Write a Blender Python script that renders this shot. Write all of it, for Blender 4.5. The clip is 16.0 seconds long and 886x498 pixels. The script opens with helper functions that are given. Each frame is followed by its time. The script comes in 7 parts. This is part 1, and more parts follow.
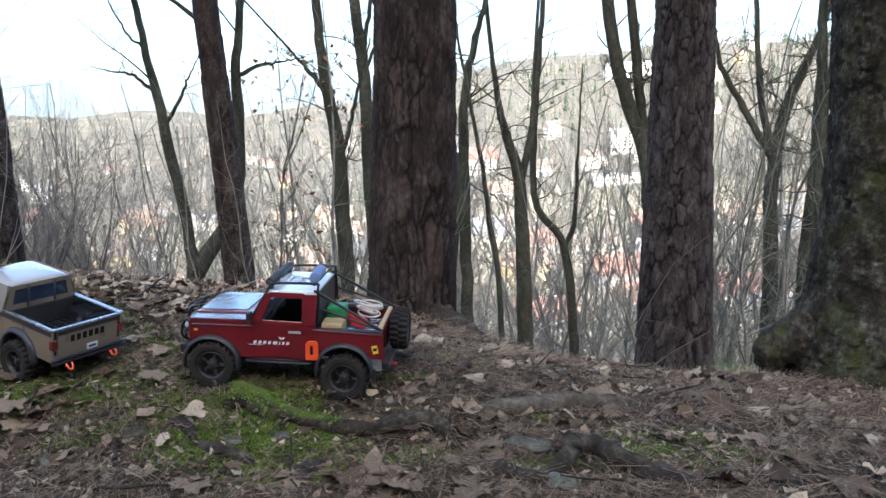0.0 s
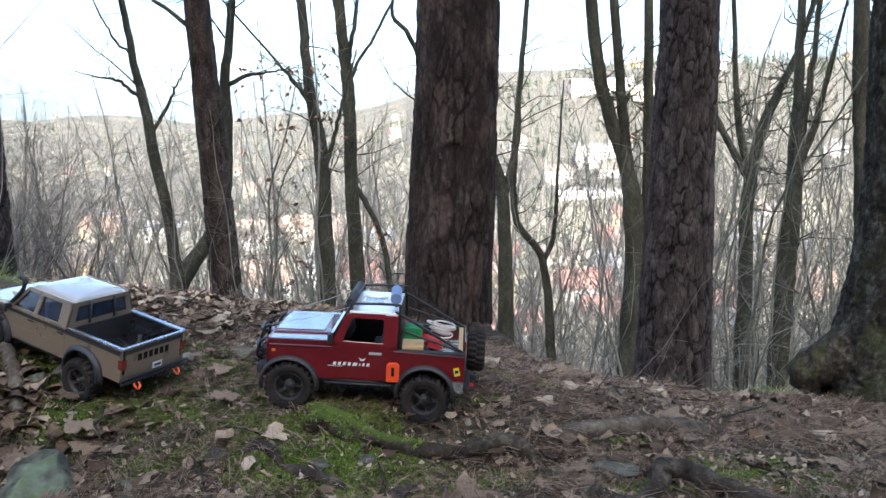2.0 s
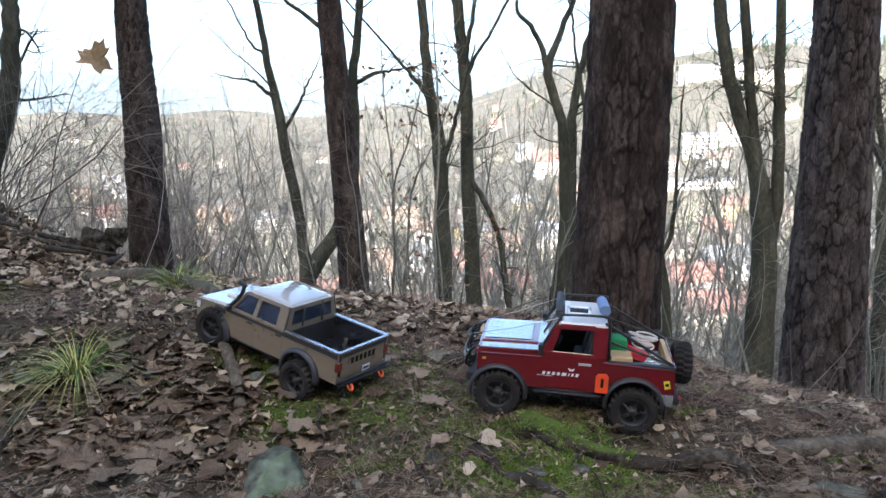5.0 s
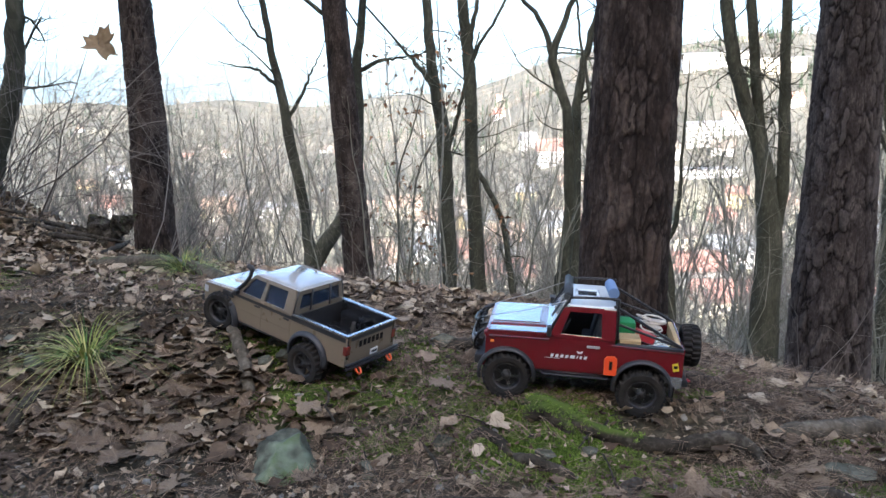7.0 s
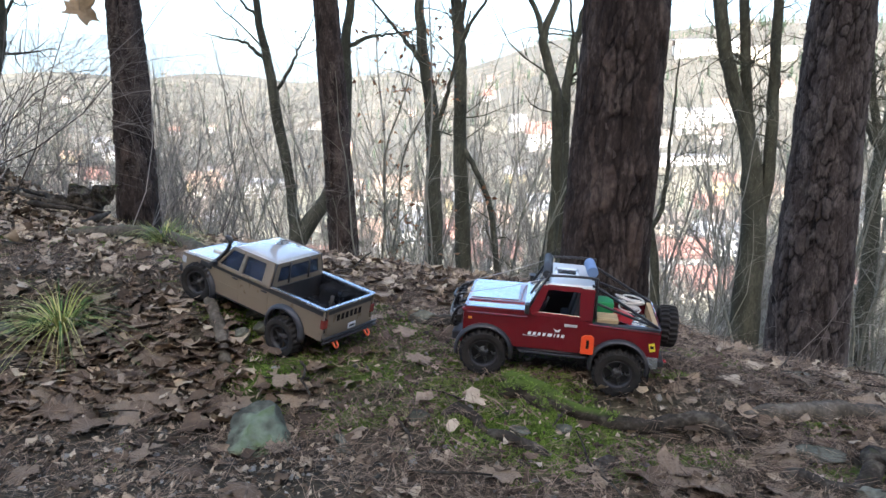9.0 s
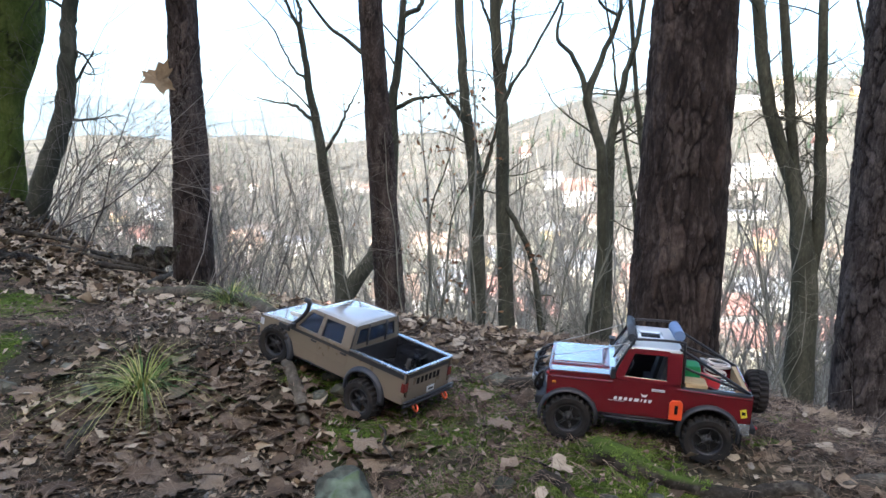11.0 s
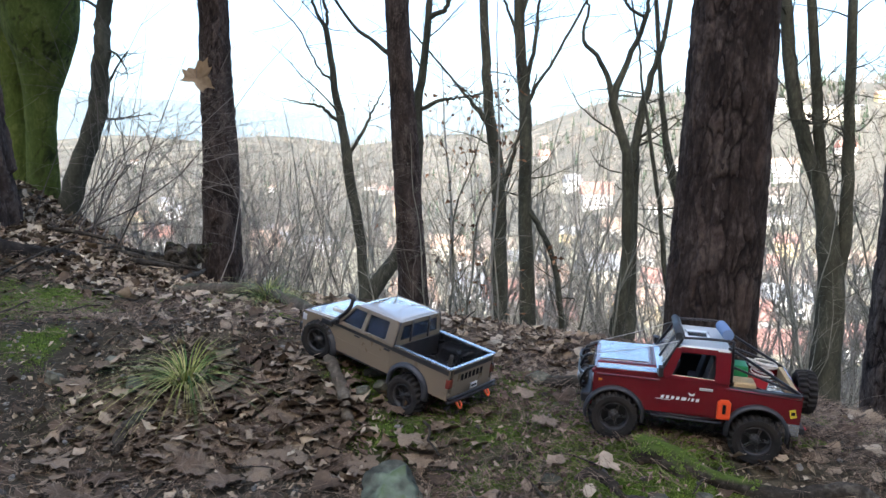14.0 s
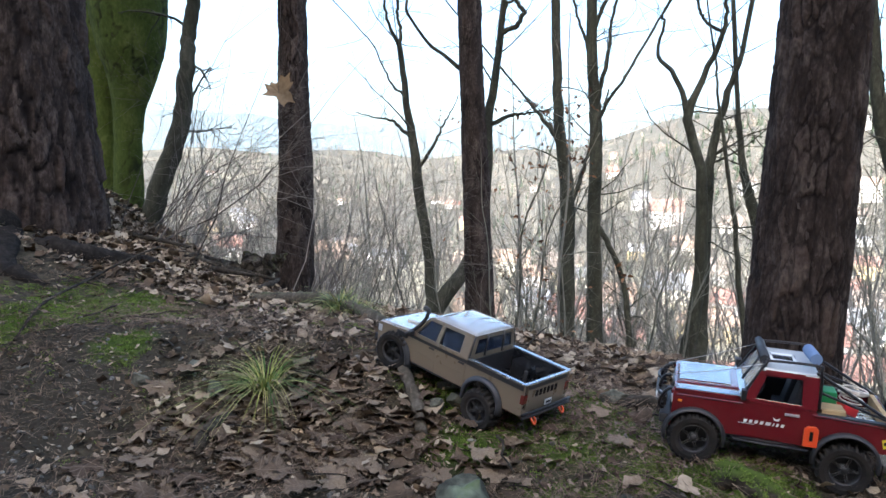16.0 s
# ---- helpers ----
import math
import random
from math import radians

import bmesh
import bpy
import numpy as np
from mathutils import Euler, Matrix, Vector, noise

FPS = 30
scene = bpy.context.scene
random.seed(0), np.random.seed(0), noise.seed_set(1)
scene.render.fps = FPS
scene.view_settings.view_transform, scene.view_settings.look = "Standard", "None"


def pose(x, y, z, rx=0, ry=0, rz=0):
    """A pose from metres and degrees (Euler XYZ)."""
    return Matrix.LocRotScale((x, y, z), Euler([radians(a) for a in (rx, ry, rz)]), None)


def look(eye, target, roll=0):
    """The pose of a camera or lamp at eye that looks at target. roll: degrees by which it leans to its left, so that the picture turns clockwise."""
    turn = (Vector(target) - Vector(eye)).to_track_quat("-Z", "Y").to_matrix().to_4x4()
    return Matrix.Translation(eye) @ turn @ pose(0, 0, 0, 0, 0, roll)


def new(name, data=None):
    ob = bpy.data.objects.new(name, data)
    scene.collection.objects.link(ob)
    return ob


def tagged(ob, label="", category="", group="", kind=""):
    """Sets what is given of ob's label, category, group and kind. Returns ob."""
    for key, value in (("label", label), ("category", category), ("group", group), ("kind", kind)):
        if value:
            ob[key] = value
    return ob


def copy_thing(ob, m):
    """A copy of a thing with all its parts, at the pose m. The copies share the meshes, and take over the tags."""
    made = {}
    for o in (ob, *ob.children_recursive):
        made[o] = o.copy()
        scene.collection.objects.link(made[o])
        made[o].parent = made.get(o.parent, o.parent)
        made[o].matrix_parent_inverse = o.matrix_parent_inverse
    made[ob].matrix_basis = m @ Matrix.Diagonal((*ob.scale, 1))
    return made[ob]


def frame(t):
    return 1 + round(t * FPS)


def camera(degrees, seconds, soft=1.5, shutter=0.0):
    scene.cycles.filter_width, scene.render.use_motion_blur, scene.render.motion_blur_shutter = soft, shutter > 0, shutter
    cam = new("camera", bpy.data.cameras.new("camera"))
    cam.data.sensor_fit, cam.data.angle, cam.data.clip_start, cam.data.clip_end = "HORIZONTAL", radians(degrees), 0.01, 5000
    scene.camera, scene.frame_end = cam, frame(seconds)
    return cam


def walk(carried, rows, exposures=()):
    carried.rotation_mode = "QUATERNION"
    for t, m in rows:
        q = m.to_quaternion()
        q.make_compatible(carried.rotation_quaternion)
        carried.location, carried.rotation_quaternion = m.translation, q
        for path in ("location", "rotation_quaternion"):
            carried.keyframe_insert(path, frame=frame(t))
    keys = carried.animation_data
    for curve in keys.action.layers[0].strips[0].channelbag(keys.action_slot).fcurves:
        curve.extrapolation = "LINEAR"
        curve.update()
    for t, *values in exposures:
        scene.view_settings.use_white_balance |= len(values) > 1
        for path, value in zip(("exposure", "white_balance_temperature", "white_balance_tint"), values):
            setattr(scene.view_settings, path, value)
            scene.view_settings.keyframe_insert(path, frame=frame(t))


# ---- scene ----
cam = camera(60.3, 16.0)
EXPOSURE = 1.96
PATH = [
    (0, (0.023, -0.011, 0.498), (-0.001, 1.97, 0.229), -1.2),
    (0.5, (-0.024, -0.024, 0.524), (-0.039, 1.959, 0.267), -0.5),
    (1, (-0.056, -0.039, 0.517), (-0.073, 1.947, 0.286), -0.3),
    (1.5, (-0.134, -0.022, 0.504), (-0.124, 1.965, 0.275), -0.1),
    (2, (-0.194, -0.003, 0.519), (-0.125, 1.981, 0.279), 0.0),
    (2.5, (-0.232, -0.005, 0.516), (-0.108, 1.976, 0.269), -0.5),
    (3, (-0.26, -0.028, 0.536), (-0.252, 1.951, 0.249), -1.0),
    (3.5, (-0.275, -0.029, 0.544), (-0.35, 1.947, 0.243), -1.0),
    (4, (-0.321, -0.036, 0.549), (-0.45, 1.94, 0.263), -0.5),
    (4.5, (-0.371, -0.033, 0.558), (-0.546, 1.941, 0.289), -0.3),
    (4.7, (-0.392, -0.028, 0.561), (-0.579, 1.946, 0.299), -0.4),
    (7, (-0.405, -0.029, 0.548), (-0.606, 1.94, 0.259), -0.6),
    (7.5, (-0.403, -0.03, 0.546), (-0.596, 1.936, 0.238), -0.1),
    (8, (-0.4, -0.03, 0.542), (-0.584, 1.936, 0.222), 0.3),
    (8.5, (-0.395, -0.025, 0.54), (-0.571, 1.939, 0.208), 0.7),
    (9, (-0.392, -0.021, 0.537), (-0.558, 1.943, 0.198), 0.9),
    (9.5, (-0.394, -0.015, 0.543), (-0.554, 1.949, 0.2), 0.7),
    (10, (-0.433, -0.03, 0.555), (-0.644, 1.937, 0.259), 0.1),
    (10.2, (-0.451, -0.037, 0.556), (-0.695, 1.93, 0.29), 0.1),
    (12.3, (-0.489, -0.022, 0.532), (-0.759, 1.953, 0.362), 0.5),
    (12.5, (-0.491, -0.026, 0.533), (-0.75, 1.95, 0.361), 0.5),
    (13, (-0.502, -0.031, 0.533), (-0.759, 1.945, 0.352), 0.7),
    (13.5, (-0.508, -0.038, 0.529), (-0.785, 1.934, 0.347), 0.8),
    (14, (-0.532, -0.046, 0.537), (-0.842, 1.921, 0.35), 0.8),
    (14.5, (-0.55, -0.057, 0.544), (-0.918, 1.9, 0.364), 0.9),
    (15, (-0.551, -0.054, 0.542), (-0.981, 1.893, 0.381), 1.0),
    (15.5, (-0.552, -0.054, 0.541), (-1.017, 1.885, 0.388), 1.3),
    (16, (-0.555, -0.056, 0.536), (-1.033, 1.88, 0.383), 1.6),
]
walk(cam, [(t, look(eye, target, roll)) for t, eye, target, roll in PATH], [(0.0, EXPOSURE + 0.1, 5950.0, 10.0), (4.5, EXPOSURE + 0.09, 5950.0, 10.0), (7.0, EXPOSURE + 0.11, 5950.0, 10.0), (10.0, EXPOSURE + 0.18, 5950.0, 10.0), (12.5, EXPOSURE - 0.02, 5950.0, 10.0), (16.0, EXPOSURE, 5950.0, 10.0)])

# ---- world and sun ----
SUN_UP, SUN_AZ = 26.0, 180.0          # degrees above the horizon; degrees from north (+y), clockwise: behind the hill
world = bpy.data.worlds.new("sky")
scene.world = world
world.use_nodes = True
sky = world.node_tree.nodes.new("ShaderNodeTexSky")
sky.sky_type, sky.sun_disc = "NISHITA", False
sky.sun_elevation, sky.sun_rotation = radians(SUN_UP), radians(SUN_AZ)
sky.dust_density, sky.air_density = 4.0, 1.0
back = world.node_tree.nodes["Background"]
back.inputs["Strength"].default_value = 0.15
world.node_tree.links.new(sky.outputs[0], back.inputs["Color"])
lamp = bpy.data.lights.new("sun", "SUN")
lamp.energy, lamp.angle, lamp.color = 3.4, radians(0.6), (1.0, 0.95, 0.87)
sun = new("sun", lamp)
_a, _e = radians(SUN_AZ), radians(SUN_UP)
sun.matrix_world = look((0, 0, 60), Vector((0, 0, 60)) - Vector((math.sin(_a) * math.cos(_e), math.cos(_a) * math.cos(_e), math.sin(_e))))


# ---- materials ----
def mat(name, ramp, scale=6.0, rough=0.8, bump=0.3, dist=0.004, fine=60.0, stretch=(1, 1, 1), metal=0.0, island=0.0, random_ob=0.0, coat=0.0, spec=0.12, fleck=None):
    """Two scales of noise through a colour ramp, with bump from the finer one. island, random_ob: brightness spread per loose piece or object."""
    m = bpy.data.materials.new(name)
    m.use_nodes = True
    nt = m.node_tree
    n, ln = nt.nodes, nt.links
    bsdf = n["Principled BSDF"]
    bsdf.inputs["Metallic"].default_value = metal
    bsdf.inputs["Coat Weight"].default_value = coat
    bsdf.inputs["Specular IOR Level"].default_value = spec
    tc = n.new("ShaderNodeTexCoord")
    mp = n.new("ShaderNodeMapping")
    mp.inputs["Scale"].default_value = stretch
    ln.new(tc.outputs["Object"], mp.inputs["Vector"])
    big, small = n.new("ShaderNodeTexNoise"), n.new("ShaderNodeTexNoise")
    for t, s, d in ((big, scale, 4), (small, fine, 5)):
        t.inputs["Scale"].default_value, t.inputs["Detail"].default_value, t.inputs["Roughness"].default_value = s, d, 0.62
        ln.new(mp.outputs[0], t.inputs["Vector"])
    mix = n.new("ShaderNodeMath")
    mix.operation = "MULTIPLY_ADD"
    mix.inputs[1].default_value = 0.55
    half = n.new("ShaderNodeMath")
    half.operation = "MULTIPLY"
    half.inputs[1].default_value = 0.45
    ln.new(small.outputs[0], half.inputs[0])
    ln.new(big.outputs[0], mix.inputs[0])
    ln.new(half.outputs[0], mix.inputs[2])
    fac = mix.outputs[0]
    for on, node, out in ((island, "ShaderNodeNewGeometry", "Random Per Island"), (random_ob, "ShaderNodeObjectInfo", "Random")):
        if on:
            r = n.new(node)
            add = n.new("ShaderNodeMath")
            add.operation = "MULTIPLY_ADD"
            add.inputs[1].default_value = on
            sub = n.new("ShaderNodeMath")
            sub.operation = "SUBTRACT"
            sub.inputs[1].default_value = on / 2
            ln.new(r.outputs[out], add.inputs[0])
            ln.new(fac, add.inputs[2])
            ln.new(add.outputs[0], sub.inputs[0])
            fac = sub.outputs[0]
    cr = n.new("ShaderNodeValToRGB")
    el = cr.color_ramp.elements
    for i, (p, c) in enumerate(ramp):
        e = el[i] if i < 2 else el.new(p)
        e.position, e.color = p, (*c, 1)
    ln.new(fac, cr.inputs[0])
    ln.new(cr.outputs[0], bsdf.inputs["Base Color"])
    rr = n.new("ShaderNodeMapRange")
    rr.inputs["To Min"].default_value, rr.inputs["To Max"].default_value = max(rough - 0.12, 0.02), min(rough + 0.12, 1)
    ln.new(small.outputs[0], rr.inputs["Value"])
    ln.new(rr.outputs[0], bsdf.inputs["Roughness"])
    if bump:
        b = n.new("ShaderNodeBump")
        b.inputs["Strength"].default_value, b.inputs["Distance"].default_value = bump, dist
        ln.new(small.outputs[0], b.inputs["Height"])
        ln.new(b.outputs[0], bsdf.inputs["Normal"])
    return m


def by_attribute(m, attr, colour, lo=0.0, hi=1.0, noise_amount=0.0, noise_scale=30.0):
    """Lays a colour over a material where a point attribute of the mesh is high (moss, lichen, crevices)."""
    nt = m.node_tree
    n, ln = nt.nodes, nt.links
    bsdf = n["Principled BSDF"]
    old = bsdf.inputs["Base Color"].links[0].from_socket
    at = n.new("ShaderNodeAttribute")
    at.attribute_name = attr
    fac = at.outputs["Fac"]
    if noise_amount:
        tc, tx = n.new("ShaderNodeTexCoord"), n.new("ShaderNodeTexNoise")
        tx.inputs["Scale"].default_value, tx.inputs["Detail"].default_value = noise_scale, 5
        ln.new(tc.outputs["Object"], tx.inputs["Vector"])
        ad = n.new("ShaderNodeMath")
        ad.operation = "MULTIPLY_ADD"
        ad.inputs[1].default_value = noise_amount
        ln.new(tx.outputs[0], ad.inputs[0])
        ln.new(fac, ad.inputs[2])
        sb = n.new("ShaderNodeMath")
        sb.operation = "SUBTRACT"
        sb.inputs[1].default_value = noise_amount / 2
        ln.new(ad.outputs[0], sb.inputs[0])
        fac = sb.outputs[0]
    mr = n.new("ShaderNodeMapRange")
    mr.inputs["From Min"].default_value, mr.inputs["From Max"].default_value = lo, hi
    ln.new(fac, mr.inputs["Value"])
    mx = n.new("ShaderNodeMix")
    mx.data_type = "RGBA"
    ln.new(mr.outputs[0], mx.inputs["Factor"])
    ln.new(old, mx.inputs["A"])
    mx.inputs["B"].default_value = (*colour, 1)
    ln.new(mx.outputs["Result"], bsdf.inputs["Base Color"])
    return m


M_GROUND = mat("forest_soil", [(0.34, (0.016, 0.0125, 0.008)), (0.47, (0.048, 0.039, 0.025)), (0.58, (0.1, 0.082, 0.054)), (0.7, (0.2, 0.166, 0.113))], 9.0, 0.95, 1.0, 0.012, 70)
by_attribute(M_GROUND, "path", (0.052, 0.044, 0.031), 0.3, 1.1, 0.9, 14)
by_attribute(M_GROUND, "moss", (0.065, 0.098, 0.017), 0.38, 0.75, 0.9, 26)
# dry fields and wooded hillside, with some distance haze put into their pale colours
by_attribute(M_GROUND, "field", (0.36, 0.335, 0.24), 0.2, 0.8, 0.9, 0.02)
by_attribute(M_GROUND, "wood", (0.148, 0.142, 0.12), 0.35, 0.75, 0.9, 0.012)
M_PINE = mat("pine_bark", [(0.32, (0.015, 0.011, 0.0092)), (0.5, (0.043, 0.032, 0.027)), (0.66, (0.125, 0.098, 0.083))], 16, 0.9, 1.0, 0.008, 110, (1, 1, 0.4))
by_attribute(M_PINE, "plate", (0.15, 0.118, 0.098), 0.75, 1.7, 1.4, 60)
by_attribute(M_PINE, "plate", (0.072, 0.046, 0.035), 0.7, 1.7, 2.0, 9)
# the colour is darker in the cracks between plates, on top of the modelled relief
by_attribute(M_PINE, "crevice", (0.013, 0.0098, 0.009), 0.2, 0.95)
M_GREYPINE = mat("grey_pine_bark", [(0.32, (0.026, 0.0195, 0.0165)), (0.5, (0.066, 0.052, 0.0455)), (0.66, (0.145, 0.12, 0.106))], 16, 0.9, 1.0, 0.008, 110, (1, 1, 0.4))
by_attribute(M_GREYPINE, "plate", (0.16, 0.135, 0.12), 0.6, 1.5, 0.7, 34)
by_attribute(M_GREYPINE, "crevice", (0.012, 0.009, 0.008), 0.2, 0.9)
M_OAK = mat("rough_mossy_bark", [(0.36, (0.014, 0.011, 0.008)), (0.5, (0.043, 0.035, 0.025)), (0.6, (0.1, 0.09, 0.068)), (0.68, (0.24, 0.23, 0.185))], 22, 0.95, 1.0, 0.01, 75, (1, 1, 0.75))
by_attribute(M_OAK, "crevice", (0.02, 0.017, 0.012), 0.3, 0.9)
by_attribute(M_OAK, "moss", (0.07, 0.078, 0.022), 0.95, 1.35, 0.9, 14)
M_MOSSBARK = mat("green_mossy_bark", [(0.3, (0.026, 0.037, 0.009)), (0.5, (0.066, 0.092, 0.021)), (0.7, (0.125, 0.15, 0.042))], 7, 0.95, 0.6, 0.01, 60, (1, 1, 0.6))
by_attribute(M_MOSSBARK, "crevice", (0.02, 0.024, 0.01), 0.3, 0.9)
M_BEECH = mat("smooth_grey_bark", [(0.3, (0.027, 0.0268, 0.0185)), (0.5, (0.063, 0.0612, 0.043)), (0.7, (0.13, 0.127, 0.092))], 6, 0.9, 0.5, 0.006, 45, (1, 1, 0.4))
# distance haze is painted into the sapling bark; the young bark is the darker, nearer tone
M_SAPLING = mat("hazy_sapling_bark", [(0.3, (0.11, 0.103, 0.086)), (0.5, (0.24, 0.226, 0.19)), (0.7, (0.4, 0.38, 0.33))], 1.2, 0.9, 0, 0.002, 12, island=0.35)
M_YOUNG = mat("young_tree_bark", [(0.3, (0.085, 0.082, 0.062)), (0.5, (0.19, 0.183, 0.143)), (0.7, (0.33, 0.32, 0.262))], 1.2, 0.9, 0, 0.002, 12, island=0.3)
M_BRUSH = mat("brush_twigs", [(0.3, (0.085, 0.073, 0.063)), (0.5, (0.16, 0.14, 0.122)), (0.7, (0.27, 0.24, 0.212))], 1.2, 0.9, 0, 0.002, 12, island=0.4)


# ---- building helpers ----
def smooth(a, b, x):
    t = np.clip((x - a) / (b - a), 0, 1)
    return t * t * (3 - 2 * t)


def mesh_from(name, verts, faces, material=None, shade=True, attrs=None):
    me = bpy.data.meshes.new(name)
    me.from_pydata([tuple(v) for v in verts], [], [tuple(f) for f in faces])
    if shade:
        me.polygons.foreach_set("use_smooth", np.ones(len(me.polygons), bool))
    for key, values in (attrs or {}).items():
        me.attributes.new(key, "FLOAT", "POINT").data.foreach_set("value", np.asarray(values, np.float32))
    if material:
        me.materials.append(material)
    return me


def mesh_np(name, verts, faces, material=None, shade=False, attrs=None):
    """A mesh from arrays: verts n x 3, faces m x 3 or m x 4."""
    verts, faces = np.asarray(verts, np.float32), np.asarray(faces, np.int32)
    me = bpy.data.meshes.new(name)
    m, k = faces.shape
    me.vertices.add(len(verts))
    me.vertices.foreach_set("co", verts.ravel())
    me.loops.add(m * k)
    me.loops.foreach_set("vertex_index", faces.ravel())
    me.polygons.add(m)
    me.polygons.foreach_set("loop_start", np.arange(0, m * k, k, dtype=np.int32))
    me.polygons.foreach_set("use_smooth", np.full(m, shade))
    me.update(calc_edges=True)
    for key, values in (attrs or {}).items():
        me.attributes.new(key, "FLOAT", "POINT").data.foreach_set("value", np.asarray(values, np.float32))
    if material:
        me.materials.append(material)
    return me


def turned(rng, n, tilt=0.3, slope=None):
    """n random turns about z with a small random tilt."""
    a = rng.uniform(0, 2 * np.pi, n)
    b, c = rng.normal(0, tilt, n), rng.normal(0, tilt, n)
    z, o, i = np.cos(a), np.sin(a), np.zeros(n)
    rz = np.stack([np.stack([z, -o, i], -1), np.stack([o, z, i], -1), np.stack([i, i, i + 1], -1)], 1)
    rx = np.stack([np.stack([i + 1, i, i], -1), np.stack([i, np.cos(b), -np.sin(b)], -1), np.stack([i, np.sin(b), np.cos(b)], -1)], 1)
    ry = np.stack([np.stack([np.cos(c), i, np.sin(c)], -1), np.stack([i, i + 1, i], -1), np.stack([-np.sin(c), i, np.cos(c)], -1)], 1)
    return rx @ ry @ rz


def scatter(rng, shapes, places, sizes, tilt=0.3, upright=False):
    """Copies shapes (verts, faces) to places; returns joined verts and faces, all of one face size."""
    n = len(places)
    rot = turned(rng, n, 0.04 if upright else tilt)
    pick = rng.integers(0, len(shapes), n)
    vs, fs, start = [], [], 0
    for k, (v, f) in enumerate(shapes):
        sel = np.nonzero(pick == k)[0]
        if not len(sel):
            continue
        v, f = np.asarray(v, float), np.asarray(f)
        w = np.einsum("nij,vj->nvi", rot[sel], v) * np.asarray(sizes)[sel][:, None, None] + np.asarray(places)[sel][:, None, :]
        vs.append(w.reshape(-1, 3))
        fs.append((f[None] + (np.arange(len(sel)) * len(v))[:, None, None] + start).reshape(-1, f.shape[1]))
        start += len(sel) * len(v)
    return np.vstack(vs), np.vstack(fs)


def thing(name, label, category, m=None, group="", kind=""):
    ob = new(name)
    ob.empty_display_size = 0.05
    if m is not None:
        ob.matrix_world = m
    return tagged(ob, label, category, group, kind)


def part(name, bm, material, parent, label=""):
    """Links a bmesh, or a ready mesh, as ONE mesh object under a thing or a part."""
    if isinstance(bm, bmesh.types.BMesh):
        me = bpy.data.meshes.new(name)
        bm.normal_update()
        bm.to_mesh(me)
        bm.free()
    else:
        me = bm
    if material and not me.materials:
        me.materials.append(material)
    ob = new(name, me)
    ob.parent = parent
    return tagged(ob, label)


# ---- the lie of the land ----
def near_land(x, y):
    left = smooth(-0.3, -1.0, x)
    top = 0.04 - 0.085 * np.clip(x, -1.3, 1) - 0.05 * smooth(0, 0.6, x) - 0.08 * np.maximum(0, y - 1.7)
    t = smooth(1.05 + 0.1 * left, 1.65 + 0.13 * left, y)
    z = top * t + (-0.045 + 0.03 * smooth(0, 0.5, x)) * (1 - t)
    crest = 2.05 + 0.35 * np.clip(-x, 0, 4) - 0.27 * smooth(-0.06, 0.24, x)
    fall = 0.22 + 0.07 * smooth(-0.5, 1, x)
    d = y - crest
    z = z - fall * (d * 0.5 + 0.5 * np.sqrt(d * d + 0.04)) + fall * 0.02
    z = z + 0.32 * smooth(-1.7, -3.4, x) * smooth(1.3, 2.4, y)
    # small humps and hollows: x, y, reach, rise
    for a, b, r, up in ((-0.43, 1.38, 0.17, 0.022), (-0.15, 1.42, 0.15, 0.024), (-1.06, 1.55, 0.1, 0.042), (-0.84, 1.44, 0.08, 0.018), (-0.76, 1.6, 0.11, -0.022), (-0.4, 1.58, 0.1, -0.008), (-3.75, 4.0, 0.5, 0.3),
                        (-0.32, 2.2, 0.3, 0.036), (-0.9, 2.4, 0.4, 0.026), (-1.6, 2.65, 0.4, 0.034), (-2.2, 3.2, 0.5, 0.03), (-3.1, 3.4, 0.45, 0.05),
                        (-0.12, 1.28, 0.1, -0.02), (-0.84, 1.29, 0.13, -0.024), (-0.58, 1.8, 0.2, -0.018), (-0.37, 1.36, 0.06, 0.012), (-0.19, 1.55, 0.11, -0.016), (-0.43, 1.55, 0.09, -0.01)):
        z = z + up * np.exp(-((x - a) ** 2 + (y - b) ** 2) / r ** 2)
    return z


def land(x, y):
    x, y = np.asarray(x, float), np.asarray(y, float)
    n1 = np.sin(x * 3.1 + 1.3 * np.sin(y * 2.3)) * np.sin(y * 3.7 + 0.9) * 0.012
    n2 = np.sin(x * 11.3 + 2 * np.sin(y * 7.1)) * np.sin(y * 12.7 + 1.9 * np.sin(x * 6.3)) * 0.006
    n3 = np.sin(x * 47 + 2.6 * np.sin(y * 31)) * np.sin(y * 53 + 2.2 * np.sin(x * 37 + 1)) * 0.0036
    z = near_land(x, y) + (n1 + n2 + n3 * (y < 4)) * smooth(0.6, 1.2, y)
    z = z - 0.16 * np.maximum(0, y - 12)
    valley = -44 + 132 * smooth(430, 1000, y + 0.3 * x) * smooth(-520, 330, x) + 38 * smooth(120, 420, x) * smooth(450, 1000, y) + 170 * smooth(1100, 2700, y) + 14 * np.sin(x * 0.011) * smooth(380, 800, y)
    z = np.where(y > 40, np.maximum(z, valley), z)
    # an unseen hill behind the path, added to keep the sun off the near slope
    behind = np.clip(-0.9 - y, 0, 60)
    return z + 0.72 * (behind * 0.5 + 0.5 * np.sqrt(behind * behind + 0.2) - 0.22)


def axis(lo, fine_lo, fine_hi, hi, step, grow):
    mid = list(np.arange(fine_lo, fine_hi + step / 2, step))
    s, v, right = step, mid[-1], []
    while v < hi:
        s *= grow
        v += s
        right.append(v)
    s, v, left = step, mid[0], []
    while v > lo:
        s *= grow
        v -= s
        left.append(v)
    return np.array(left[::-1] + mid + right)


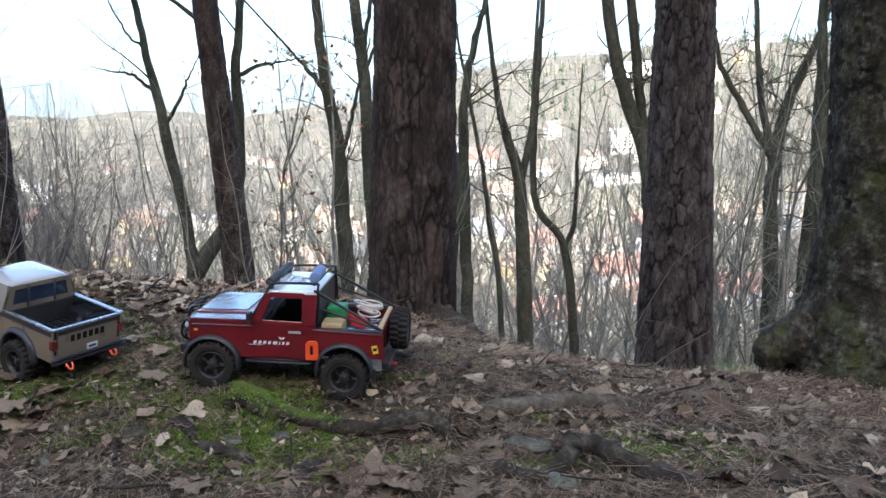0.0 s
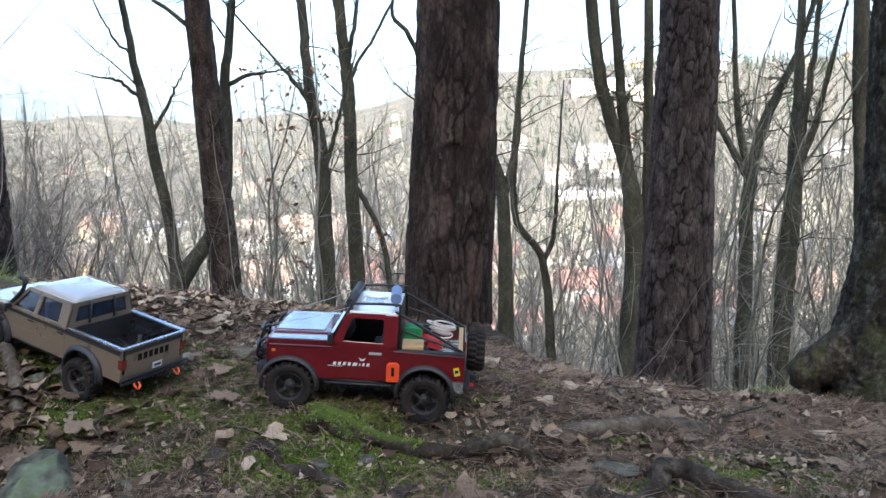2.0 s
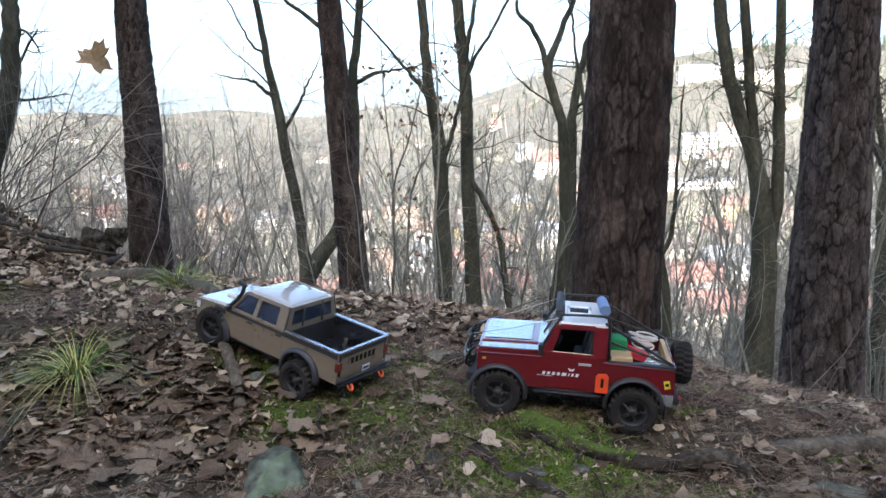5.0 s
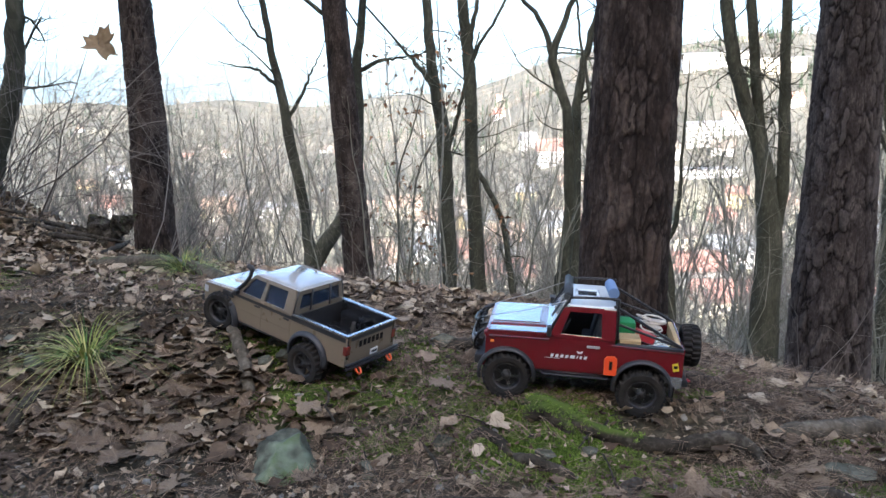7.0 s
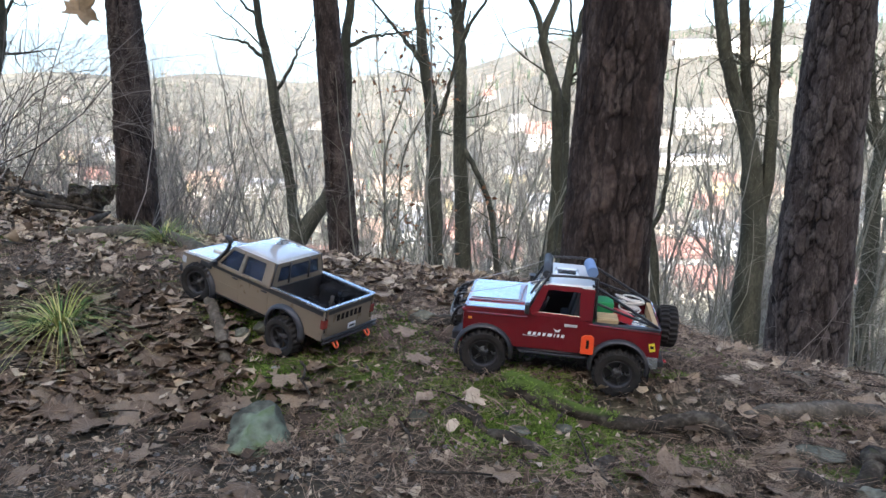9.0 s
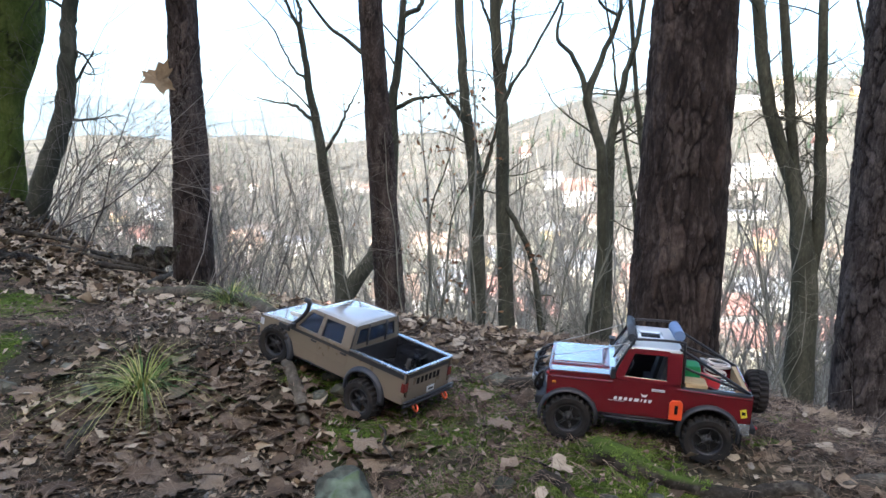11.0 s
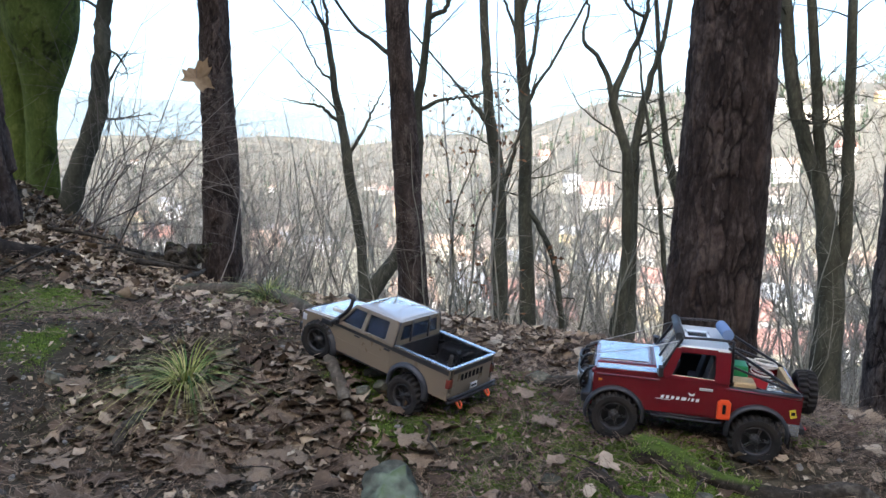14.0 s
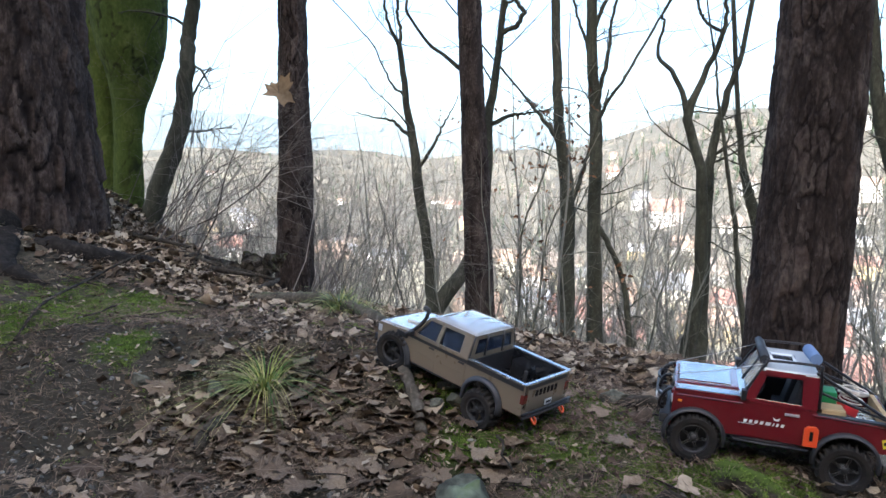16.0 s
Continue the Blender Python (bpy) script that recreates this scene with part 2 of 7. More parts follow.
# moss cushions: x, y, reach along x, reach along y
MOSS = [(-0.42, 1.34, 0.17, 0.14), (-0.2, 1.23, 0.16, 0.06), (-0.58, 1.62, 0.2, 0.16), (-0.72, 1.5, 0.12, 0.1), (-0.86, 1.42, 0.12, 0.08),
        (-0.95, 1.56, 0.1, 0.09), (0.42, 1.22, 0.17, 0.075), (0.02, 1.62, 0.12, 0.05), (-0.14, 1.56, 0.06, 0.05), (-2.08, 1.95, 0.22, 0.28), (-1.7, 2.3, 0.2, 0.12),
        (-0.3, 1.62, 0.16, 0.1), (-0.66, 1.28, 0.08, 0.05), (0.2, 1.36, 0.05, 0.04), (-1.3, 1.95, 0.14, 0.1), (-0.84, 1.8, 0.12, 0.08), (-2.25, 1.62, 0.16, 0.16), (-1.8, 1.62, 0.1, 0.08),
        (-0.36, 1.26, 0.15, 0.09), (-0.27, 1.19, 0.12, 0.07), (-0.13, 1.21, 0.11, 0.06), (-0.5, 1.46, 0.16, 0.1), (-0.62, 1.42, 0.12, 0.08), (0.2, 1.345, 0.07, 0.025), (0.17, 1.2, 0.09, 0.035), (-0.04, 1.47, 0.07, 0.03), (0.33, 1.3, 0.06, 0.03), (-0.05, 1.235, 0.1, 0.045)]


def moss_at(x, y):
    s = np.zeros_like(np.asarray(x, float))
    for a, b, rx, ry in MOSS:
        s = np.maximum(s, np.exp(-(((x - a) / rx) ** 2 + ((y - b) / ry) ** 2) * 0.9))
    return s


gx = axis(-2600, -2.7, 1.4, 2600, 0.018, 1.08)
gy = axis(-420, 0.9, 2.5, 3600, 0.018, 1.08)
GX, GY = np.meshgrid(gx, gy, indexing="ij")
GZ = land(GX, GY)
nx, ny = GX.shape
idx = np.arange(nx * ny).reshape(nx, ny)
quads = np.stack([idx[:-1, :-1], idx[1:, :-1], idx[1:, 1:], idx[:-1, 1:]], -1).reshape(-1, 4)
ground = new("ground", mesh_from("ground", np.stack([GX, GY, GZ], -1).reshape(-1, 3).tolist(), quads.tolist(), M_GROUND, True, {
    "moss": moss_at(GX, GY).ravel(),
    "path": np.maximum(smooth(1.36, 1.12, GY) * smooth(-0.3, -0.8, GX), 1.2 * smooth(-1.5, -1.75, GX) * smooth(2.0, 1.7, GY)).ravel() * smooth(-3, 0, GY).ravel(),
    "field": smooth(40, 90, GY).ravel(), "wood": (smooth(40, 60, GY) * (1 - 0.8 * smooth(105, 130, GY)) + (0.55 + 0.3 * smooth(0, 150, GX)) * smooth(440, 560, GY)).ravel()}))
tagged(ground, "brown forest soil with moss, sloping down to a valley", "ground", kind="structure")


# ---- trees ----
def spline(points, n):
    """Catmull-Rom through rows of numbers, n samples."""
    p = np.asarray(points, float)
    p = np.vstack([2 * p[0] - p[1], p, 2 * p[-1] - p[-2]])
    out = []
    for u in np.linspace(0, len(p) - 3 - 1e-9, n):
        i = int(u)
        t = u - i
        a, b, c, d = p[i:i + 4]
        out.append(0.5 * (2 * b + (c - a) * t + (2 * a - 5 * b + 4 * c - d) * t * t + (3 * b - a - 3 * c + d) * t ** 3))
    return np.array(out)


def tube(line, sides, verts, faces, twist=0.0, cap=True):
    """Adds a tube along rows of x, y, z, radius."""
    line = np.asarray(line, float)
    start = len(verts)
    up = np.array([0.0, 1.0, 0.13])
    for k in range(len(line)):
        d = line[min(k + 1, len(line) - 1), :3] - line[max(k - 1, 0), :3]
        d = d / (np.linalg.norm(d) + 1e-9)
        ref = up if abs(d @ up) < 0.9 else np.array([1.0, 0, 0])
        a = np.cross(d, ref)
        a /= np.linalg.norm(a)
        b = np.cross(d, a)
        for j in range(sides):
            w = 2 * math.pi * j / sides + twist
            verts.append(line[k, :3] + line[k, 3] * (a * math.cos(w) + b * math.sin(w)))
    for k in range(len(line) - 1):
        for j in range(sides):
            q = start + k * sides
            faces.append((q + j, q + (j + 1) % sides, q + sides + (j + 1) % sides, q + sides + j))
    if cap:
        faces.append(tuple(start + (len(line) - 1) * sides + j for j in range(sides)))
        faces.append(tuple(start + j for j in range(sides))[::-1])


def twigs(rng, origin, direction, length, radius, depth, verts, faces, sides=3, spread=0.7, droop=0.0, rise=0.25):
    """A branch with side branches, drawn as thin crooked tubes."""
    n = 5 if depth else 4
    p, d = np.array(origin, float), np.array(direction, float)
    d /= np.linalg.norm(d)
    line = [(*p, radius)]
    for k in range(n):
        d = d + rng.normal(0, 0.16, 3) + np.array([0, 0, (rise - droop) * 0.22])
        d /= np.linalg.norm(d)
        p = p + d * length / n
        line.append((*p, radius * (1 - 0.8 * (k + 1) / n)))
        if depth and k:
            for _ in range(2 if rng.random() < 0.5 else 1):
                side = d + rng.normal(0, spread, 3)
                twigs(rng, p, side, length * rng.uniform(0.35, 0.6), line[-1][3] * 0.65, depth - 1, verts, faces, sides, spread, droop, rise)
    tube(line, sides, verts, faces, rng.random() * 3, False)


def bough(rng, p, d, length, radius, steps, subs, verts, faces):
    """A curved thin bough of few faces; subs: how many side twigs at each level below it."""
    p, d = np.array(p, float), np.array(d, float)
    d /= np.linalg.norm(d)
    bend = rng.normal(0, 0.22, 3) + (0, 0, rng.uniform(-0.12, 0.22))
    line = [(*p, radius)]
    for k in range(steps):
        d = d + bend * 0.8 + rng.normal(0, 0.2, 3)
        d /= np.linalg.norm(d)
        p = p + d * length / steps
        line.append((*p, radius * (1 - 0.82 * (k + 1) / steps)))
    tube(line, 3, verts, faces, rng.random() * 3, False)
    if subs:
        for _ in range(subs[0]):
            u = rng.uniform(0.25, 0.97) * steps
            i = min(int(u), steps - 1)
            q = np.array(line[i][:3]) * (1 - u + i) + np.array(line[i + 1][:3]) * (u - i)
            bough(rng, q, d + rng.normal(0, 0.75, 3), length * rng.uniform(0.25, 0.55), radius * 0.5 * (1 - 0.6 * u / steps), max(steps - 1, 1), subs[1:], verts, faces)


def bark_trunk(name, axis_rows, material, sides=150, rings=300, plate=0.05, tall=2.3, deep=0.012, flare=0.5, flare_h=0.25, seed=1, lobes=5, moss_dir=None, gap=3.2, ragged=0.7):
    """A thick trunk whose bark is broken into plates; rows of x, y, z, radius from the foot up."""
    rows = np.array(axis_rows, float)
    seen = rows[-2, 2] + 0.3
    height = np.concatenate([np.linspace(rows[0, 2], seen, int(rings * 0.9)), np.linspace(seen, rows[-1, 2], rings - int(rings * 0.9) + 1)[1:]])
    line = np.stack([np.interp(height, rows[:, 2], rows[:, i]) for i in (0, 1, 2, 3)], -1)
    s = np.linspace(0, 1, rings)
    h = line[:, 2] - line[0, 2]
    verts = np.zeros((rings, sides, 3))
    crev = np.zeros((rings, sides))
    moss = np.zeros((rings, sides))
    tone = np.zeros((rings, sides))
    off = Vector((seed * 7.3, seed * 3.1, 0))
    for k in range(rings):
        x, y, z, r = line[k]
        fl = math.exp(-max(h[k], 0) / flare_h)
        for j in range(sides):
            w = 2 * math.pi * j / sides
            c, si = math.cos(w), math.sin(w)
            q = Vector((c * r / plate, si * r / plate, z / (plate * tall))) + off
            warp = noise.noise_vector(q * 0.8) * 0.55 + noise.noise_vector(q * 2.4) * (0.1 + 0.14 * ragged) + noise.noise_vector(q * 6.5) * (0.05 + 0.06 * ragged)
            dist, at = noise.voronoi(q + warp)
            dist_at = at[0]
            edge = min((dist[1] - dist[0]) * gap, 1.0)
            # cracks come and go, and finer ones split the plates
            open_up = min(max(1 - 0.3 * ragged + ragged * 0.9 * noise.noise(q * 0.55 + off), 0.25), 1.0)
            fine = noise.voronoi(Vector((q.x * 2.3, q.y * 2.3, q.z * 1.5)) + warp * 2.1)[0]
            split = min((fine[1] - fine[0]) * 2.6, 1.0)
            edge = (1 - open_up * (1 - edge)) * (0.72 + 0.28 * split)
            lump = noise.noise(q * 0.35) * 0.5 + noise.noise(q * 3.5) * 0.32 + noise.noise(q * 8) * 0.3 + noise.noise(q * 17) * 0.16
            grow = 1 + flare * fl * (0.55 + 0.45 * math.sin(lobes * w + seed)) + 0.05 * math.sin(2 * w + seed + 2 * s[k])
            cell = noise.cell(dist_at * 13.7)
            rr = r * grow + deep * (min(edge * 1.9, 1.0) ** 0.6 - 0.8) + deep * 0.6 * lump + deep * 0.35 * cell * min(edge * 2, 1)
            tone[k, j] = 0.5 + 0.5 * cell
            verts[k, j] = (x + c * rr, y + si * rr, z)
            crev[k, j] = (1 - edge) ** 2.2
            if moss_dir is not None:
                moss[k, j] = 0.5 + 0.5 * (c * moss_dir[0] + si * moss_dir[1]) + 0.25 * fl
    f = []
    for k in range(rings - 1):
        a = k * sides
        f += [(a + j, a + (j + 1) % sides, a + sides + (j + 1) % sides, a + sides + j) for j in range(sides)]
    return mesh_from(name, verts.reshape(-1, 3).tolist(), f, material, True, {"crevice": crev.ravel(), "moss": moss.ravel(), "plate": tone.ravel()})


def extend(rows, up=6.0, down=0.25, lean_keep=0.6):
    """Carries a stretch of trunk down into the soil and up out of sight."""
    rows = [list(r) for r in rows]
    a, b = np.array(rows[-1]), np.array(rows[-2])
    d = (a - b)[:3] / max((a - b)[2], 1e-6)
    top = [a[0] + d[0] * up * lean_keep, a[1] + d[1] * up * lean_keep, a[2] + up, a[3] * 0.72]
    f = rows[0]
    g = float(land(f[0], f[1]))
    low = min(f[2], g) - down
    if f[2] - low > 0.05:
        rows.insert(0, [f[0], f[1], low, f[3] * 1.08])
    return rows + [top]


M_FLAKE = mat("bark_flake", [(0.32, (0.017, 0.0125, 0.011)), (0.5, (0.046, 0.035, 0.03)), (0.68, (0.12, 0.097, 0.085))], 30, 0.92, 1.0, 0.004, 150, random_ob=0.2)
FLAKES = []
for _k in range(8):
    _r = np.random.default_rng(60 + _k)
    bm = bmesh.new()
    rim = [bm.verts.new((math.cos(w + _r.normal(0, 0.2)) * _r.uniform(0.4, 1.15) * 0.5, _r.normal(0, 0.03), math.sin(w) * _r.uniform(0.45, 1.15))) for w in np.linspace(0, 2 * math.pi, 11)[:-1]]
    mid = [bm.verts.new(v.co * _r.uniform(0.6, 0.9) + Vector((0, -0.1 + _r.normal(0, 0.04), 0))) for v in rim]
    for _i in range(10):
        bm.faces.new((rim[_i], rim[(_i + 1) % 10], mid[(_i + 1) % 10], mid[_i]))
    bm.faces.new(mid)
    bmesh.ops.recalc_face_normals(bm, faces=bm.faces)
    me = bpy.data.meshes.new("bark_plate")
    bm.to_mesh(me)
    bm.free()
    me.materials.append(M_FLAKE)
    FLAKES.append(me)


def bark_plates(t, rows, seed, flakes, size):
    """Single loose plates of bark on the side towards the path."""
    r2 = np.random.default_rng(seed)
    line = np.array(rows, float)
    for k in range(flakes):
        z = r2.uniform(line[0, 2] + 0.08, line[-1, 2] + 0.1)
        x, y, r = (np.interp(z, line[:, 2], line[:, i]) for i in (0, 1, 3))
        w = radians(-90 + r2.uniform(-85, 85))
        s = size * r2.uniform(0.5, 1.3)
        ob = new("bark_plate", FLAKES[k % len(FLAKES)])
        ob.parent = t
        ob.matrix_basis = Matrix.LocRotScale((x + math.cos(w) * (r - 0.001), y + math.sin(w) * (r - 0.001), z), Euler((r2.normal(0, 0.1), r2.normal(0, 0.2), w + math.pi / 2)), (s, s * 0.4, s * r2.uniform(0.9, 1.9)))


def pine(name, label, rows, seed, flakes=0, size=0.02, bark=M_PINE, **kw):
    """A pine trunk with single loose bark plates on the side towards the path."""
    t = thing(name, label, "pine tree", group="pines on the bank")
    part("trunk", bark_trunk("trunk", extend(rows), bark, seed=seed, **kw), None, t)
    bark_plates(t, rows, seed, flakes, size)
    return t


def stem_tree(label, trunk, limbs=(), seed=1, crown=10, material=None, sides=12, name="tree", up=4.0, twig=1.0, crown_from=0.35):
    """A bare broadleaved tree: a trunk, named limbs (rows of x, y, z, radius) and a crown of twigs on all of them."""
    rng = np.random.default_rng(seed)
    t = thing(name, label, "tree", group="bare trees on the slope")
    material = material or M_BEECH
    v, f = [], []
    rows = np.array(extend(trunk, up), float)
    line = np.vstack([spline(rows[:-1], 37), rows[-2] + (rows[-1] - rows[-2]) * np.linspace(0, 1, 10)[1:, None]])
    line[:, :2] += rng.normal(0, 0.006, (46, 2))
    tube(line, sides, v, f)
    part("trunk", mesh_from("trunk", v, f, material), None, t)
    lines = [line]
    for limb in limbs:
        v, f = [], []
        a, b = np.array(limb[-1]), np.array(limb[-2])
        far = 4.5 if a[2] > 1.4 else 1.2
        more = list(limb) + [list(a + (a - b) * far)]
        more[-1][3] = max(a[3] * 0.5, 0.004)
        l = spline(more, 24)
        l[:, :3] += rng.normal(0, 0.005, (24, 3))
        tube(l, max(sides - 4, 6), v, f)
        part("limb", mesh_from("limb", v, f, material), None, t)
        lines.append(l)
    v, f = [], []
    crown = crown * 2
    for l in lines:
        n = max(int(crown * (1.0 if l is line else 0.5)), 2)
        for _ in range(n):
            k = int(rng.uniform(crown_from, 0.98) * (len(l) - 1))
            w = rng.uniform(0, 2 * math.pi)
            bough(rng, l[k, :3], (math.cos(w), math.sin(w), rng.uniform(0.0, 1.0)), twig * rng.uniform(0.35, 1.1), max(min(l[k, 3] * 0.28, 0.012), 0.004), 5, (6, 3), v, f)
    part("crown", mesh_from("crown", v, f, material), None, t, "bare twigs")
    return t


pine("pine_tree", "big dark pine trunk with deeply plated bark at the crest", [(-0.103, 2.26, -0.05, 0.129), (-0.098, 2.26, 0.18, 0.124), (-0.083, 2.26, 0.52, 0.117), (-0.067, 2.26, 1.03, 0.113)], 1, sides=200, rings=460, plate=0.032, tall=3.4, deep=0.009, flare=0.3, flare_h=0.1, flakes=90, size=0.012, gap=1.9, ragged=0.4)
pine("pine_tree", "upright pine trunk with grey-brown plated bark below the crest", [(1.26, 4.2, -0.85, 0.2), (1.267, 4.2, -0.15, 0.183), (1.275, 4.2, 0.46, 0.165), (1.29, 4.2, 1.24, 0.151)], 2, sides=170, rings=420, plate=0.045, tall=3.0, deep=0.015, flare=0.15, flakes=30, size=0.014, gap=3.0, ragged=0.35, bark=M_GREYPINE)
slim = pine("pine_tree", "slim dark leaning pine trunk at the edge of the slope", [(-1.79, 6.4, -0.75, 0.129), (-1.87, 6.4, 0.56, 0.117), (-1.965, 6.4, 1.85, 0.104)], 3, sides=80, rings=260, plate=0.045, tall=4.0, deep=0.015, flare=0.15, flakes=20, size=0.022)
_v, _f = [], []
tube(spline([(-2.004, 6.4, 1.549, 0.0223), (-2.075, 6.4, 1.602, 0.0199), (-2.192, 6.4, 1.699, 0.0163), (-2.305, 6.4, 1.773, 0.0151), (-2.414, 6.4, 1.9, 0.0127), (-2.504, 6.4, 2.026, 0.0128), (-2.536, 6.4, 2.085, 0.0128), (-2.529, 6.4, 2.195, 0.0129), (-2.51, 6.4, 2.456, 0.0078)], 30), 8, _v, _f)
part("limb", mesh_from("limb", _v, _f, M_BEECH), None, slim)
pine("pine_tree", "dark pine trunk beside a thicket of brush", [(-2.572, 4.3, -0.13, 0.117), (-2.578, 4.3, 0.56, 0.107), (-2.612, 4.3, 1.5, 0.08)], 4, sides=90, rings=300, plate=0.045, tall=4.0, deep=0.016, flare=0.2, flakes=30, size=0.02)
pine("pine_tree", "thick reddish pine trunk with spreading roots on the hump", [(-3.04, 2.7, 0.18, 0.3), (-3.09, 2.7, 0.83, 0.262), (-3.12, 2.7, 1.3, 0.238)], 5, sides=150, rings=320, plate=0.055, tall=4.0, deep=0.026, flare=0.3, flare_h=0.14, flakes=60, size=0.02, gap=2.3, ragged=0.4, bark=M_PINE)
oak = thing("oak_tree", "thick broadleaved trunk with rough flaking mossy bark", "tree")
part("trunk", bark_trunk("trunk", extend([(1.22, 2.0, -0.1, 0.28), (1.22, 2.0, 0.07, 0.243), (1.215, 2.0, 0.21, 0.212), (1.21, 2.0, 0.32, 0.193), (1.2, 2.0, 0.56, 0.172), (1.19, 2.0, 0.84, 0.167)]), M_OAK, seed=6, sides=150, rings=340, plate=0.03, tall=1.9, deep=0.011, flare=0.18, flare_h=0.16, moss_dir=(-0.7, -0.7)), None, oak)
for rows_, sd in (([(1.16, 1.98, 0.16, 0.1), (1.06, 1.98, 0.04, 0.085), (0.96, 2.0, -0.03, 0.066), (0.9, 2.02, -0.07, 0.058), (0.87, 2.03, -0.12, 0.03)], 61), ([(1.2, 1.9, 0.1, 0.09), (1.17, 1.78, -0.03, 0.06), (1.1, 1.66, -0.09, 0.04), (1.05, 1.6, -0.14, 0.03)], 62)):
    v, f = [], []
    tube(spline(rows_, 40), 24, v, f)
    v = np.array(v)
    k = np.array([noise.noise(Vector(q * 22 + np.full(3, sd))) + 0.6 * noise.noise(Vector(q * 55)) for q in v])
    v += (np.array([noise.noise_vector(Vector(q * 30)) for q in v])) * 0.012
    part("root_flare", mesh_from("root_flare", v, f, M_OAK, True, {"crevice": np.clip(-k * 1.2, 0, 1), "moss": np.clip(0.9 + 0.5 * k, 0, 1.2), "plate": k * 0}), None, oak)
bark_plates(oak, [(1.22, 2.0, -0.1, 0.28), (1.22, 2.0, 0.07, 0.243), (1.215, 2.0, 0.21, 0.212), (1.21, 2.0, 0.32, 0.194), (1.2, 2.0, 0.56, 0.172), (1.19, 2.0, 0.84, 0.168)], 6, 70, 0.014)
double = thing("mossy_tree", "twin grown-together trunk covered with green moss", "tree")
part("trunk", bark_trunk("trunk", extend([(-3.92, 4.3, 0.445, 0.09), (-3.925, 4.3, 0.797, 0.085), (-3.925, 4.3, 1.017, 0.092), (-3.926, 4.3, 1.272, 0.1235), (-3.912, 4.3, 1.524, 0.1573), (-3.919, 4.3, 1.74, 0.167)]), M_MOSSBARK, seed=7, sides=70, rings=160, plate=0.09, deep=0.008, flare=0.3), None, double)
part("trunk", bark_trunk("trunk", extend([(-3.642, 4.15, 0.454, 0.0889), (-3.649, 4.15, 0.79, 0.0813), (-3.64, 4.15, 0.983, 0.097), (-3.619, 4.15, 1.175, 0.1476), (-3.626, 4.15, 1.349, 0.207), (-3.641, 4.15, 1.556, 0.2402), (-3.649, 4.15, 1.693, 0.2496)]), M_MOSSBARK, seed=8, sides=70, rings=160, plate=0.09, deep=0.008, flare=0.3), None, double)
stem_tree("slender leaning trunk beside the mossy twin tree", [(-3.38, 4.0, 0.3, 0.066), (-3.18, 4.0, 0.9, 0.053), (-3.14, 4.0, 1.29, 0.044), (-3.1, 4.0, 1.61, 0.039)], (), 11, 4, twig=0.5)
stem_tree("forked tree with two crooked stems from one mossy stool", [(-2.38, 7, -0.66, 0.078), (-2.41, 7, -0.34, 0.052), (-2.48, 7, 0.16, 0.05), (-2.56, 7, 0.59, 0.05), (-2.628, 7, 1.052, 0.041), (-2.697, 7, 1.319, 0.0357), (-2.733, 7, 1.638, 0.0304), (-2.785, 7, 1.893, 0.0279), (-2.861, 7, 2.022, 0.0168), (-2.916, 7, 2.197, 0.0141), (-2.942, 7, 2.356, 0.0128)],
          [[(-2.38, 7, -0.66, 0.088), (-2.27, 7.02, -0.47, 0.078), (-2.1, 7.05, -0.22, 0.067), (-1.95, 7.05, 0.2, 0.062), (-1.9, 7.02, 0.72, 0.056), (-1.898, 7, 1.19, 0.0454), (-1.864, 7, 1.449, 0.0402), (-1.831, 7, 1.733, 0.035), (-1.808, 7, 1.978, 0.0325)], [(-1.812, 7, 1.958, 0.0298), (-1.81, 7, 2.04, 0.0217), (-1.793, 7, 2.166, 0.0191), (-1.759, 7, 2.252, 0.0164), (-1.693, 7, 2.3, 0.0136), (-1.655, 7, 2.39, 0.0137)], [(-1.808, 7, 1.978, 0.0271), (-1.736, 7, 2.023, 0.0244), (-1.663, 7, 2.046, 0.0243), (-1.63, 7, 2.126, 0.0217), (-1.601, 7, 2.176, 0.0217), (-1.655, 7, 2.249, 0.019), (-1.679, 7, 2.33, 0.0164)],
           [(-2.784, 7, 1.883, 0.0195), (-2.771, 7, 2.036, 0.0168), (-2.803, 7, 2.168, 0.0154), (-2.811, 7, 2.3, 0.0141)], [(-2.728, 7, 1.436, 0.0138), (-2.855, 7, 1.543, 0.0111), (-2.945, 7, 1.72, 0.0084), (-3.07, 7, 1.946, 0.0068), (-3.222, 7, 2.099, 0.0057)], [(-1.89, 7, 1.15, 0.022), (-1.7, 7, 1.24, 0.018), (-1.5, 7, 1.27, 0.01)], [(-2.63, 7, 1.02, 0.02), (-2.83, 7, 1.18, 0.014), (-3, 7, 1.22, 0.008)], [(-2.56, 7, 0.72, 0.02), (-2.4, 7, 1, 0.014), (-2.3, 7, 1.2, 0.008)]], 12, 5)
stem_tree("tall bare tree with a long low side limb", [(-1.28, 9.2, -1.41, 0.102), (-1.3, 9.2, -0.08, 0.089), (-1.33, 9.2, 0.59, 0.085), (-1.44, 9.2, 1.25, 0.066), (-1.5, 9.2, 1.89, 0.056)],
          [[(-1.36, 9.2, 0.8, 0.04), (-1.42, 9.2, 1.1, 0.034), (-1.64, 9.2, 1.41, 0.027), (-1.97, 9.2, 1.79, 0.014)], [(-1.31, 9.2, 0.3, 0.03), (-1.18, 9.2, 0.72, 0.026), (-1.05, 9.2, 1.2, 0.018)]], 13, 8)
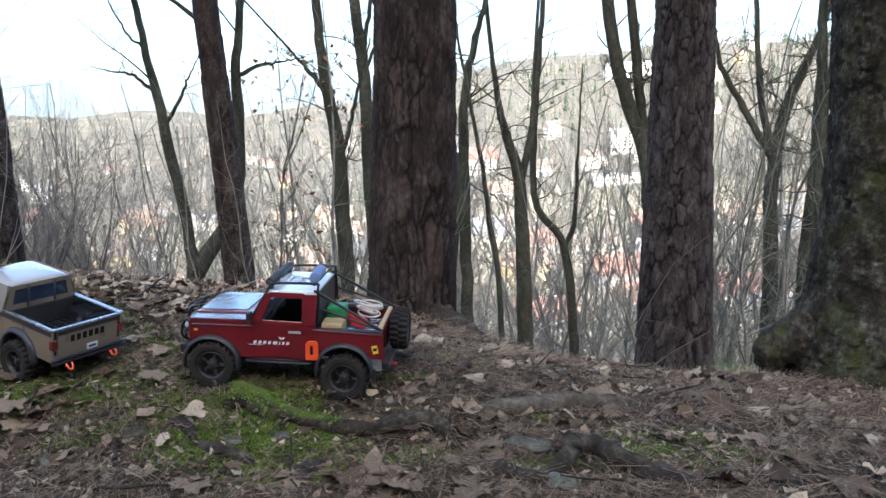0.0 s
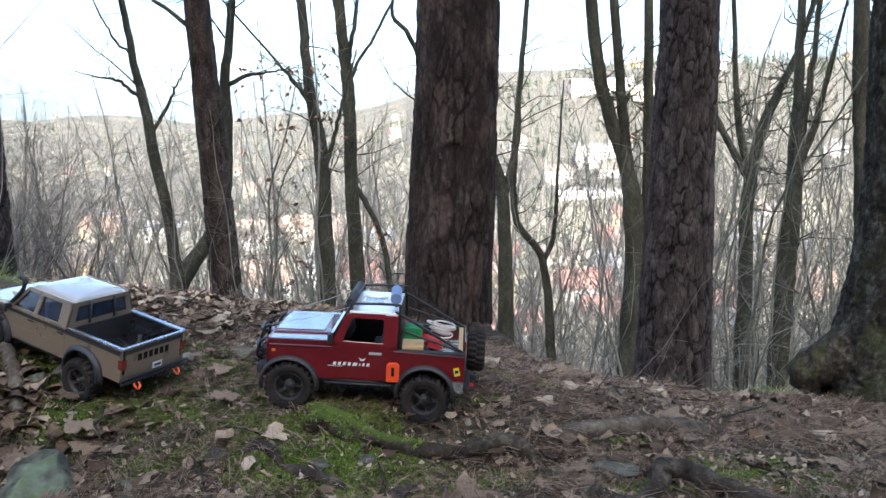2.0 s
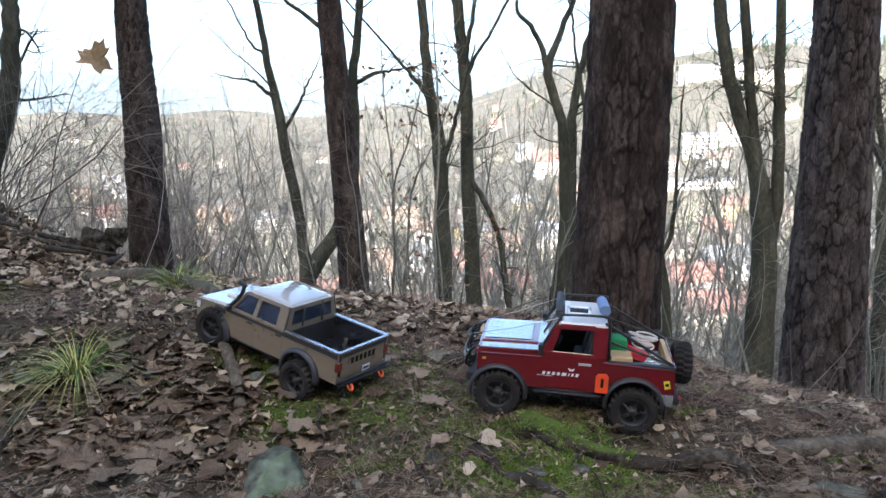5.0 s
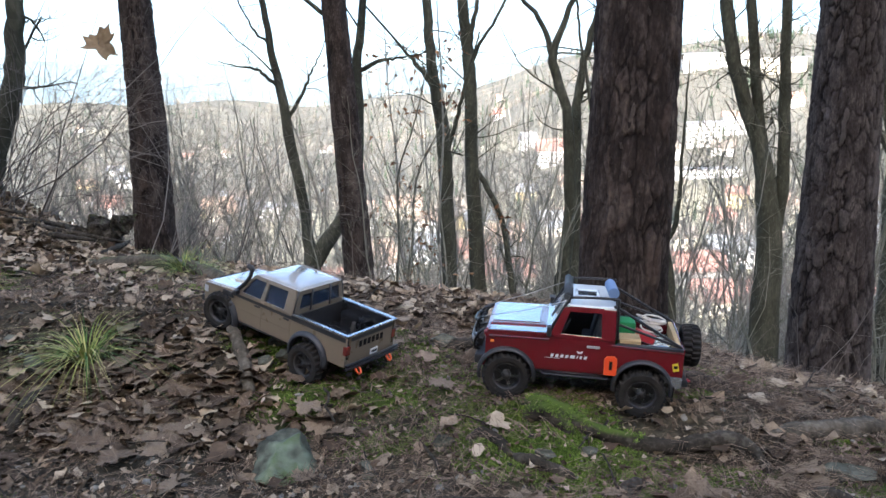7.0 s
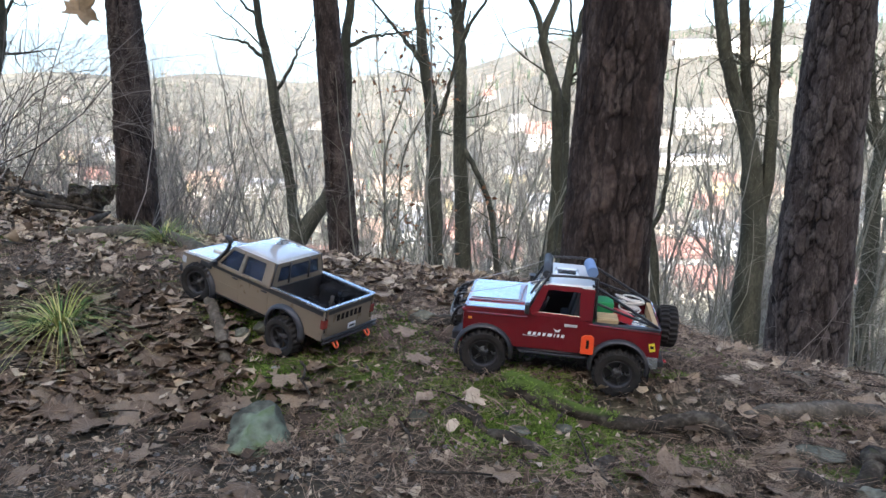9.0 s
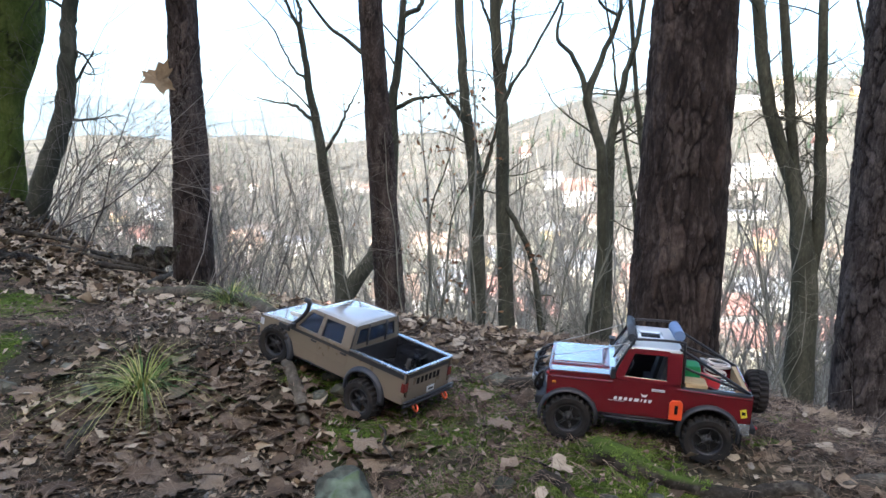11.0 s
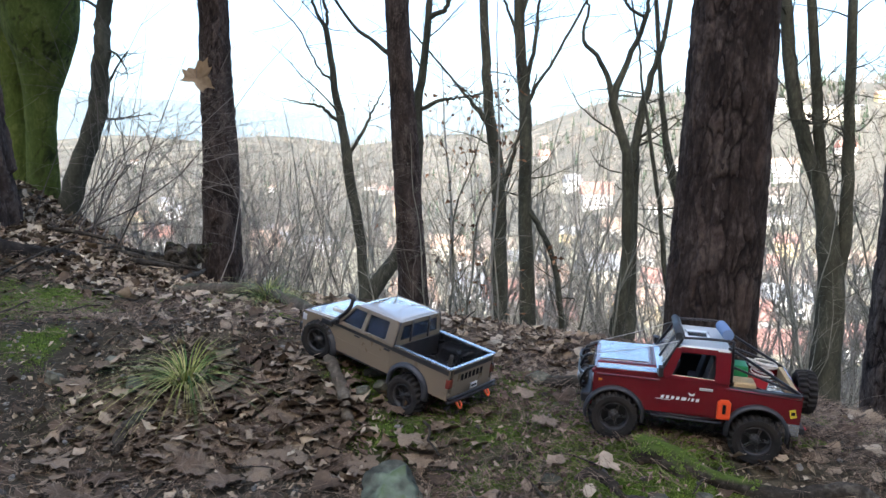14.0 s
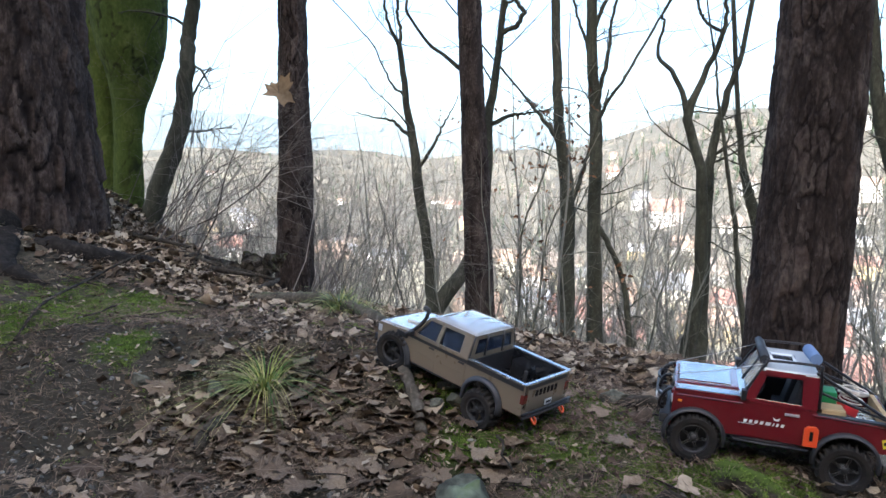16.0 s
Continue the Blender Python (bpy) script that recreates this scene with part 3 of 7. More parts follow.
stem_tree("straight bare grey tree on the slope", [(-0.95, 9.9, -1.62, 0.11), (-1.03, 9.9, 0.24, 0.086), (-1.05, 9.9, 1.31, 0.08), (-1.12, 9.9, 2.0, 0.07)],
          [[(-1.02, 9.9, 0.2, 0.04), (-0.8, 9.8, -0.15, 0.036), (-0.62, 9.8, -0.6, 0.036), (-0.52, 9.8, -1.3, 0.04)], [(-1.058, 9.9, 1.643, 0.0334), (-1.014, 9.9, 1.926, 0.0298), (-0.945, 9.9, 2.276, 0.0262), (-0.926, 9.9, 2.625, 0.0189), (-0.905, 9.9, 2.798, 0.0189), (-0.865, 9.9, 2.97, 0.0171)], [(-1.061, 9.9, 1.394, 0.0222), (-0.985, 9.9, 1.587, 0.0223), (-0.895, 9.9, 1.77, 0.0205), (-0.712, 9.9, 2.029, 0.0186), (-0.511, 9.9, 2.422, 0.0169), (-0.337, 9.9, 2.734, 0.0151), (-0.213, 9.9, 2.949, 0.0152)], [(-1.115, 9.9, 2.152, 0.0262), (-1.234, 9.9, 2.492, 0.0207), (-1.336, 9.9, 2.74, 0.017), (-1.403, 9.9, 2.987, 0.0152)], [(-1.153, 9.9, 2.56, 0.0302), (-1.04, 9.9, 2.871, 0.0265), (-0.977, 9.9, 3.008, 0.0228)]], 14, 8)
stem_tree("crooked bare tree with a forked top", [(-0.02, 7, -0.85, 0.067), (0, 7, -0.64, 0.06), (0.05, 7, -0.06, 0.056), (0.03, 7, 0.4, 0.053), (0.006, 7, 0.783, 0.0446), (-0.094, 7, 1.077, 0.042), (-0.118, 7, 1.273, 0.0395), (-0.049, 7, 1.492, 0.0291), (0.058, 7, 1.756, 0.024), (0.134, 7, 1.97, 0.0214), (0.148, 7, 2.136, 0.0162), (0.132, 7, 2.279, 0.0135)],
          [[(-0.122, 7, 1.248, 0.029), (-0.183, 7, 1.444, 0.0238), (-0.273, 7, 1.615, 0.0212), (-0.394, 7, 1.753, 0.0172), (-0.4, 7, 1.885, 0.0133), (-0.356, 7, 2.054, 0.012), (-0.382, 7, 2.103, 0.0107), (-0.322, 7, 2.246, 0.0108)], [(0.121, 7, 1.956, 0.0161), (-0.013, 7, 2.055, 0.0134), (-0.063, 7, 2.133, 0.0134), (-0.097, 7, 2.239, 0.0121)], [(0.489, 7, -2.1594, 0.03), (0.459, 7, -0.887, 0.0269), (0.375, 7, -0.192, 0.0239), (0.314, 7, 0.251, 0.0211), (0.256, 7, 0.642, 0.0184), (0.177, 7, 1.079, 0.0158), (0.125, 7, 1.37, 0.0119), (0.098, 7, 1.611, 0.0106), (0.071, 7, 1.766, 0.0107)]], 15, 5)
stem_tree("three-stemmed tree dividing above a stout base", [(2.43, 9, -2.12, 0.18), (2.45, 9, -0.89, 0.15), (2.38, 9, -0.04, 0.12), (2.26, 9, 0.49, 0.087), (2.03, 9, 1.13, 0.08), (1.87, 9, 1.88, 0.073)],
          [[(2.4, 9, -0.1, 0.07), (2.34, 9, 0.3, 0.064), (2.29, 9, 0.62, 0.06), (2.23, 9, 1.05, 0.06), (2.14, 9, 1.88, 0.056)], [(2.44, 9, -0.95, 0.08), (2.56, 9, -0.03, 0.073), (2.54, 9, 0.84, 0.067), (2.51, 9, 1.88, 0.056)]], 16, 16)
stem_tree("wide-forking bare tree on the slope", [(4.23, 10, -1.48, 0.096), (4.21, 10, -0.12, 0.089), (4.31, 10, 0.72, 0.074), (4.55, 10, 1.36, 0.059), (4.79, 10, 1.87, 0.037)],
          [[(4.2, 10, 0.2, 0.06), (4.17, 10, 0.4, 0.056), (4.02, 10, 1.08, 0.048), (3.92, 10, 2.24, 0.033)], [(4.19, 10, 0.25, 0.052), (4.04, 10, 0.5, 0.05), (3.53, 10, 1.38, 0.037), (3.44, 10, 1.74, 0.026)]], 17, 20)
stem_tree("upright bare tree behind the forking one", [(4.2, 9, -1.13, 0.073), (4.28, 9, 0.04, 0.067), (4.31, 9, 1.27, 0.06), (4.3, 9, 2.05, 0.047)], [[(4.28, 9, 0.1, 0.04), (4.5, 9, 0.8, 0.035), (4.7, 9, 1.7, 0.02)]], 18, 10)
stem_tree("thin forked tree with an elbow", [(1.79, 11, -2.37, 0.073), (1.66, 11, -1.02, 0.057), (1.25, 11, -0.36, 0.049), (1.22, 11, 0.61, 0.047), (1.36, 11, 2.48, 0.035)], [[(1.66, 11, -1.0, 0.04), (1.8, 11, -0.6, 0.035), (1.85, 11, 0.4, 0.02)]], 19, 8)
stem_tree("slender bare tree standing on the slope", [(0.18, 8, -1.45, 0.065), (0.16, 8, 0.25, 0.058), (0.2, 8, 1.12, 0.042), (0.41, 8, 1.95, 0.024)], [], 20, 10)
stem_tree("bare tree with rising side limbs", [(0.89, 9, -1.91, 0.1), (0.83, 9, 0.0, 0.073), (0.64, 9, 0.73, 0.047), (0.52, 9, 1.51, 0.027)], [[(0.83, 9, 0.0, 0.05), (0.98, 9, 0.7, 0.04), (1.05, 9, 1.9, 0.02)]], 21, 10)
stem_tree("straight smooth grey tree on the lower slope", [(4.72, 8, -1.9, 0.1), (4.685, 8, -1.2, 0.094), (4.586, 8, 0.0, 0.09), (4.514, 8, 0.9, 0.085), (4.46, 8, 1.5, 0.08)], [], 22, 6, crown_from=0.6)
stem_tree("slim crooked tree on the lower slope", [(4.05, 8.5, -2.0, 0.065), (4.085, 8.5, -1.0, 0.058), (4.107, 8.5, -0.34, 0.054), (4.116, 8.5, 0.31, 0.05), (4.139, 8.5, 0.92, 0.042), (4.22, 8.5, 1.6, 0.03)], [[(4.12, 8.5, 0.4, 0.03), (4.3, 8.5, 0.9, 0.024), (4.42, 8.5, 1.5, 0.014)]], 23, 12)


# ---- shapes for the model trucks: x forward, y to the left side, z up ----
def slab(corners, thick, bevel=0.0):
    """A flat plate from its outer corners, with thickness to both sides of it."""
    bm = bmesh.new()
    c = [Vector(p) for p in corners]
    nrm = (c[1] - c[0]).cross(c[-1] - c[0]).normalized()
    f = bm.faces.new([bm.verts.new(p + nrm * thick / 2) for p in c])
    r = bmesh.ops.extrude_face_region(bm, geom=[f])
    bmesh.ops.translate(bm, verts=[v for v in r["geom"] if isinstance(v, bmesh.types.BMVert)], vec=-nrm * thick)
    bmesh.ops.recalc_face_normals(bm, faces=bm.faces)
    if bevel:
        bmesh.ops.bevel(bm, geom=bm.edges[:], offset=bevel, segments=2, affect="EDGES", profile=0.6)
    return bm


def box(x0, x1, y0, y1, z0, z1, bevel=0.0015, taper=1.0):
    bm = bmesh.new()
    bmesh.ops.create_cube(bm, size=1)
    for v in bm.verts:
        k = taper if v.co.z > 0 else 1.0
        v.co = Vector(((x0 + x1) / 2 + v.co.x * (x1 - x0) * k, (y0 + y1) / 2 + v.co.y * (y1 - y0) * k, z0 if v.co.z < 0 else z1))
    if bevel:
        bmesh.ops.bevel(bm, geom=bm.edges[:], offset=bevel, segments=2, affect="EDGES", profile=0.6)
    return bm


def prism(profile, y0, y1, bevel=0.001):
    """A side outline of x, z points drawn out across the truck."""
    return slab([(x, (y0 + y1) / 2, z) for x, z in profile], abs(y1 - y0), bevel)


def rod(points, r, sides=8, n=0):
    v, f = [], []
    rows = [(*p, r) for p in points]
    tube(spline(rows, n) if n else rows, sides, v, f)
    bm = bmesh.new()
    bv = [bm.verts.new(p) for p in v]
    for q in f:
        bm.faces.new([bv[i] for i in q])
    for q in bm.faces:
        q.smooth = len(q.verts) == 4
    return bm


def lathe(profile, n, x=0.0, y=0.0, z=0.0, mod=None):
    """Turns rows of radius, y about the y axis."""
    bm = bmesh.new()
    rings = []
    for k in range(n):
        w = 2 * math.pi * k / n
        ring = []
        for i, (r, yy) in enumerate(profile):
            rr = r * (mod(k, i) if mod else 1)
            ring.append(bm.verts.new((x + rr * math.cos(w), y + yy, z + rr * math.sin(w))))
        rings.append(ring)
    for k in range(n):
        a, b = rings[k], rings[(k + 1) % n]
        for i in range(len(profile) - 1):
            f = bm.faces.new((a[i], a[i + 1], b[i + 1], b[i]))
            f.smooth = mod is None
    bmesh.ops.recalc_face_normals(bm, faces=bm.faces)
    return bm


def join(*bms):
    out = bmesh.new()
    for b in bms:
        me = bpy.data.meshes.new("tmp")
        b.to_mesh(me)
        b.free()
        out.from_mesh(me)
        bpy.data.meshes.remove(me)
    return out


def paint(name, colour, rough=0.3, metal=0.0, coat=0.0, dirt=0.12, spec=0.5):
    c = np.array(colour)
    d = c * (1 - dirt) + np.array((0.1, 0.08, 0.06)) * dirt
    return mat(name, [(0.35, tuple(d)), (0.6, tuple(c))], 14, rough, 0.0 if metal > 0.25 else 0.04, 0.0004, 30, metal=metal, coat=coat, spec=spec)


P_RED = paint("dark_red_gloss_paint", (0.125, 0.0055, 0.01), 0.16, 0, 1.0, 0.04)
P_BEIGE = paint("beige_satin_paint", (0.175, 0.138, 0.095), 0.3, 0.0, 0.3, 0.0)
# same glossy beige, lightened so the sky's reflection is in the colour
P_ROOF = paint("beige_roof_paint_sky_sheen", (0.6, 0.54, 0.46), 0.1, 0.45, 1.0, 0.05)
P_BLACK = paint("black_plastic", (0.018, 0.018, 0.02), 0.5)
P_TUBE = paint("black_steel_tube", (0.015, 0.015, 0.017), 0.35, 0.3)
P_FLARE = paint("dark_blue_grey_plastic", (0.025, 0.028, 0.035), 0.5)
P_GREY = paint("dark_grey_plastic", (0.035, 0.037, 0.042), 0.6)
P_RUBBER = paint("muddy_tyre_rubber", (0.014, 0.013, 0.0125), 0.85, 0, 0, 0.16, 0.2)
P_CHROME = paint("bright_metal", (0.62, 0.63, 0.65), 0.25, 0.9, 0, 0.05)
P_PLATE = paint("silver_chequer_plate", (0.6, 0.65, 0.68), 0.2, 0.85, 0, 0.08)
P_SILVER = paint("pale_silver_roof", (0.8, 0.83, 0.84), 0.22, 0.1, 0.6, 0.04)
P_LINER = paint("black_bed_liner", (0.014, 0.016, 0.02), 0.25, 0, 0.6, 0.08)
P_HATCH = paint("smoked_roof_glass", (0.06, 0.075, 0.085), 0.08, 0, 1.0, 0.05)
P_SPOKE = paint("machined_silver", (0.55, 0.56, 0.57), 0.3, 0.5, 0.3, 0.05)
P_RIM = paint("dark_gunmetal_spoke", (0.21, 0.213, 0.22), 0.26, 0.85, 0.3, 0.1)
P_CABLE = paint("pale_steel_cable", (0.4, 0.39, 0.37), 0.4, 0.4)
P_ORANGE = paint("orange_plastic", (0.8, 0.085, 0.02), 0.4)
P_HOOK = paint("orange_red_hook", (0.75, 0.1, 0.02), 0.4)
P_YELLOW = paint("yellow_sticker", (0.7, 0.55, 0.03), 0.5)
P_WHITE = paint("white_lettering", (0.75, 0.75, 0.75), 0.45)
P_DARKMARK = paint("dark_lettering", (0.012, 0.01, 0.01), 0.85, 0, 0, 0.02, 0.1)
P_WOOD = mat("pale_crate_wood", [(0.3, (0.3, 0.2, 0.1)), (0.6, (0.5, 0.37, 0.2)), (0.75, (0.62, 0.48, 0.28))], 30, 0.75, 0.3, 0.001, 160, (1, 6, 6))
P_GREEN = paint("green_plastic", (0.015, 0.23, 0.07), 0.4)
P_BLUE = paint("blue_grey_cloth", (0.16, 0.24, 0.4), 0.8)
P_BAG = paint("pale_blue_wrap", (0.5, 0.6, 0.66), 0.4)
P_ROPE = mat("pale_rope", [(0.3, (0.45, 0.4, 0.34)), (0.6, (0.7, 0.65, 0.58))], 60, 0.9, 0.5, 0.001, 400)
P_REDCAN = paint("red_plastic", (0.42, 0.015, 0.02), 0.4)
P_LAMP_RED = paint("tail_lamp_red", (0.16, 0.02, 0.015), 0.2, 0, 0.8)
P_LAMP_AMBER = paint("amber_lamp", (0.8, 0.25, 0.03), 0.2, 0, 0.8)
P_LAMP_CLEAR = paint("clear_lamp", (0.7, 0.72, 0.75), 0.12, 0.3, 1.0)
P_CHASSIS = paint("muddy_chassis", (0.035, 0.032, 0.03), 0.7, 0.2, 0, 0.35)


def glass(name, tint, rough=0.03):
    m = bpy.data.materials.new(name)
    m.use_nodes = True
    b = m.node_tree.nodes["Principled BSDF"]
    b.inputs["Base Color"].default_value = (*tint, 1)
    b.inputs["Roughness"].default_value = rough
    b.inputs["Transmission Weight"].default_value = 0.85
    b.inputs["IOR"].default_value = 1.45
    return m


G_DARK = glass("tinted_glass", (0.16, 0.22, 0.34))
G_CLEAR = glass("clear_glass", (0.75, 0.82, 0.9))


def wheel(parent, x, y, z, radius, width, side, spokes, rim_mat, turn=0.0):
    """side: +1 where the outer face looks to +y. The wheel's hub carries the tyre and the rim."""
    r, w = radius, width / 2
    hub = part("wheel", lathe([(0.0, -w * 0.5), (r * 0.2, -w * 0.5), (r * 0.2, w * 0.55), (0.0, w * 0.55)], 16), P_GREY, parent)
    hub.matrix_basis = pose(x, y, z, 0, 0, turn) @ (Matrix.Identity(4) if side > 0 else Matrix.Rotation(math.pi, 4, "Z"))
    prof = [(r * 0.56, -w * 0.82), (r * 0.7, -w), (r * 0.86, -w * 1.02), (r * 0.96, -w * 0.86), (r, -w * 0.5), (r, -w * 0.06), (r, w * 0.06), (r, w * 0.5), (r * 0.96, w * 0.86), (r * 0.86, w * 1.02), (r * 0.7, w), (r * 0.56, w * 0.82)]

    def lug(k, i):
        if i in (3, 4, 5):
            return 1.0 if (k % 4) < 2 else 0.925
        if i in (6, 7, 8):
            return 1.0 if ((k + 2) % 4) < 2 else 0.925
        return 1.0
    part("tyre", lathe(prof, 88, mod=lug), P_RUBBER, hub, "black knobbly tyre with mud")
    rim = [lathe([(r * 0.575, w * 0.2), (r * 0.58, w * 0.84), (r * 0.53, w * 0.84), (r * 0.5, w * 0.45), (r * 0.5, -w * 0.7), (r * 0.575, -w * 0.75)], 40),
           lathe([(0.0, w * 0.66), (r * 0.1, w * 0.66), (r * 0.13, w * 0.5), (r * 0.13, w * 0.1)], 16),
           lathe([(r * 0.5, w * 0.05), (0.0, w * 0.02)], 24)]
    part("rim", join(*rim), P_BLACK, hub, "dark rim")
    for s in range(spokes):
        a = 2 * math.pi * (s + 0.5) / spokes
        bm = join(*[box(r * 0.12, r * 0.53, w * 0.36, w * 0.6, q * r * 0.036 - r * 0.016, q * r * 0.036 + r * 0.016, r * 0.008) for q in (-1, 1)])
        bmesh.ops.rotate(bm, verts=bm.verts, matrix=Matrix.Rotation(a, 3, "Y"))
        part("spoke", bm, rim_mat, hub)
    return hub


def arch(parent, x, z, y0, y1, r, thick, mat_, flat=1.0):
    """A moulded wheel-arch flare."""
    bm = bmesh.new()
    n, rows = 18, []
    for k in range(n + 1):
        w = math.radians(-12 + 204 * k / n)
        c, s = math.cos(w), math.sin(w)
        row = []
        for rr, yy in ((r, y0), (r + thick, y0), (r + thick * 0.9, y1 * 0.5 + y0 * 0.5), (r + thick * 0.25, y1), (r - thick * 0.2, y1), (r - thick * 0.1, y0)):
            row.append(bm.verts.new((x + rr * c * 1.04, yy, z + rr * s * flat)))
        rows.append(row)
    for a, b in zip(rows, rows[1:]):
        for i in range(6):
            bm.faces.new((a[i], a[(i + 1) % 6], b[(i + 1) % 6], b[i]))
    bm.faces.new(rows[0])
    bm.faces.new(rows[-1][::-1])
    bmesh.ops.recalc_face_normals(bm, faces=bm.faces)
    for f in bm.faces:
        f.smooth = True
    part("arch_flare", bm, mat_, parent, "black wheel-arch flare")


def side_outline(x_front, x_rear, z_low, z_tops, arches, r):
    """Outline of a body side with arches cut out; z_tops: x, z along the top from front to rear."""
    pts = list(z_tops) + [(x_rear, z_low)]
    for ax, az in sorted(arches):
        h = math.sqrt(max(r * r - (z_low - az) ** 2, 0))
        a0 = math.atan2(z_low - az, -h)
        a1 = math.atan2(z_low - az, h)
        a0 = a0 if a0 > 0 else a0 + 2 * math.pi
        for k in range(13):
            w = a0 + (a1 - a0) * k / 12
            pts.append((ax + r * math.cos(w), az + r * math.sin(w)))
    pts.append((x_front, z_low))
    return pts


def red_truck(m):
    t = thing("model_truck", "dark red short-bed radio-controlled off-road model truck, loaded bed", "model truck", m)
    H, Z = 0.094, 0.0425
    FZ, RZ = Z + 0.009, Z - 0.004
    TYRE = Z + 0.0055
    outline = side_outline(0.172, -0.2, 0.07, [(0.172, 0.132), (0.165, 0.14), (0.05, 0.142), (-0.072, 0.138), (-0.076, 0.131), (-0.2, 0.128)], [(0.129, 0.056), (-0.129, 0.052)], 0.05)
    for s in (1, -1):
        part("side_panel", prism(outline, s * (H - 0.005), s * H, 0.0008), P_RED, t)
        arch(t, 0.129, 0.056, s * (H - 0.002), s * (H + 0.01), 0.0495, 0.006, P_BLACK, 1.0)
        arch(t, -0.129, 0.052, s * (H - 0.002), s * (H + 0.01), 0.0495, 0.006, P_BLACK, 1.0)
        part("waist_ridge", rod([(0.166, s * (H - 0.0008), 0.131), (0.0, s * (H - 0.0008), 0.132), (-0.2, s * (H - 0.0008), 0.1255)], 0.0024, 8), P_RED, t)
        door = part("door", prism([(0.05, 0.138), (-0.068, 0.136), (-0.068, 0.074), (0.03, 0.074), (0.05, 0.086)], s * (H - 0.001), s * (H + 0.0014), 0.0006), P_RED, t)
        part("door_handle", box(-0.046, -0.022, s * (H + 0.001) - 0.0015, s * (H + 0.001) + 0.003, 0.122, 0.1265, 0.0008), P_SPOKE, door, "bright door handle")
        part("door_lining", box(-0.068, 0.048, s * (H - 0.0075) - 0.0012, s * (H - 0.0075) + 0.0012, 0.077, 0.137, 0.0004), P_BLACK, t)
        # cab pillars and window frame
        R2 = 0.079
        for quad in ([(0.05, H, 0.141), (0.03, H, 0.141), (0.01, R2, 0.195), (0.024, R2, 0.195)], [(-0.048, H, 0.138), (-0.074, H, 0.138), (-0.074, R2, 0.195), (-0.046, R2, 0.195)],
                     [(0.02, R2 + 0.003, 0.187), (-0.05, R2 + 0.003, 0.187), (-0.05, R2, 0.197), (0.016, R2, 0.197)], [(0.042, H, 0.137), (-0.06, H, 0.135), (-0.06, H - 0.002, 0.1435), (0.04, H - 0.002, 0.1455)]):
            c = [(x, s * y, z) for x, y, z in quad]
            part("cab_pillar", slab(c if s < 0 else c[::-1], 0.005, 0.0008), P_RED, t)
        part("mirror", box(0.046, 0.055, s * H, s * (H + 0.017), 0.143, 0.162, 0.002), P_BLACK, t)
        part("rock_slider", join(rod([(0.07, s * (H - 0.003), 0.066), (-0.075, s * (H - 0.003), 0.066)], 0.003), rod([(0.064, s * (H - 0.003), 0.066), (0.058, s * (H + 0.006), 0.064), (-0.064, s * (H + 0.006), 0.064), (-0.07, s * (H - 0.003), 0.066)], 0.0024)), P_TUBE, t)
        part("indicator", box(0.155, 0.1625, s * H - 0.001, s * H + 0.0022, 0.118, 0.1225, 0.001), P_LAMP_AMBER, t)
        part("side_vent", box(0.078, 0.094, s * H - 0.001, s * H + 0.001, 0.08, 0.086, 0.0004), P_BLACK, t)
        part("fender_plate", slab([(0.168, s * (H - 0.002), 0.1425), (0.055, s * (H - 0.002), 0.1445), (0.055, s * (H - 0.03), 0.1462), (0.165, s * (H - 0.03), 0.1432)][::s], 0.002, 0.0004), P_PLATE, t, "silver chequer-plate wing top")
        part("corner_plate", box(-0.2015, -0.18, s * H - 0.0012, s * H + 0.0012, 0.055, 0.078, 0.0005), P_PLATE, t, "silver corner plate")
        part("tail_lamp", box(-0.2035, -0.1995, s * (H - 0.016) - 0.006, s * (H - 0.016) + 0.006, 0.08, 0.094, 0.001), P_LAMP_RED, t)
        part("head_lamp", lathe([(0.0, 0.0045), (0.009, 0.003), (0.0125, 0.0), (0.0125, -0.004)], 20), P_LAMP_CLEAR, t).matrix_basis = pose(0.172, s * 0.062, 0.114, 0, 0, -90)
        # bed rail and roll bar
        part("bed_rail", box(-0.2, -0.077, s * (H - 0.012), s * (H + 0.0005), 0.1275, 0.1325, 0.001), P_BLACK, t)
        part("roll_bar", rod([(-0.07, s * 0.076, 0.2), (-0.082, s * 0.078, 0.196), (-0.2, s * 0.083, 0.131)], 0.0028, 8, 16), P_TUBE, t)
        part("roll_bar", rod([(-0.08, s * 0.08, 0.168), (-0.14, s * 0.082, 0.15), (-0.195, s * 0.083, 0.1335)], 0.0024, 8, 12), P_TUBE, t)
        part("roof_cage_tube", rod([(0.05, s * 0.086, 0.149), (0.017, s * 0.077, 0.208), (0.01, s * 0.074, 0.213), (-0.068, s * 0.074, 0.215), (-0.076, s * 0.078, 0.205), (-0.078, s * 0.086, 0.14)], 0.0026, 8, 40), P_TUBE, t)
    # hood, front, roof, cab
    part("hood", slab([(0.168, -0.064, 0.14), (0.168, 0.064, 0.14), (0.05, 0.066, 0.1435), (0.05, -0.066, 0.1435)], 0.015, 0.006), P_RED, t)
    # added silver sheet that stands for sky reflected on the red hood, and its decal
    part("hood_sheen_panel", slab([(0.163, -0.05, 0.1486), (0.163, 0.05, 0.1486), (0.07, 0.052, 0.1515), (0.07, -0.052, 0.1515)], 0.0014, 0.0004), P_PLATE, t, "silver panel for the sky reflection and pale decal on the red bonnet")
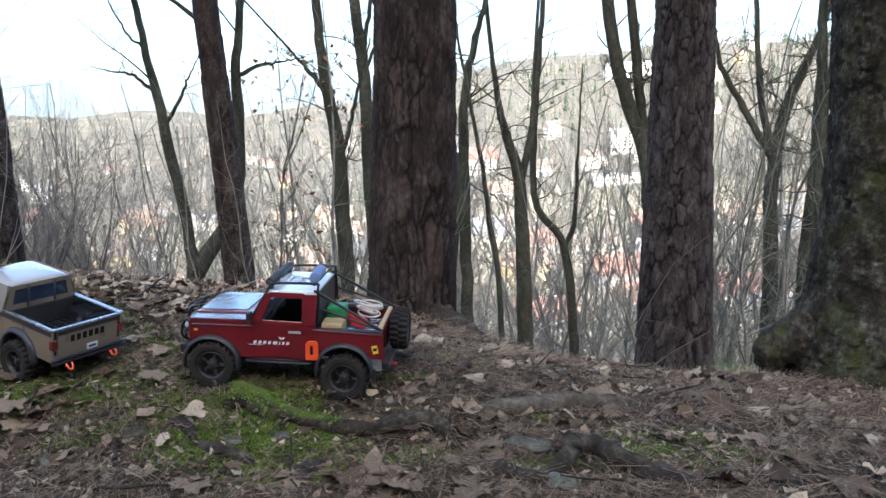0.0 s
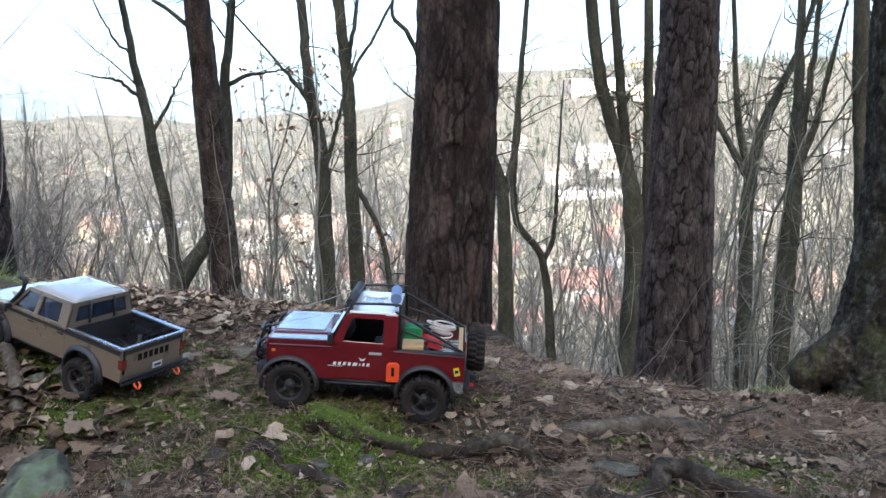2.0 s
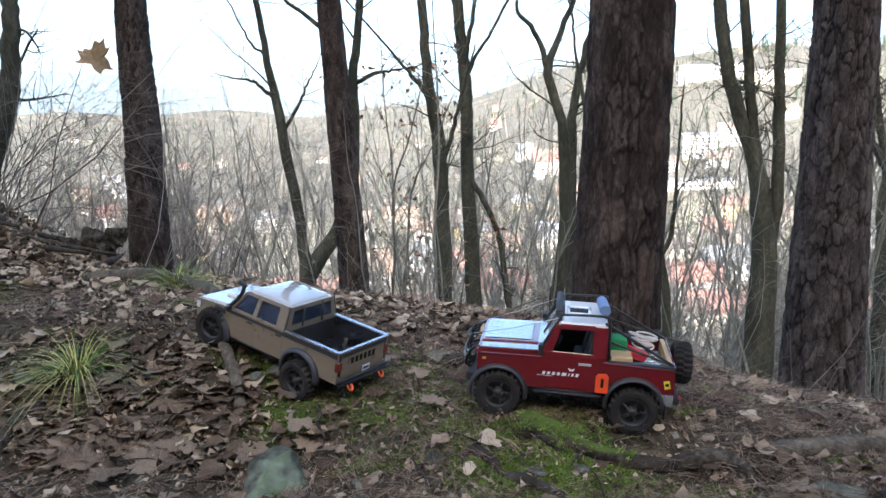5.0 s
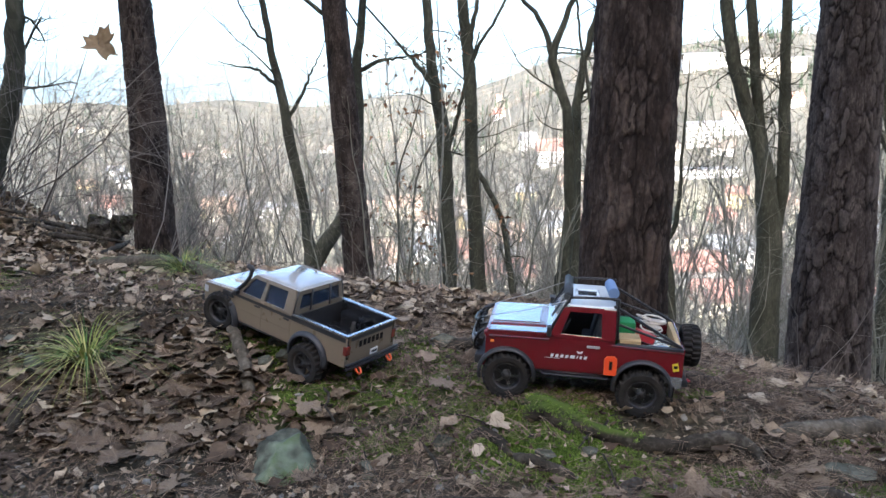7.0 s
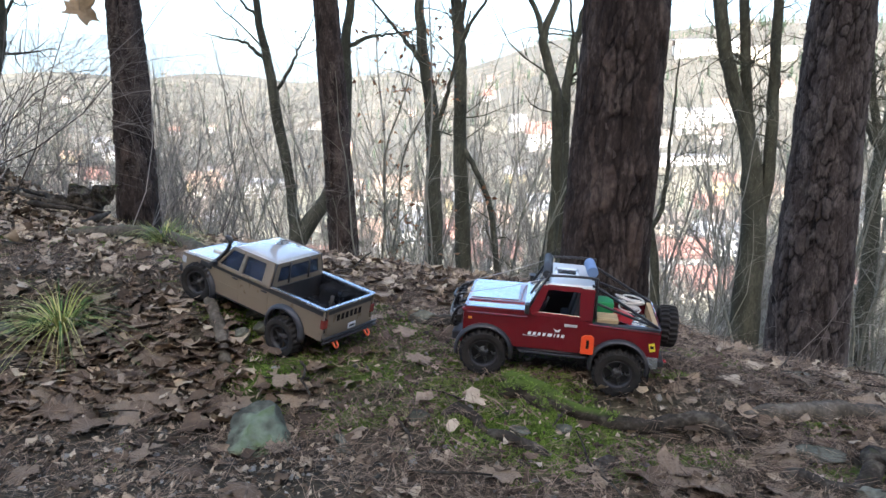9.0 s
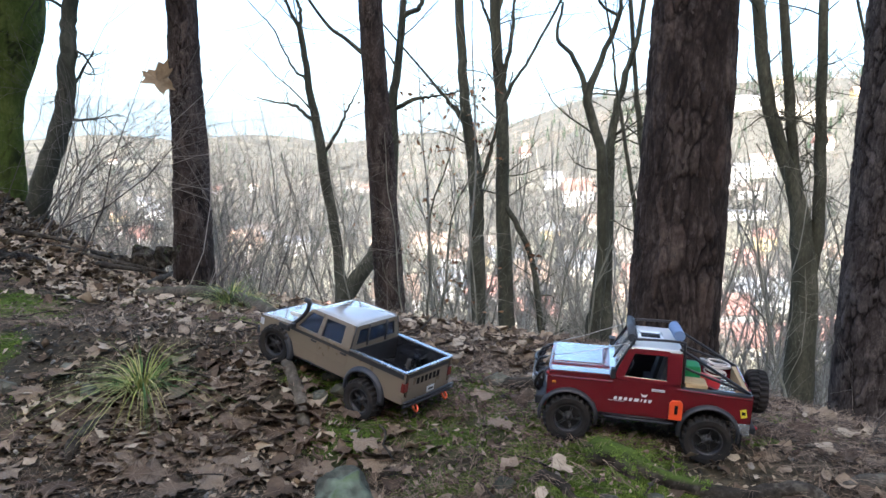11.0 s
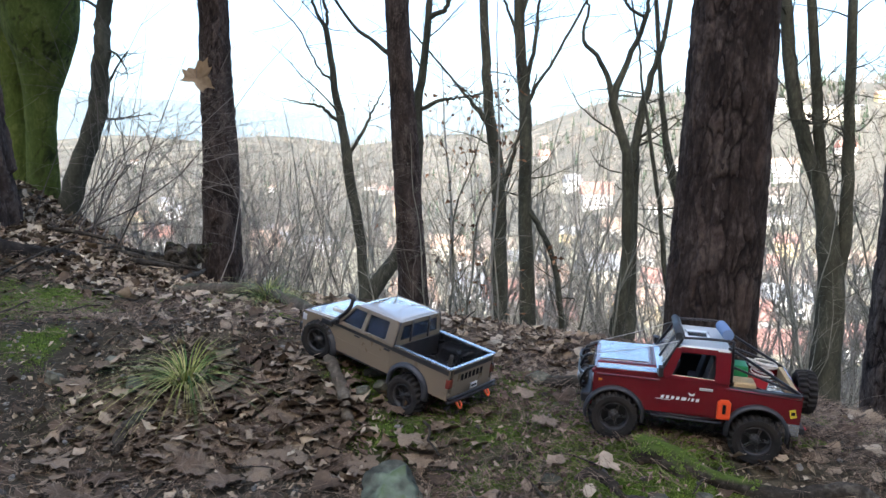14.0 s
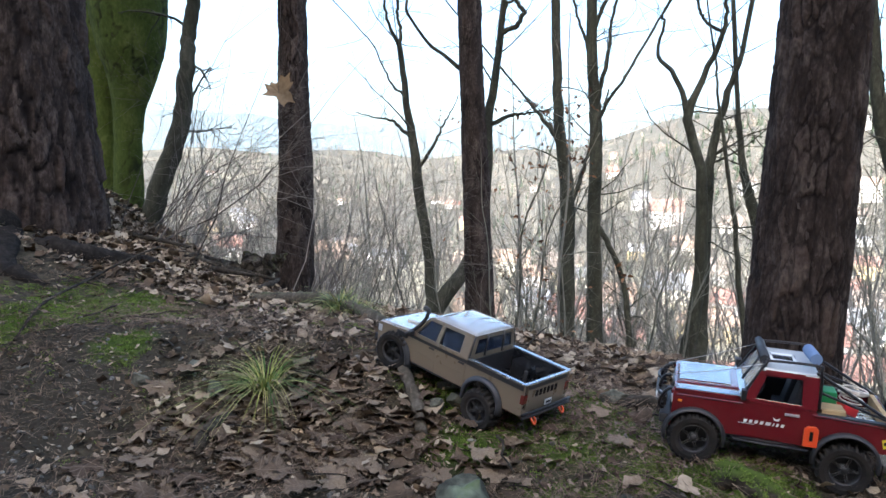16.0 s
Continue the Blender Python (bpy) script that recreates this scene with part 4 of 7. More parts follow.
    for s in (1, -1):
        part("wing_top", slab([(0.17, s * 0.06, 0.14), (0.17, s * H, 0.14), (0.052, s * H, 0.142), (0.052, s * 0.06, 0.144)][::s], 0.004, 0.0012), P_RED, t)
    for s in (1, -1):
        part("wing_shoulder", rod([(0.17, s * (H - 0.0075), 0.132), (0.16, s * (H - 0.007), 0.1362), (0.052, s * (H - 0.0065), 0.1382)], 0.0066, 14, 12), P_RED, t)
        part("limb_riser", rod([(0.186, s * 0.04, 0.15), (0.1, s * 0.06, 0.176), (0.02, s * 0.074, 0.206)], 0.0007, 5), P_CABLE, t, "thin steel cable")
    part("cowl", slab([(0.056, -0.085, 0.1475), (0.056, 0.085, 0.1475), (0.044, 0.085, 0.15), (0.044, -0.085, 0.15)], 0.007, 0.001), P_PLATE, t)
    part("grille", box(0.165, 0.1735, -0.048, 0.048, 0.09, 0.14, 0.001), P_BLACK, t)
    part("front_panel", box(0.163, 0.1715, -H + 0.004, H - 0.004, 0.082, 0.144, 0.0015), P_RED, t)
    part("roof", slab([(0.02, -0.078, 0.197), (0.02, 0.078, 0.197), (-0.073, 0.078, 0.197), (-0.073, -0.078, 0.197)], 0.006, 0.0025), P_SILVER, t, "pale silver roof")
    part("roof_hatch", box(-0.038, 0.0, -0.026, 0.018, 0.1965, 0.2012, 0.0008), P_HATCH, t, "smoked glass roof hatch")
    part("roof_hatch_frame", join(*[rod([(a, b, 0.2005), (c, d, 0.2005)], 0.0034, 6) for a, b, c, d in ((-0.04, -0.028, 0.002, -0.028), (-0.04, 0.02, 0.002, 0.02), (-0.04, -0.028, -0.04, 0.02), (0.002, -0.028, 0.002, 0.02))]), P_SILVER, t)
    for xx in (0.012, -0.068):
        part("roof_cage_tube", rod([(xx, -0.075, 0.2135), (xx, 0.075, 0.2135)], 0.0026), P_TUBE, t)
    part("roof_light_bar", join(rod([(0.02, -0.07, 0.214), (0.02, 0.07, 0.214)], 0.0075, 12), box(0.014, 0.022, -0.071, -0.06, 0.2, 0.216, 0.001), box(0.014, 0.022, 0.06, 0.071, 0.2, 0.216, 0.001)), P_GREY, t, "grey roof light bar")
    part("windscreen", slab([(0.05, -0.08, 0.147), (0.05, 0.08, 0.147), (0.022, 0.074, 0.195), (0.022, -0.074, 0.195)], 0.001), G_CLEAR, t).visible_shadow = False
    for y in (-0.003, 0.003):
        part("windscreen_frame", rod([(0.051, y, 0.147), (0.022, y, 0.196)], 0.0018, 6), P_BLACK, t)
    part("cab_rear_wall", slab([(-0.0725, 0.084, 0.07), (-0.0725, -0.084, 0.07), (-0.0725, -0.076, 0.196), (-0.0725, 0.076, 0.196)], 0.003, 0.0006), P_BLACK, t)
    part("cab_floor", box(-0.075, 0.055, -H + 0.006, H - 0.006, 0.07, 0.076, 0.001), P_BLACK, t)
    part("firewall", box(0.05, 0.056, -H + 0.006, H - 0.006, 0.076, 0.147, 0.001), P_BLACK, t)
    part("dashboard", box(0.03, 0.05, -0.08, 0.08, 0.125, 0.144, 0.004), P_GREY, t)
    for y in (0.042, -0.042):
        seat = part("seat", box(-0.06, -0.015, y - 0.026, y + 0.026, 0.08, 0.108, 0.006), P_GREY, t, "grey seat")
        part("backrest", slab([(-0.036, y - 0.025, 0.105), (-0.036, y + 0.025, 0.105), (-0.052, y + 0.02, 0.172), (-0.052, y - 0.02, 0.172)][::-1], 0.012, 0.004), P_GREY, seat)
    part("steering_wheel", lathe([(0.013, 0.0), (0.0145, 0.0018), (0.016, 0.0), (0.0145, -0.0018), (0.013, 0.0)], 24), P_BLACK, t).matrix_basis = pose(0.018, 0.042, 0.146, -25, 0, 90)
    # bed
    bed = part("bed_floor", box(-0.197, -0.075, -H + 0.006, H - 0.006, 0.098, 0.104, 0.001), P_PLATE, t, "silver ribbed bed floor")
    for k in range(9):
        part("bed_rib", box(-0.195, -0.077, -0.076 + k * 0.019 - 0.0035, -0.076 + k * 0.019 + 0.0035, 0.1035, 0.1062, 0.0008), P_PLATE, bed)
    part("tailgate", box(-0.2025, -0.1985, -H + 0.002, H - 0.002, 0.068, 0.132, 0.001), P_RED, t)
    part("bed_board", box(-0.1975, -0.189, -0.075, 0.075, 0.108, 0.1335, 0.0008), P_WOOD, t, "pale wooden board")
    part("rear_bumper", box(-0.214, -0.2, -0.085, 0.085, 0.056, 0.068, 0.002), P_BLACK, t)
    for y in (0.05, -0.05):
        part("tow_hook", rod([(-0.214, y - 0.004, 0.058), (-0.222, y - 0.004, 0.056), (-0.222, y + 0.004, 0.056), (-0.214, y + 0.004, 0.058)], 0.0018, 6, 14), P_REDCAN, t, "red tow hook")
    sp = wheel(t, -0.226, -0.01, 0.112, 0.042, 0.034, 1, 6, P_CHROME)
    sp.name = "spare_wheel"
    sp.matrix_basis = pose(-0.224, 0.0, 0.112, 0, 0, 90)
    # bull bar
    for s in (1, -1):
        part("bull_bar_tube", rod([(0.182, s * 0.03, 0.076), (0.2, s * 0.032, 0.1), (0.193, s * 0.032, 0.14), (0.178, s * 0.034, 0.15)], 0.003, 8, 20), P_TUBE, t)
        part("bull_bar_tube", rod([(0.182, s * 0.05, 0.08), (0.196, s * 0.07, 0.1), (0.186, s * 0.082, 0.13), (0.172, s * 0.084, 0.14)], 0.003, 8, 20), P_TUBE, t)
        part("fog_lamp", lathe([(0.0, 0.004), (0.008, 0.0025), (0.009, 0.0), (0.0075, -0.008), (0.0, -0.008)], 16), P_LAMP_CLEAR, t).matrix_basis = pose(0.2, s * 0.05, 0.112, 0, 0, -90)
    for zz, yy in ((0.1, 0.07), (0.138, 0.034), (0.12, 0.08)):
        part("bull_bar_tube", rod([(0.188, -yy, zz), (0.2, -yy * 0.6, zz), (0.2, yy * 0.6, zz), (0.188, yy, zz)], 0.003, 8, 20), P_TUBE, t)
    part("front_bumper", box(0.172, 0.193, -0.09, 0.09, 0.07, 0.088, 0.004), P_BLACK, t)
    part("winch", join(rod([(0.19, -0.03, 0.095), (0.19, 0.03, 0.095)], 0.008, 12), box(0.183, 0.197, -0.04, -0.028, 0.086, 0.104), box(0.183, 0.197, 0.028, 0.04, 0.086, 0.104)), P_CHASSIS, t)
    # stickers and fittings on the near and far sides
    for s in (1, -1):
        part("fuel_can", prism([(-0.056, 0.072), (-0.056, 0.104), (-0.061, 0.109), (-0.075, 0.11), (-0.08, 0.105), (-0.08, 0.072)][::1], s * (H + 0.0012), s * (H + 0.0075), 0.0012), P_ORANGE, t, "orange fuel can plate")
        part("can_mark", box(-0.071, -0.0655, s * (H + 0.008) - 0.0006, s * (H + 0.008) + 0.0006, 0.084, 0.101, 0), P_DARKMARK, t)
        part("sticker", slab([(-0.195, s * (H + 0.0006), 0.091), (-0.1845, s * (H + 0.0006), 0.088), (-0.181, s * (H + 0.0006), 0.1035), (-0.1915, s * (H + 0.0006), 0.1065)][::-s], 0.0006), P_YELLOW, t, "yellow square sticker")
        part("sticker_mark", box(-0.1915, -0.1845, s * (H + 0.0008) - 0.0004, s * (H + 0.0008) + 0.0004, 0.0945, 0.1005, 0), P_DARKMARK, t)
        word = part("lettering", slab([(0.056, s * (H + 0.002), 0.0968), (0.054, s * (H + 0.002), 0.0961), (0.026, s * (H + 0.002), 0.0961), (0.028, s * (H + 0.002), 0.0968)][::-s], 0.0005), P_WHITE, t, "white plain lettering bars")
        x = 0.046
        for k, (wd, up, dn) in enumerate(((0.0055, 0, 0), (0.0055, 0, 0), (0.0055, 0, 0), (0.0055, 0, 0), (0.0085, 0, 0), (0.002, 0, 0), (0.004, 0, 0), (0.0055, 0, 0))):
            part("letter_bar", slab([(x, s * (H + 0.0022), 0.0985 - dn), (x - wd, s * (H + 0.0022), 0.0985 - dn), (x - wd - 0.0018, s * (H + 0.0022), 0.1045 + up), (x - 0.0018, s * (H + 0.0022), 0.1045 + up)][::s], 0.0005), P_WHITE, word)
            x -= wd + 0.0038
        part("letter_bar", slab([(-0.006, s * (H + 0.0022), 0.109), (-0.013, s * (H + 0.0022), 0.109), (-0.016, s * (H + 0.0022), 0.115), (-0.0095, s * (H + 0.0022), 0.112), (-0.003, s * (H + 0.0022), 0.115)][::s], 0.0005), P_WHITE, word)
    # chassis and wheels
    part("chassis", join(box(-0.19, 0.175, -0.03, -0.02, 0.056, 0.072), box(-0.19, 0.175, 0.02, 0.03, 0.056, 0.072), box(-0.03, 0.05, -0.028, 0.028, 0.046, 0.066, 0.004), box(-0.125, 0.1, -0.045, 0.045, 0.066, 0.071, 0.001)), P_CHASSIS, t)
    for ax, z in ((0.129, FZ), (-0.129, RZ)):
        part("axle", join(rod([(ax, -0.09, z), (ax, 0.09, z)], 0.007, 10), rod([(ax - 0.014, 0.012, z), (ax + 0.014, 0.012, z)], 0.015, 12)), P_CHASSIS, t)
        for s in (1, -1):
            wheel(t, ax, s * 0.085, z, TYRE, 0.042, s, 5, P_RIM, 4 if ax > 0 else 0)
            part("shock_absorber", rod([(ax - 0.012, s * 0.05, z + 0.004), (ax - 0.02, s * 0.045, 0.115)], 0.005, 10), P_CHASSIS, t)
            part("link_arm", rod([(ax, s * 0.035, z - 0.004), (ax * 0.25, s * 0.025, 0.052)], 0.0035, 8), P_CHASSIS, t)
    part("mud_flap", box(-0.188, -0.186, 0.068, 0.1, 0.03, 0.06, 0.0005), P_RUBBER, t)
    return t


def beige_truck(m):
    t = thing("model_truck", "beige double-cab radio-controlled pickup model with an empty bed", "model truck", m)
    H, Z, R2 = 0.08, 0.038, 0.065
    FZ, RZ = Z + 0.023, Z - 0.01
    outline = side_outline(0.186, -0.228, 0.054, [(0.188, 0.085), (0.186, 0.112), (0.076, 0.12), (-0.077, 0.1185), (-0.228, 0.1185)], [(0.13, 0.05), (-0.13, 0.046)], 0.045)
    for s in (1, -1):
        part("side_panel", prism(outline, s * (H - 0.005), s * H, 0.0008), P_BEIGE, t)
        arch(t, 0.13, 0.05, s * (H - 0.002), s * (H + 0.009), 0.044, 0.0085, P_FLARE)
        arch(t, -0.13, 0.046, s * (H - 0.002), s * (H + 0.009), 0.044, 0.0085, P_FLARE)
        part("belt_stripe", box(-0.0775, 0.096, s * H - 0.0005, s * H + 0.001, 0.108, 0.1145, 0.0003), P_BLACK, t, "black waist stripe")
        part("belt_stripe", box(-0.226, -0.0785, s * H - 0.0005, s * H + 0.001, 0.1075, 0.117, 0.0003), P_BLACK, t, "black waist stripe")
        part("door_crease", box(-0.076, 0.083, s * H - 0.0008, s * H + 0.0011, 0.08, 0.0825, 0.0006), P_BEIGE, t)
        for x0, x1 in ((0.084, 0.0085), (0.0065, -0.0765)):
            low = 0.084 if x0 > 0.05 else x0
            door = part("door", prism([(x0, 0.118), (x1, 0.1175), (x1, 0.058), (low - 0.004, 0.058), (x0, 0.07)], s * (H - 0.001), s * (H + 0.0007), 0.0005), P_BEIGE, t)
            part("door_handle", box(x1 + 0.004, x1 + 0.019, s * H, s * H + 0.0035, 0.1035, 0.107, 0.0008), P_BLACK, door, "black door handle")
        R3 = R2 + 0.001
        for quad in ([(0.082, H, 0.119), (0.073, H, 0.119), (0.04, R3, 0.165), (0.046, R3, 0.165)], [(0.013, H, 0.119), (0.002, H, 0.119), (0.0, R3, 0.165), (0.009, R3, 0.165)],
                     [(-0.056, H, 0.119), (-0.08, H, 0.119), (-0.078, R3, 0.166), (-0.054, R3, 0.165)], [(0.046, R3 + 0.0025, 0.159), (-0.078, R3 + 0.0025, 0.16), (-0.077, R3, 0.168), (0.042, R3, 0.167)],
                     [(0.083, H, 0.116), (-0.079, H, 0.1155), (-0.079, H - 0.0015, 0.1225), (0.08, H - 0.0015, 0.1225)]):
            c = [(x, s * y, z) for x, y, z in quad]
            part("cab_pillar", slab(c if s < 0 else c[::-1], 0.005, 0.0008), P_BEIGE, t)
        for quad in ([(0.072, H - 0.002, 0.121), (0.012, H - 0.002, 0.121), (0.008, R3 - 0.001, 0.162), (0.04, R3 - 0.001, 0.162)], [(0.003, H - 0.002, 0.121), (-0.057, H - 0.002, 0.121), (-0.055, R3 - 0.001, 0.162), (0.001, R3 - 0.001, 0.162)]):
            c = [(x, s * y, z) for x, y, z in quad]
            part("side_window", slab(c if s < 0 else c[::-1], 0.001), G_DARK, t, "dark tinted window")
        for x0, x1, z0, z1 in ((0.07, 0.041, 0.12, 0.161), (-0.0, -0.001, 0.12, 0.161), (-0.0575, -0.0555, 0.12, 0.161), (0.0125, 0.0085, 0.12, 0.161)):
            part("window_seal", rod([(x0, s * (H + 0.0004), z0), (x1, s * (R3 + 0.0012), z1)], 0.0011, 6), P_BLACK, t)
        part("mirror", join(box(0.072, 0.079, s * (H + 0.004), s * (H + 0.017), 0.118, 0.128, 0.002), rod([(0.076, s * (H - 0.002), 0.119), (0.076, s * (H + 0.008), 0.121)], 0.0018, 6)), P_BLACK, t)
        part("bed_rail", box(-0.228, -0.082, s * (H - 0.007), s * (H + 0.0012), 0.1185, 0.1222, 0.0009), P_CHROME, t, "bright bed rail")
        part("bed_wall", box(-0.224, -0.084, s * (H - 0.0085) - 0.0015, s * (H - 0.0085) + 0.0015, 0.07, 0.12, 0.0008), P_LINER, t)
        part("wheel_box", box(-0.165, -0.105, s * (H - 0.028), s * (H - 0.01), 0.07, 0.1, 0.005), P_LINER, t)
        part("tail_lamp", box(-0.2305, -0.222, s * (H - 0.006) - 0.0065, s * (H - 0.006) + 0.0068, 0.08, 0.099, 0.0012), P_LAMP_RED, t, "red and amber tail lamp")
        part("head_lamp", box(0.182, 0.1895, s * 0.056 - 0.015, s * 0.056 + 0.015, 0.09, 0.106, 0.0015), P_LAMP_CLEAR, t)
        part("corner_lamp", box(0.176, 0.188, s * (H - 0.003) - 0.004, s * (H - 0.003) + 0.004, 0.09, 0.105, 0.001), P_LAMP_CLEAR, t)
        part("tow_shackle", rod([(-0.236, s * 0.05 - 0.005, 0.052), (-0.244, s * 0.05 - 0.0055, 0.044), (-0.246, s * 0.05, 0.039), (-0.244, s * 0.05 + 0.0055, 0.044), (-0.236, s * 0.05 + 0.005, 0.052)], 0.0022, 8, 18), P_HOOK, t, "orange-red tow shackle")
        part("sill_tube", rod([(0.082, s * (H - 0.003), 0.052), (-0.08, s * (H - 0.003), 0.052)], 0.003, 8), P_TUBE, t)
    # bonnet, roof, glass
    part("bonnet", slab([(0.188, -0.072, 0.1065), (0.188, 0.072, 0.1065), (0.078, 0.0765, 0.1185), (0.078, -0.0765, 0.1185)], 0.012, 0.004), P_ROOF, t, "glossy beige bonnet")
    part("bonnet_scoop", slab([(0.15, -0.03, 0.1185), (0.15, 0.03, 0.1185), (0.085, 0.034, 0.1265), (0.085, -0.034, 0.1265)], 0.006, 0.003), P_ROOF, t)
    for s in (1, -1):
        part("wing_top", slab([(0.187, s * 0.066, 0.1085), (0.187, s * H, 0.1075), (0.078, s * H, 0.117), (0.078, s * 0.066, 0.1205)][::s], 0.004, 0.0015), P_BEIGE, t)
    part("cowl", slab([(0.083, -0.072, 0.1215), (0.083, 0.072, 0.1215), (0.072, 0.072, 0.126), (0.072, -0.072, 0.126)], 0.006, 0.001), P_BLACK, t)
    roof, n = bmesh.new(), 26
    xs, ys = np.linspace(0.047, -0.0805, n), np.linspace(-R2 - 0.002, R2 + 0.002, n)
    grid = [[], []]
    for i, x in enumerate(xs):
        u = 2 * i / (n - 1) - 1
        for j, y in enumerate(ys):
            w = 2 * j / (n - 1) - 1
            z = 0.1635 + 0.007 * math.sqrt((1 - abs(w) ** 8) * (1 - abs(u) ** 10)) + 0.0035 * (1 - w * w) * (1 - u * u) + 0.001 * u
            shrink = 1 - 0.03 * u * u
            grid[0].append(roof.verts.new((x, y * shrink, z)))
            grid[1].append(roof.verts.new((x, y * shrink, 0.163 + 0.001 * u)))
    for i in range(n - 1):
        for j in range(n - 1):
            q = (i * n + j, i * n + j + 1, (i + 1) * n + j + 1, (i + 1) * n + j)
            roof.faces.new([grid[0][k] for k in q])
            roof.faces.new([grid[1][k] for k in q[::-1]])
    rim = [k for k in range(n)] + [k * n + n - 1 for k in range(1, n)] + [(n - 1) * n + k for k in range(n - 2, -1, -1)] + [k * n for k in range(n - 2, 0, -1)]
    for p, q in zip(rim, rim[1:] + rim[:1]):
        roof.faces.new((grid[0][p], grid[0][q], grid[1][q], grid[1][p]))
    bmesh.ops.recalc_face_normals(roof, faces=roof.faces)
    for f in roof.faces:
        f.smooth = True
    part("roof", roof, P_ROOF, t, "glossy beige roof")
    part("windscreen", slab([(0.074, -0.07, 0.124), (0.074, 0.07, 0.124), (0.045, 0.06, 0.164), (0.045, -0.06, 0.164)], 0.001), G_DARK, t)
    # rear wall of the cab with its window
    for quad in ([(-0.0795, 0.079, 0.072), (-0.0795, -0.079, 0.072), (-0.0795, -0.077, 0.127), (-0.0795, 0.077, 0.127)], [(-0.0795, 0.067, 0.158), (-0.0795, -0.067, 0.158), (-0.0795, -0.064, 0.167), (-0.0795, 0.064, 0.167)],
                 [(-0.0795, 0.077, 0.127), (-0.0795, 0.062, 0.127), (-0.0795, 0.056, 0.158), (-0.0795, 0.067, 0.158)], [(-0.0795, -0.062, 0.127), (-0.0795, -0.077, 0.127), (-0.0795, -0.067, 0.158), (-0.0795, -0.056, 0.158)]):
        part("cab_rear_wall", slab(quad, 0.004, 0.0006), P_BEIGE, t)
    part("rear_window", slab([(-0.0785, 0.064, 0.126), (-0.0785, -0.064, 0.126), (-0.0785, -0.056, 0.159), (-0.0785, 0.056, 0.159)], 0.001), G_DARK, t, "dark rear window")
    part("rear_window_seal", join(*[rod([a, b], 0.0013, 6) for a, b in (((-0.0802, 0.062, 0.127), (-0.0802, 0.056, 0.158)), ((-0.0802, -0.062, 0.127), (-0.0802, -0.056, 0.158)), ((-0.0802, 0.062, 0.127), (-0.0802, -0.062, 0.127)), ((-0.0802, 0.056, 0.158), (-0.0802, -0.056, 0.158)))]), P_BLACK, t)
    for y in (0.03, -0.03):
        part("window_bar", rod([(-0.083, y, 0.12), (-0.083, y * 0.92, 0.165)], 0.0023, 6), P_BLACK, t, "black window bar")
    for s in (1, -1):
        part("cab_edge", rod([(-0.0805, s * 0.0785, 0.118), (-0.0805, s * 0.0665, 0.167)], 0.0018, 6), P_BLACK, t)
    part("cab_floor", box(-0.076, 0.075, -0.072, 0.072, 0.056, 0.062, 0.001), P_BLACK, t)
    part("firewall", box(0.075, 0.079, -0.074, 0.074, 0.06, 0.12, 0.001), P_BLACK, t)
    for x in (0.025, -0.045):
        for y in (0.036, -0.036):
            part("seat", join(box(x - 0.018, x + 0.018, y - 0.022, y + 0.022, 0.064, 0.09, 0.004), box(x - 0.025, x - 0.012, y - 0.021, y + 0.021, 0.085, 0.142, 0.004)), P_GREY, t, "dark grey seat")
    # bed
    bed = part("bed_floor", box(-0.226, -0.082, -H + 0.008, H - 0.008, 0.068, 0.0725, 0.0008), P_LINER, t, "black ribbed bed liner")
    for k in range(10):
        part("bed_rib", box(-0.222, -0.086, -0.054 + k * 0.012 - 0.0028, -0.054 + k * 0.012 + 0.0028, 0.0722, 0.0745, 0.0007), P_LINER, bed)
    part("bed_front", box(-0.0865, -0.0835, -H + 0.008, H - 0.008, 0.07, 0.118, 0.0008), P_BLACK, t)
    gate = part("tailgate", box(-0.2295, -0.2245, -H + 0.012, H - 0.012, 0.064, 0.1185, 0.0012), P_BEIGE, t)
    part("tailgate_stripe", box(-0.2304, -0.229, -H + 0.013, H - 0.013, 0.1085, 0.1165, 0.0003), P_BLACK, gate)
    part("gate_liner", box(-0.2246, -0.2225, -H + 0.012, H - 0.012, 0.07, 0.117, 0.0004), P_BLACK, gate)
    part("gate_rail", box(-0.2305, -0.2235, -H, H, 0.1183, 0.122, 0.0009), P_CHROME, gate, "bright tailgate rail")
    for k in range(6):
        y = 0.036 - k * 0.0135
        part("letter_bar", box(-0.2301, -0.2292, y - 0.0044, y + 0.0044, 0.089, 0.1025, 0.0002), P_DARKMARK, gate)
    part("rear_skirt", box(-0.229, -0.222, -H + 0.002, H - 0.002, 0.055, 0.066, 0.001), P_BEIGE, t)
    plate = part("number_plate", box(-0.2338, -0.2322, -0.018, 0.006, 0.064, 0.0765, 0.0004), P_WHITE, t, "white number plate")
    part("plate_bar", box(-0.2343, -0.2337, -0.014, 0.002, 0.068, 0.0725, 0), P_GREY, plate)
    part("rear_bumper", join(rod([(-0.236, -0.084, 0.061), (-0.238, 0.0, 0.061), (-0.236, 0.084, 0.061)], 0.0032, 8, 12), rod([(-0.236, -0.084, 0.0535), (-0.238, 0.0, 0.0535), (-0.236, 0.084, 0.0535)], 0.0032, 8, 12), box(-0.238, -0.225, -0.07, 0.07, 0.05, 0.056, 0.001)), P_TUBE, t, "black tubular rear bumper")
    # nose and snorkel
    part("grille", box(0.184, 0.1895, -0.04, 0.04, 0.088, 0.107, 0.001), P_BLACK, t)
    part("nose_panel", box(0.179, 0.1875, -H + 0.004, H - 0.004, 0.072, 0.112, 0.002), P_BEIGE, t)
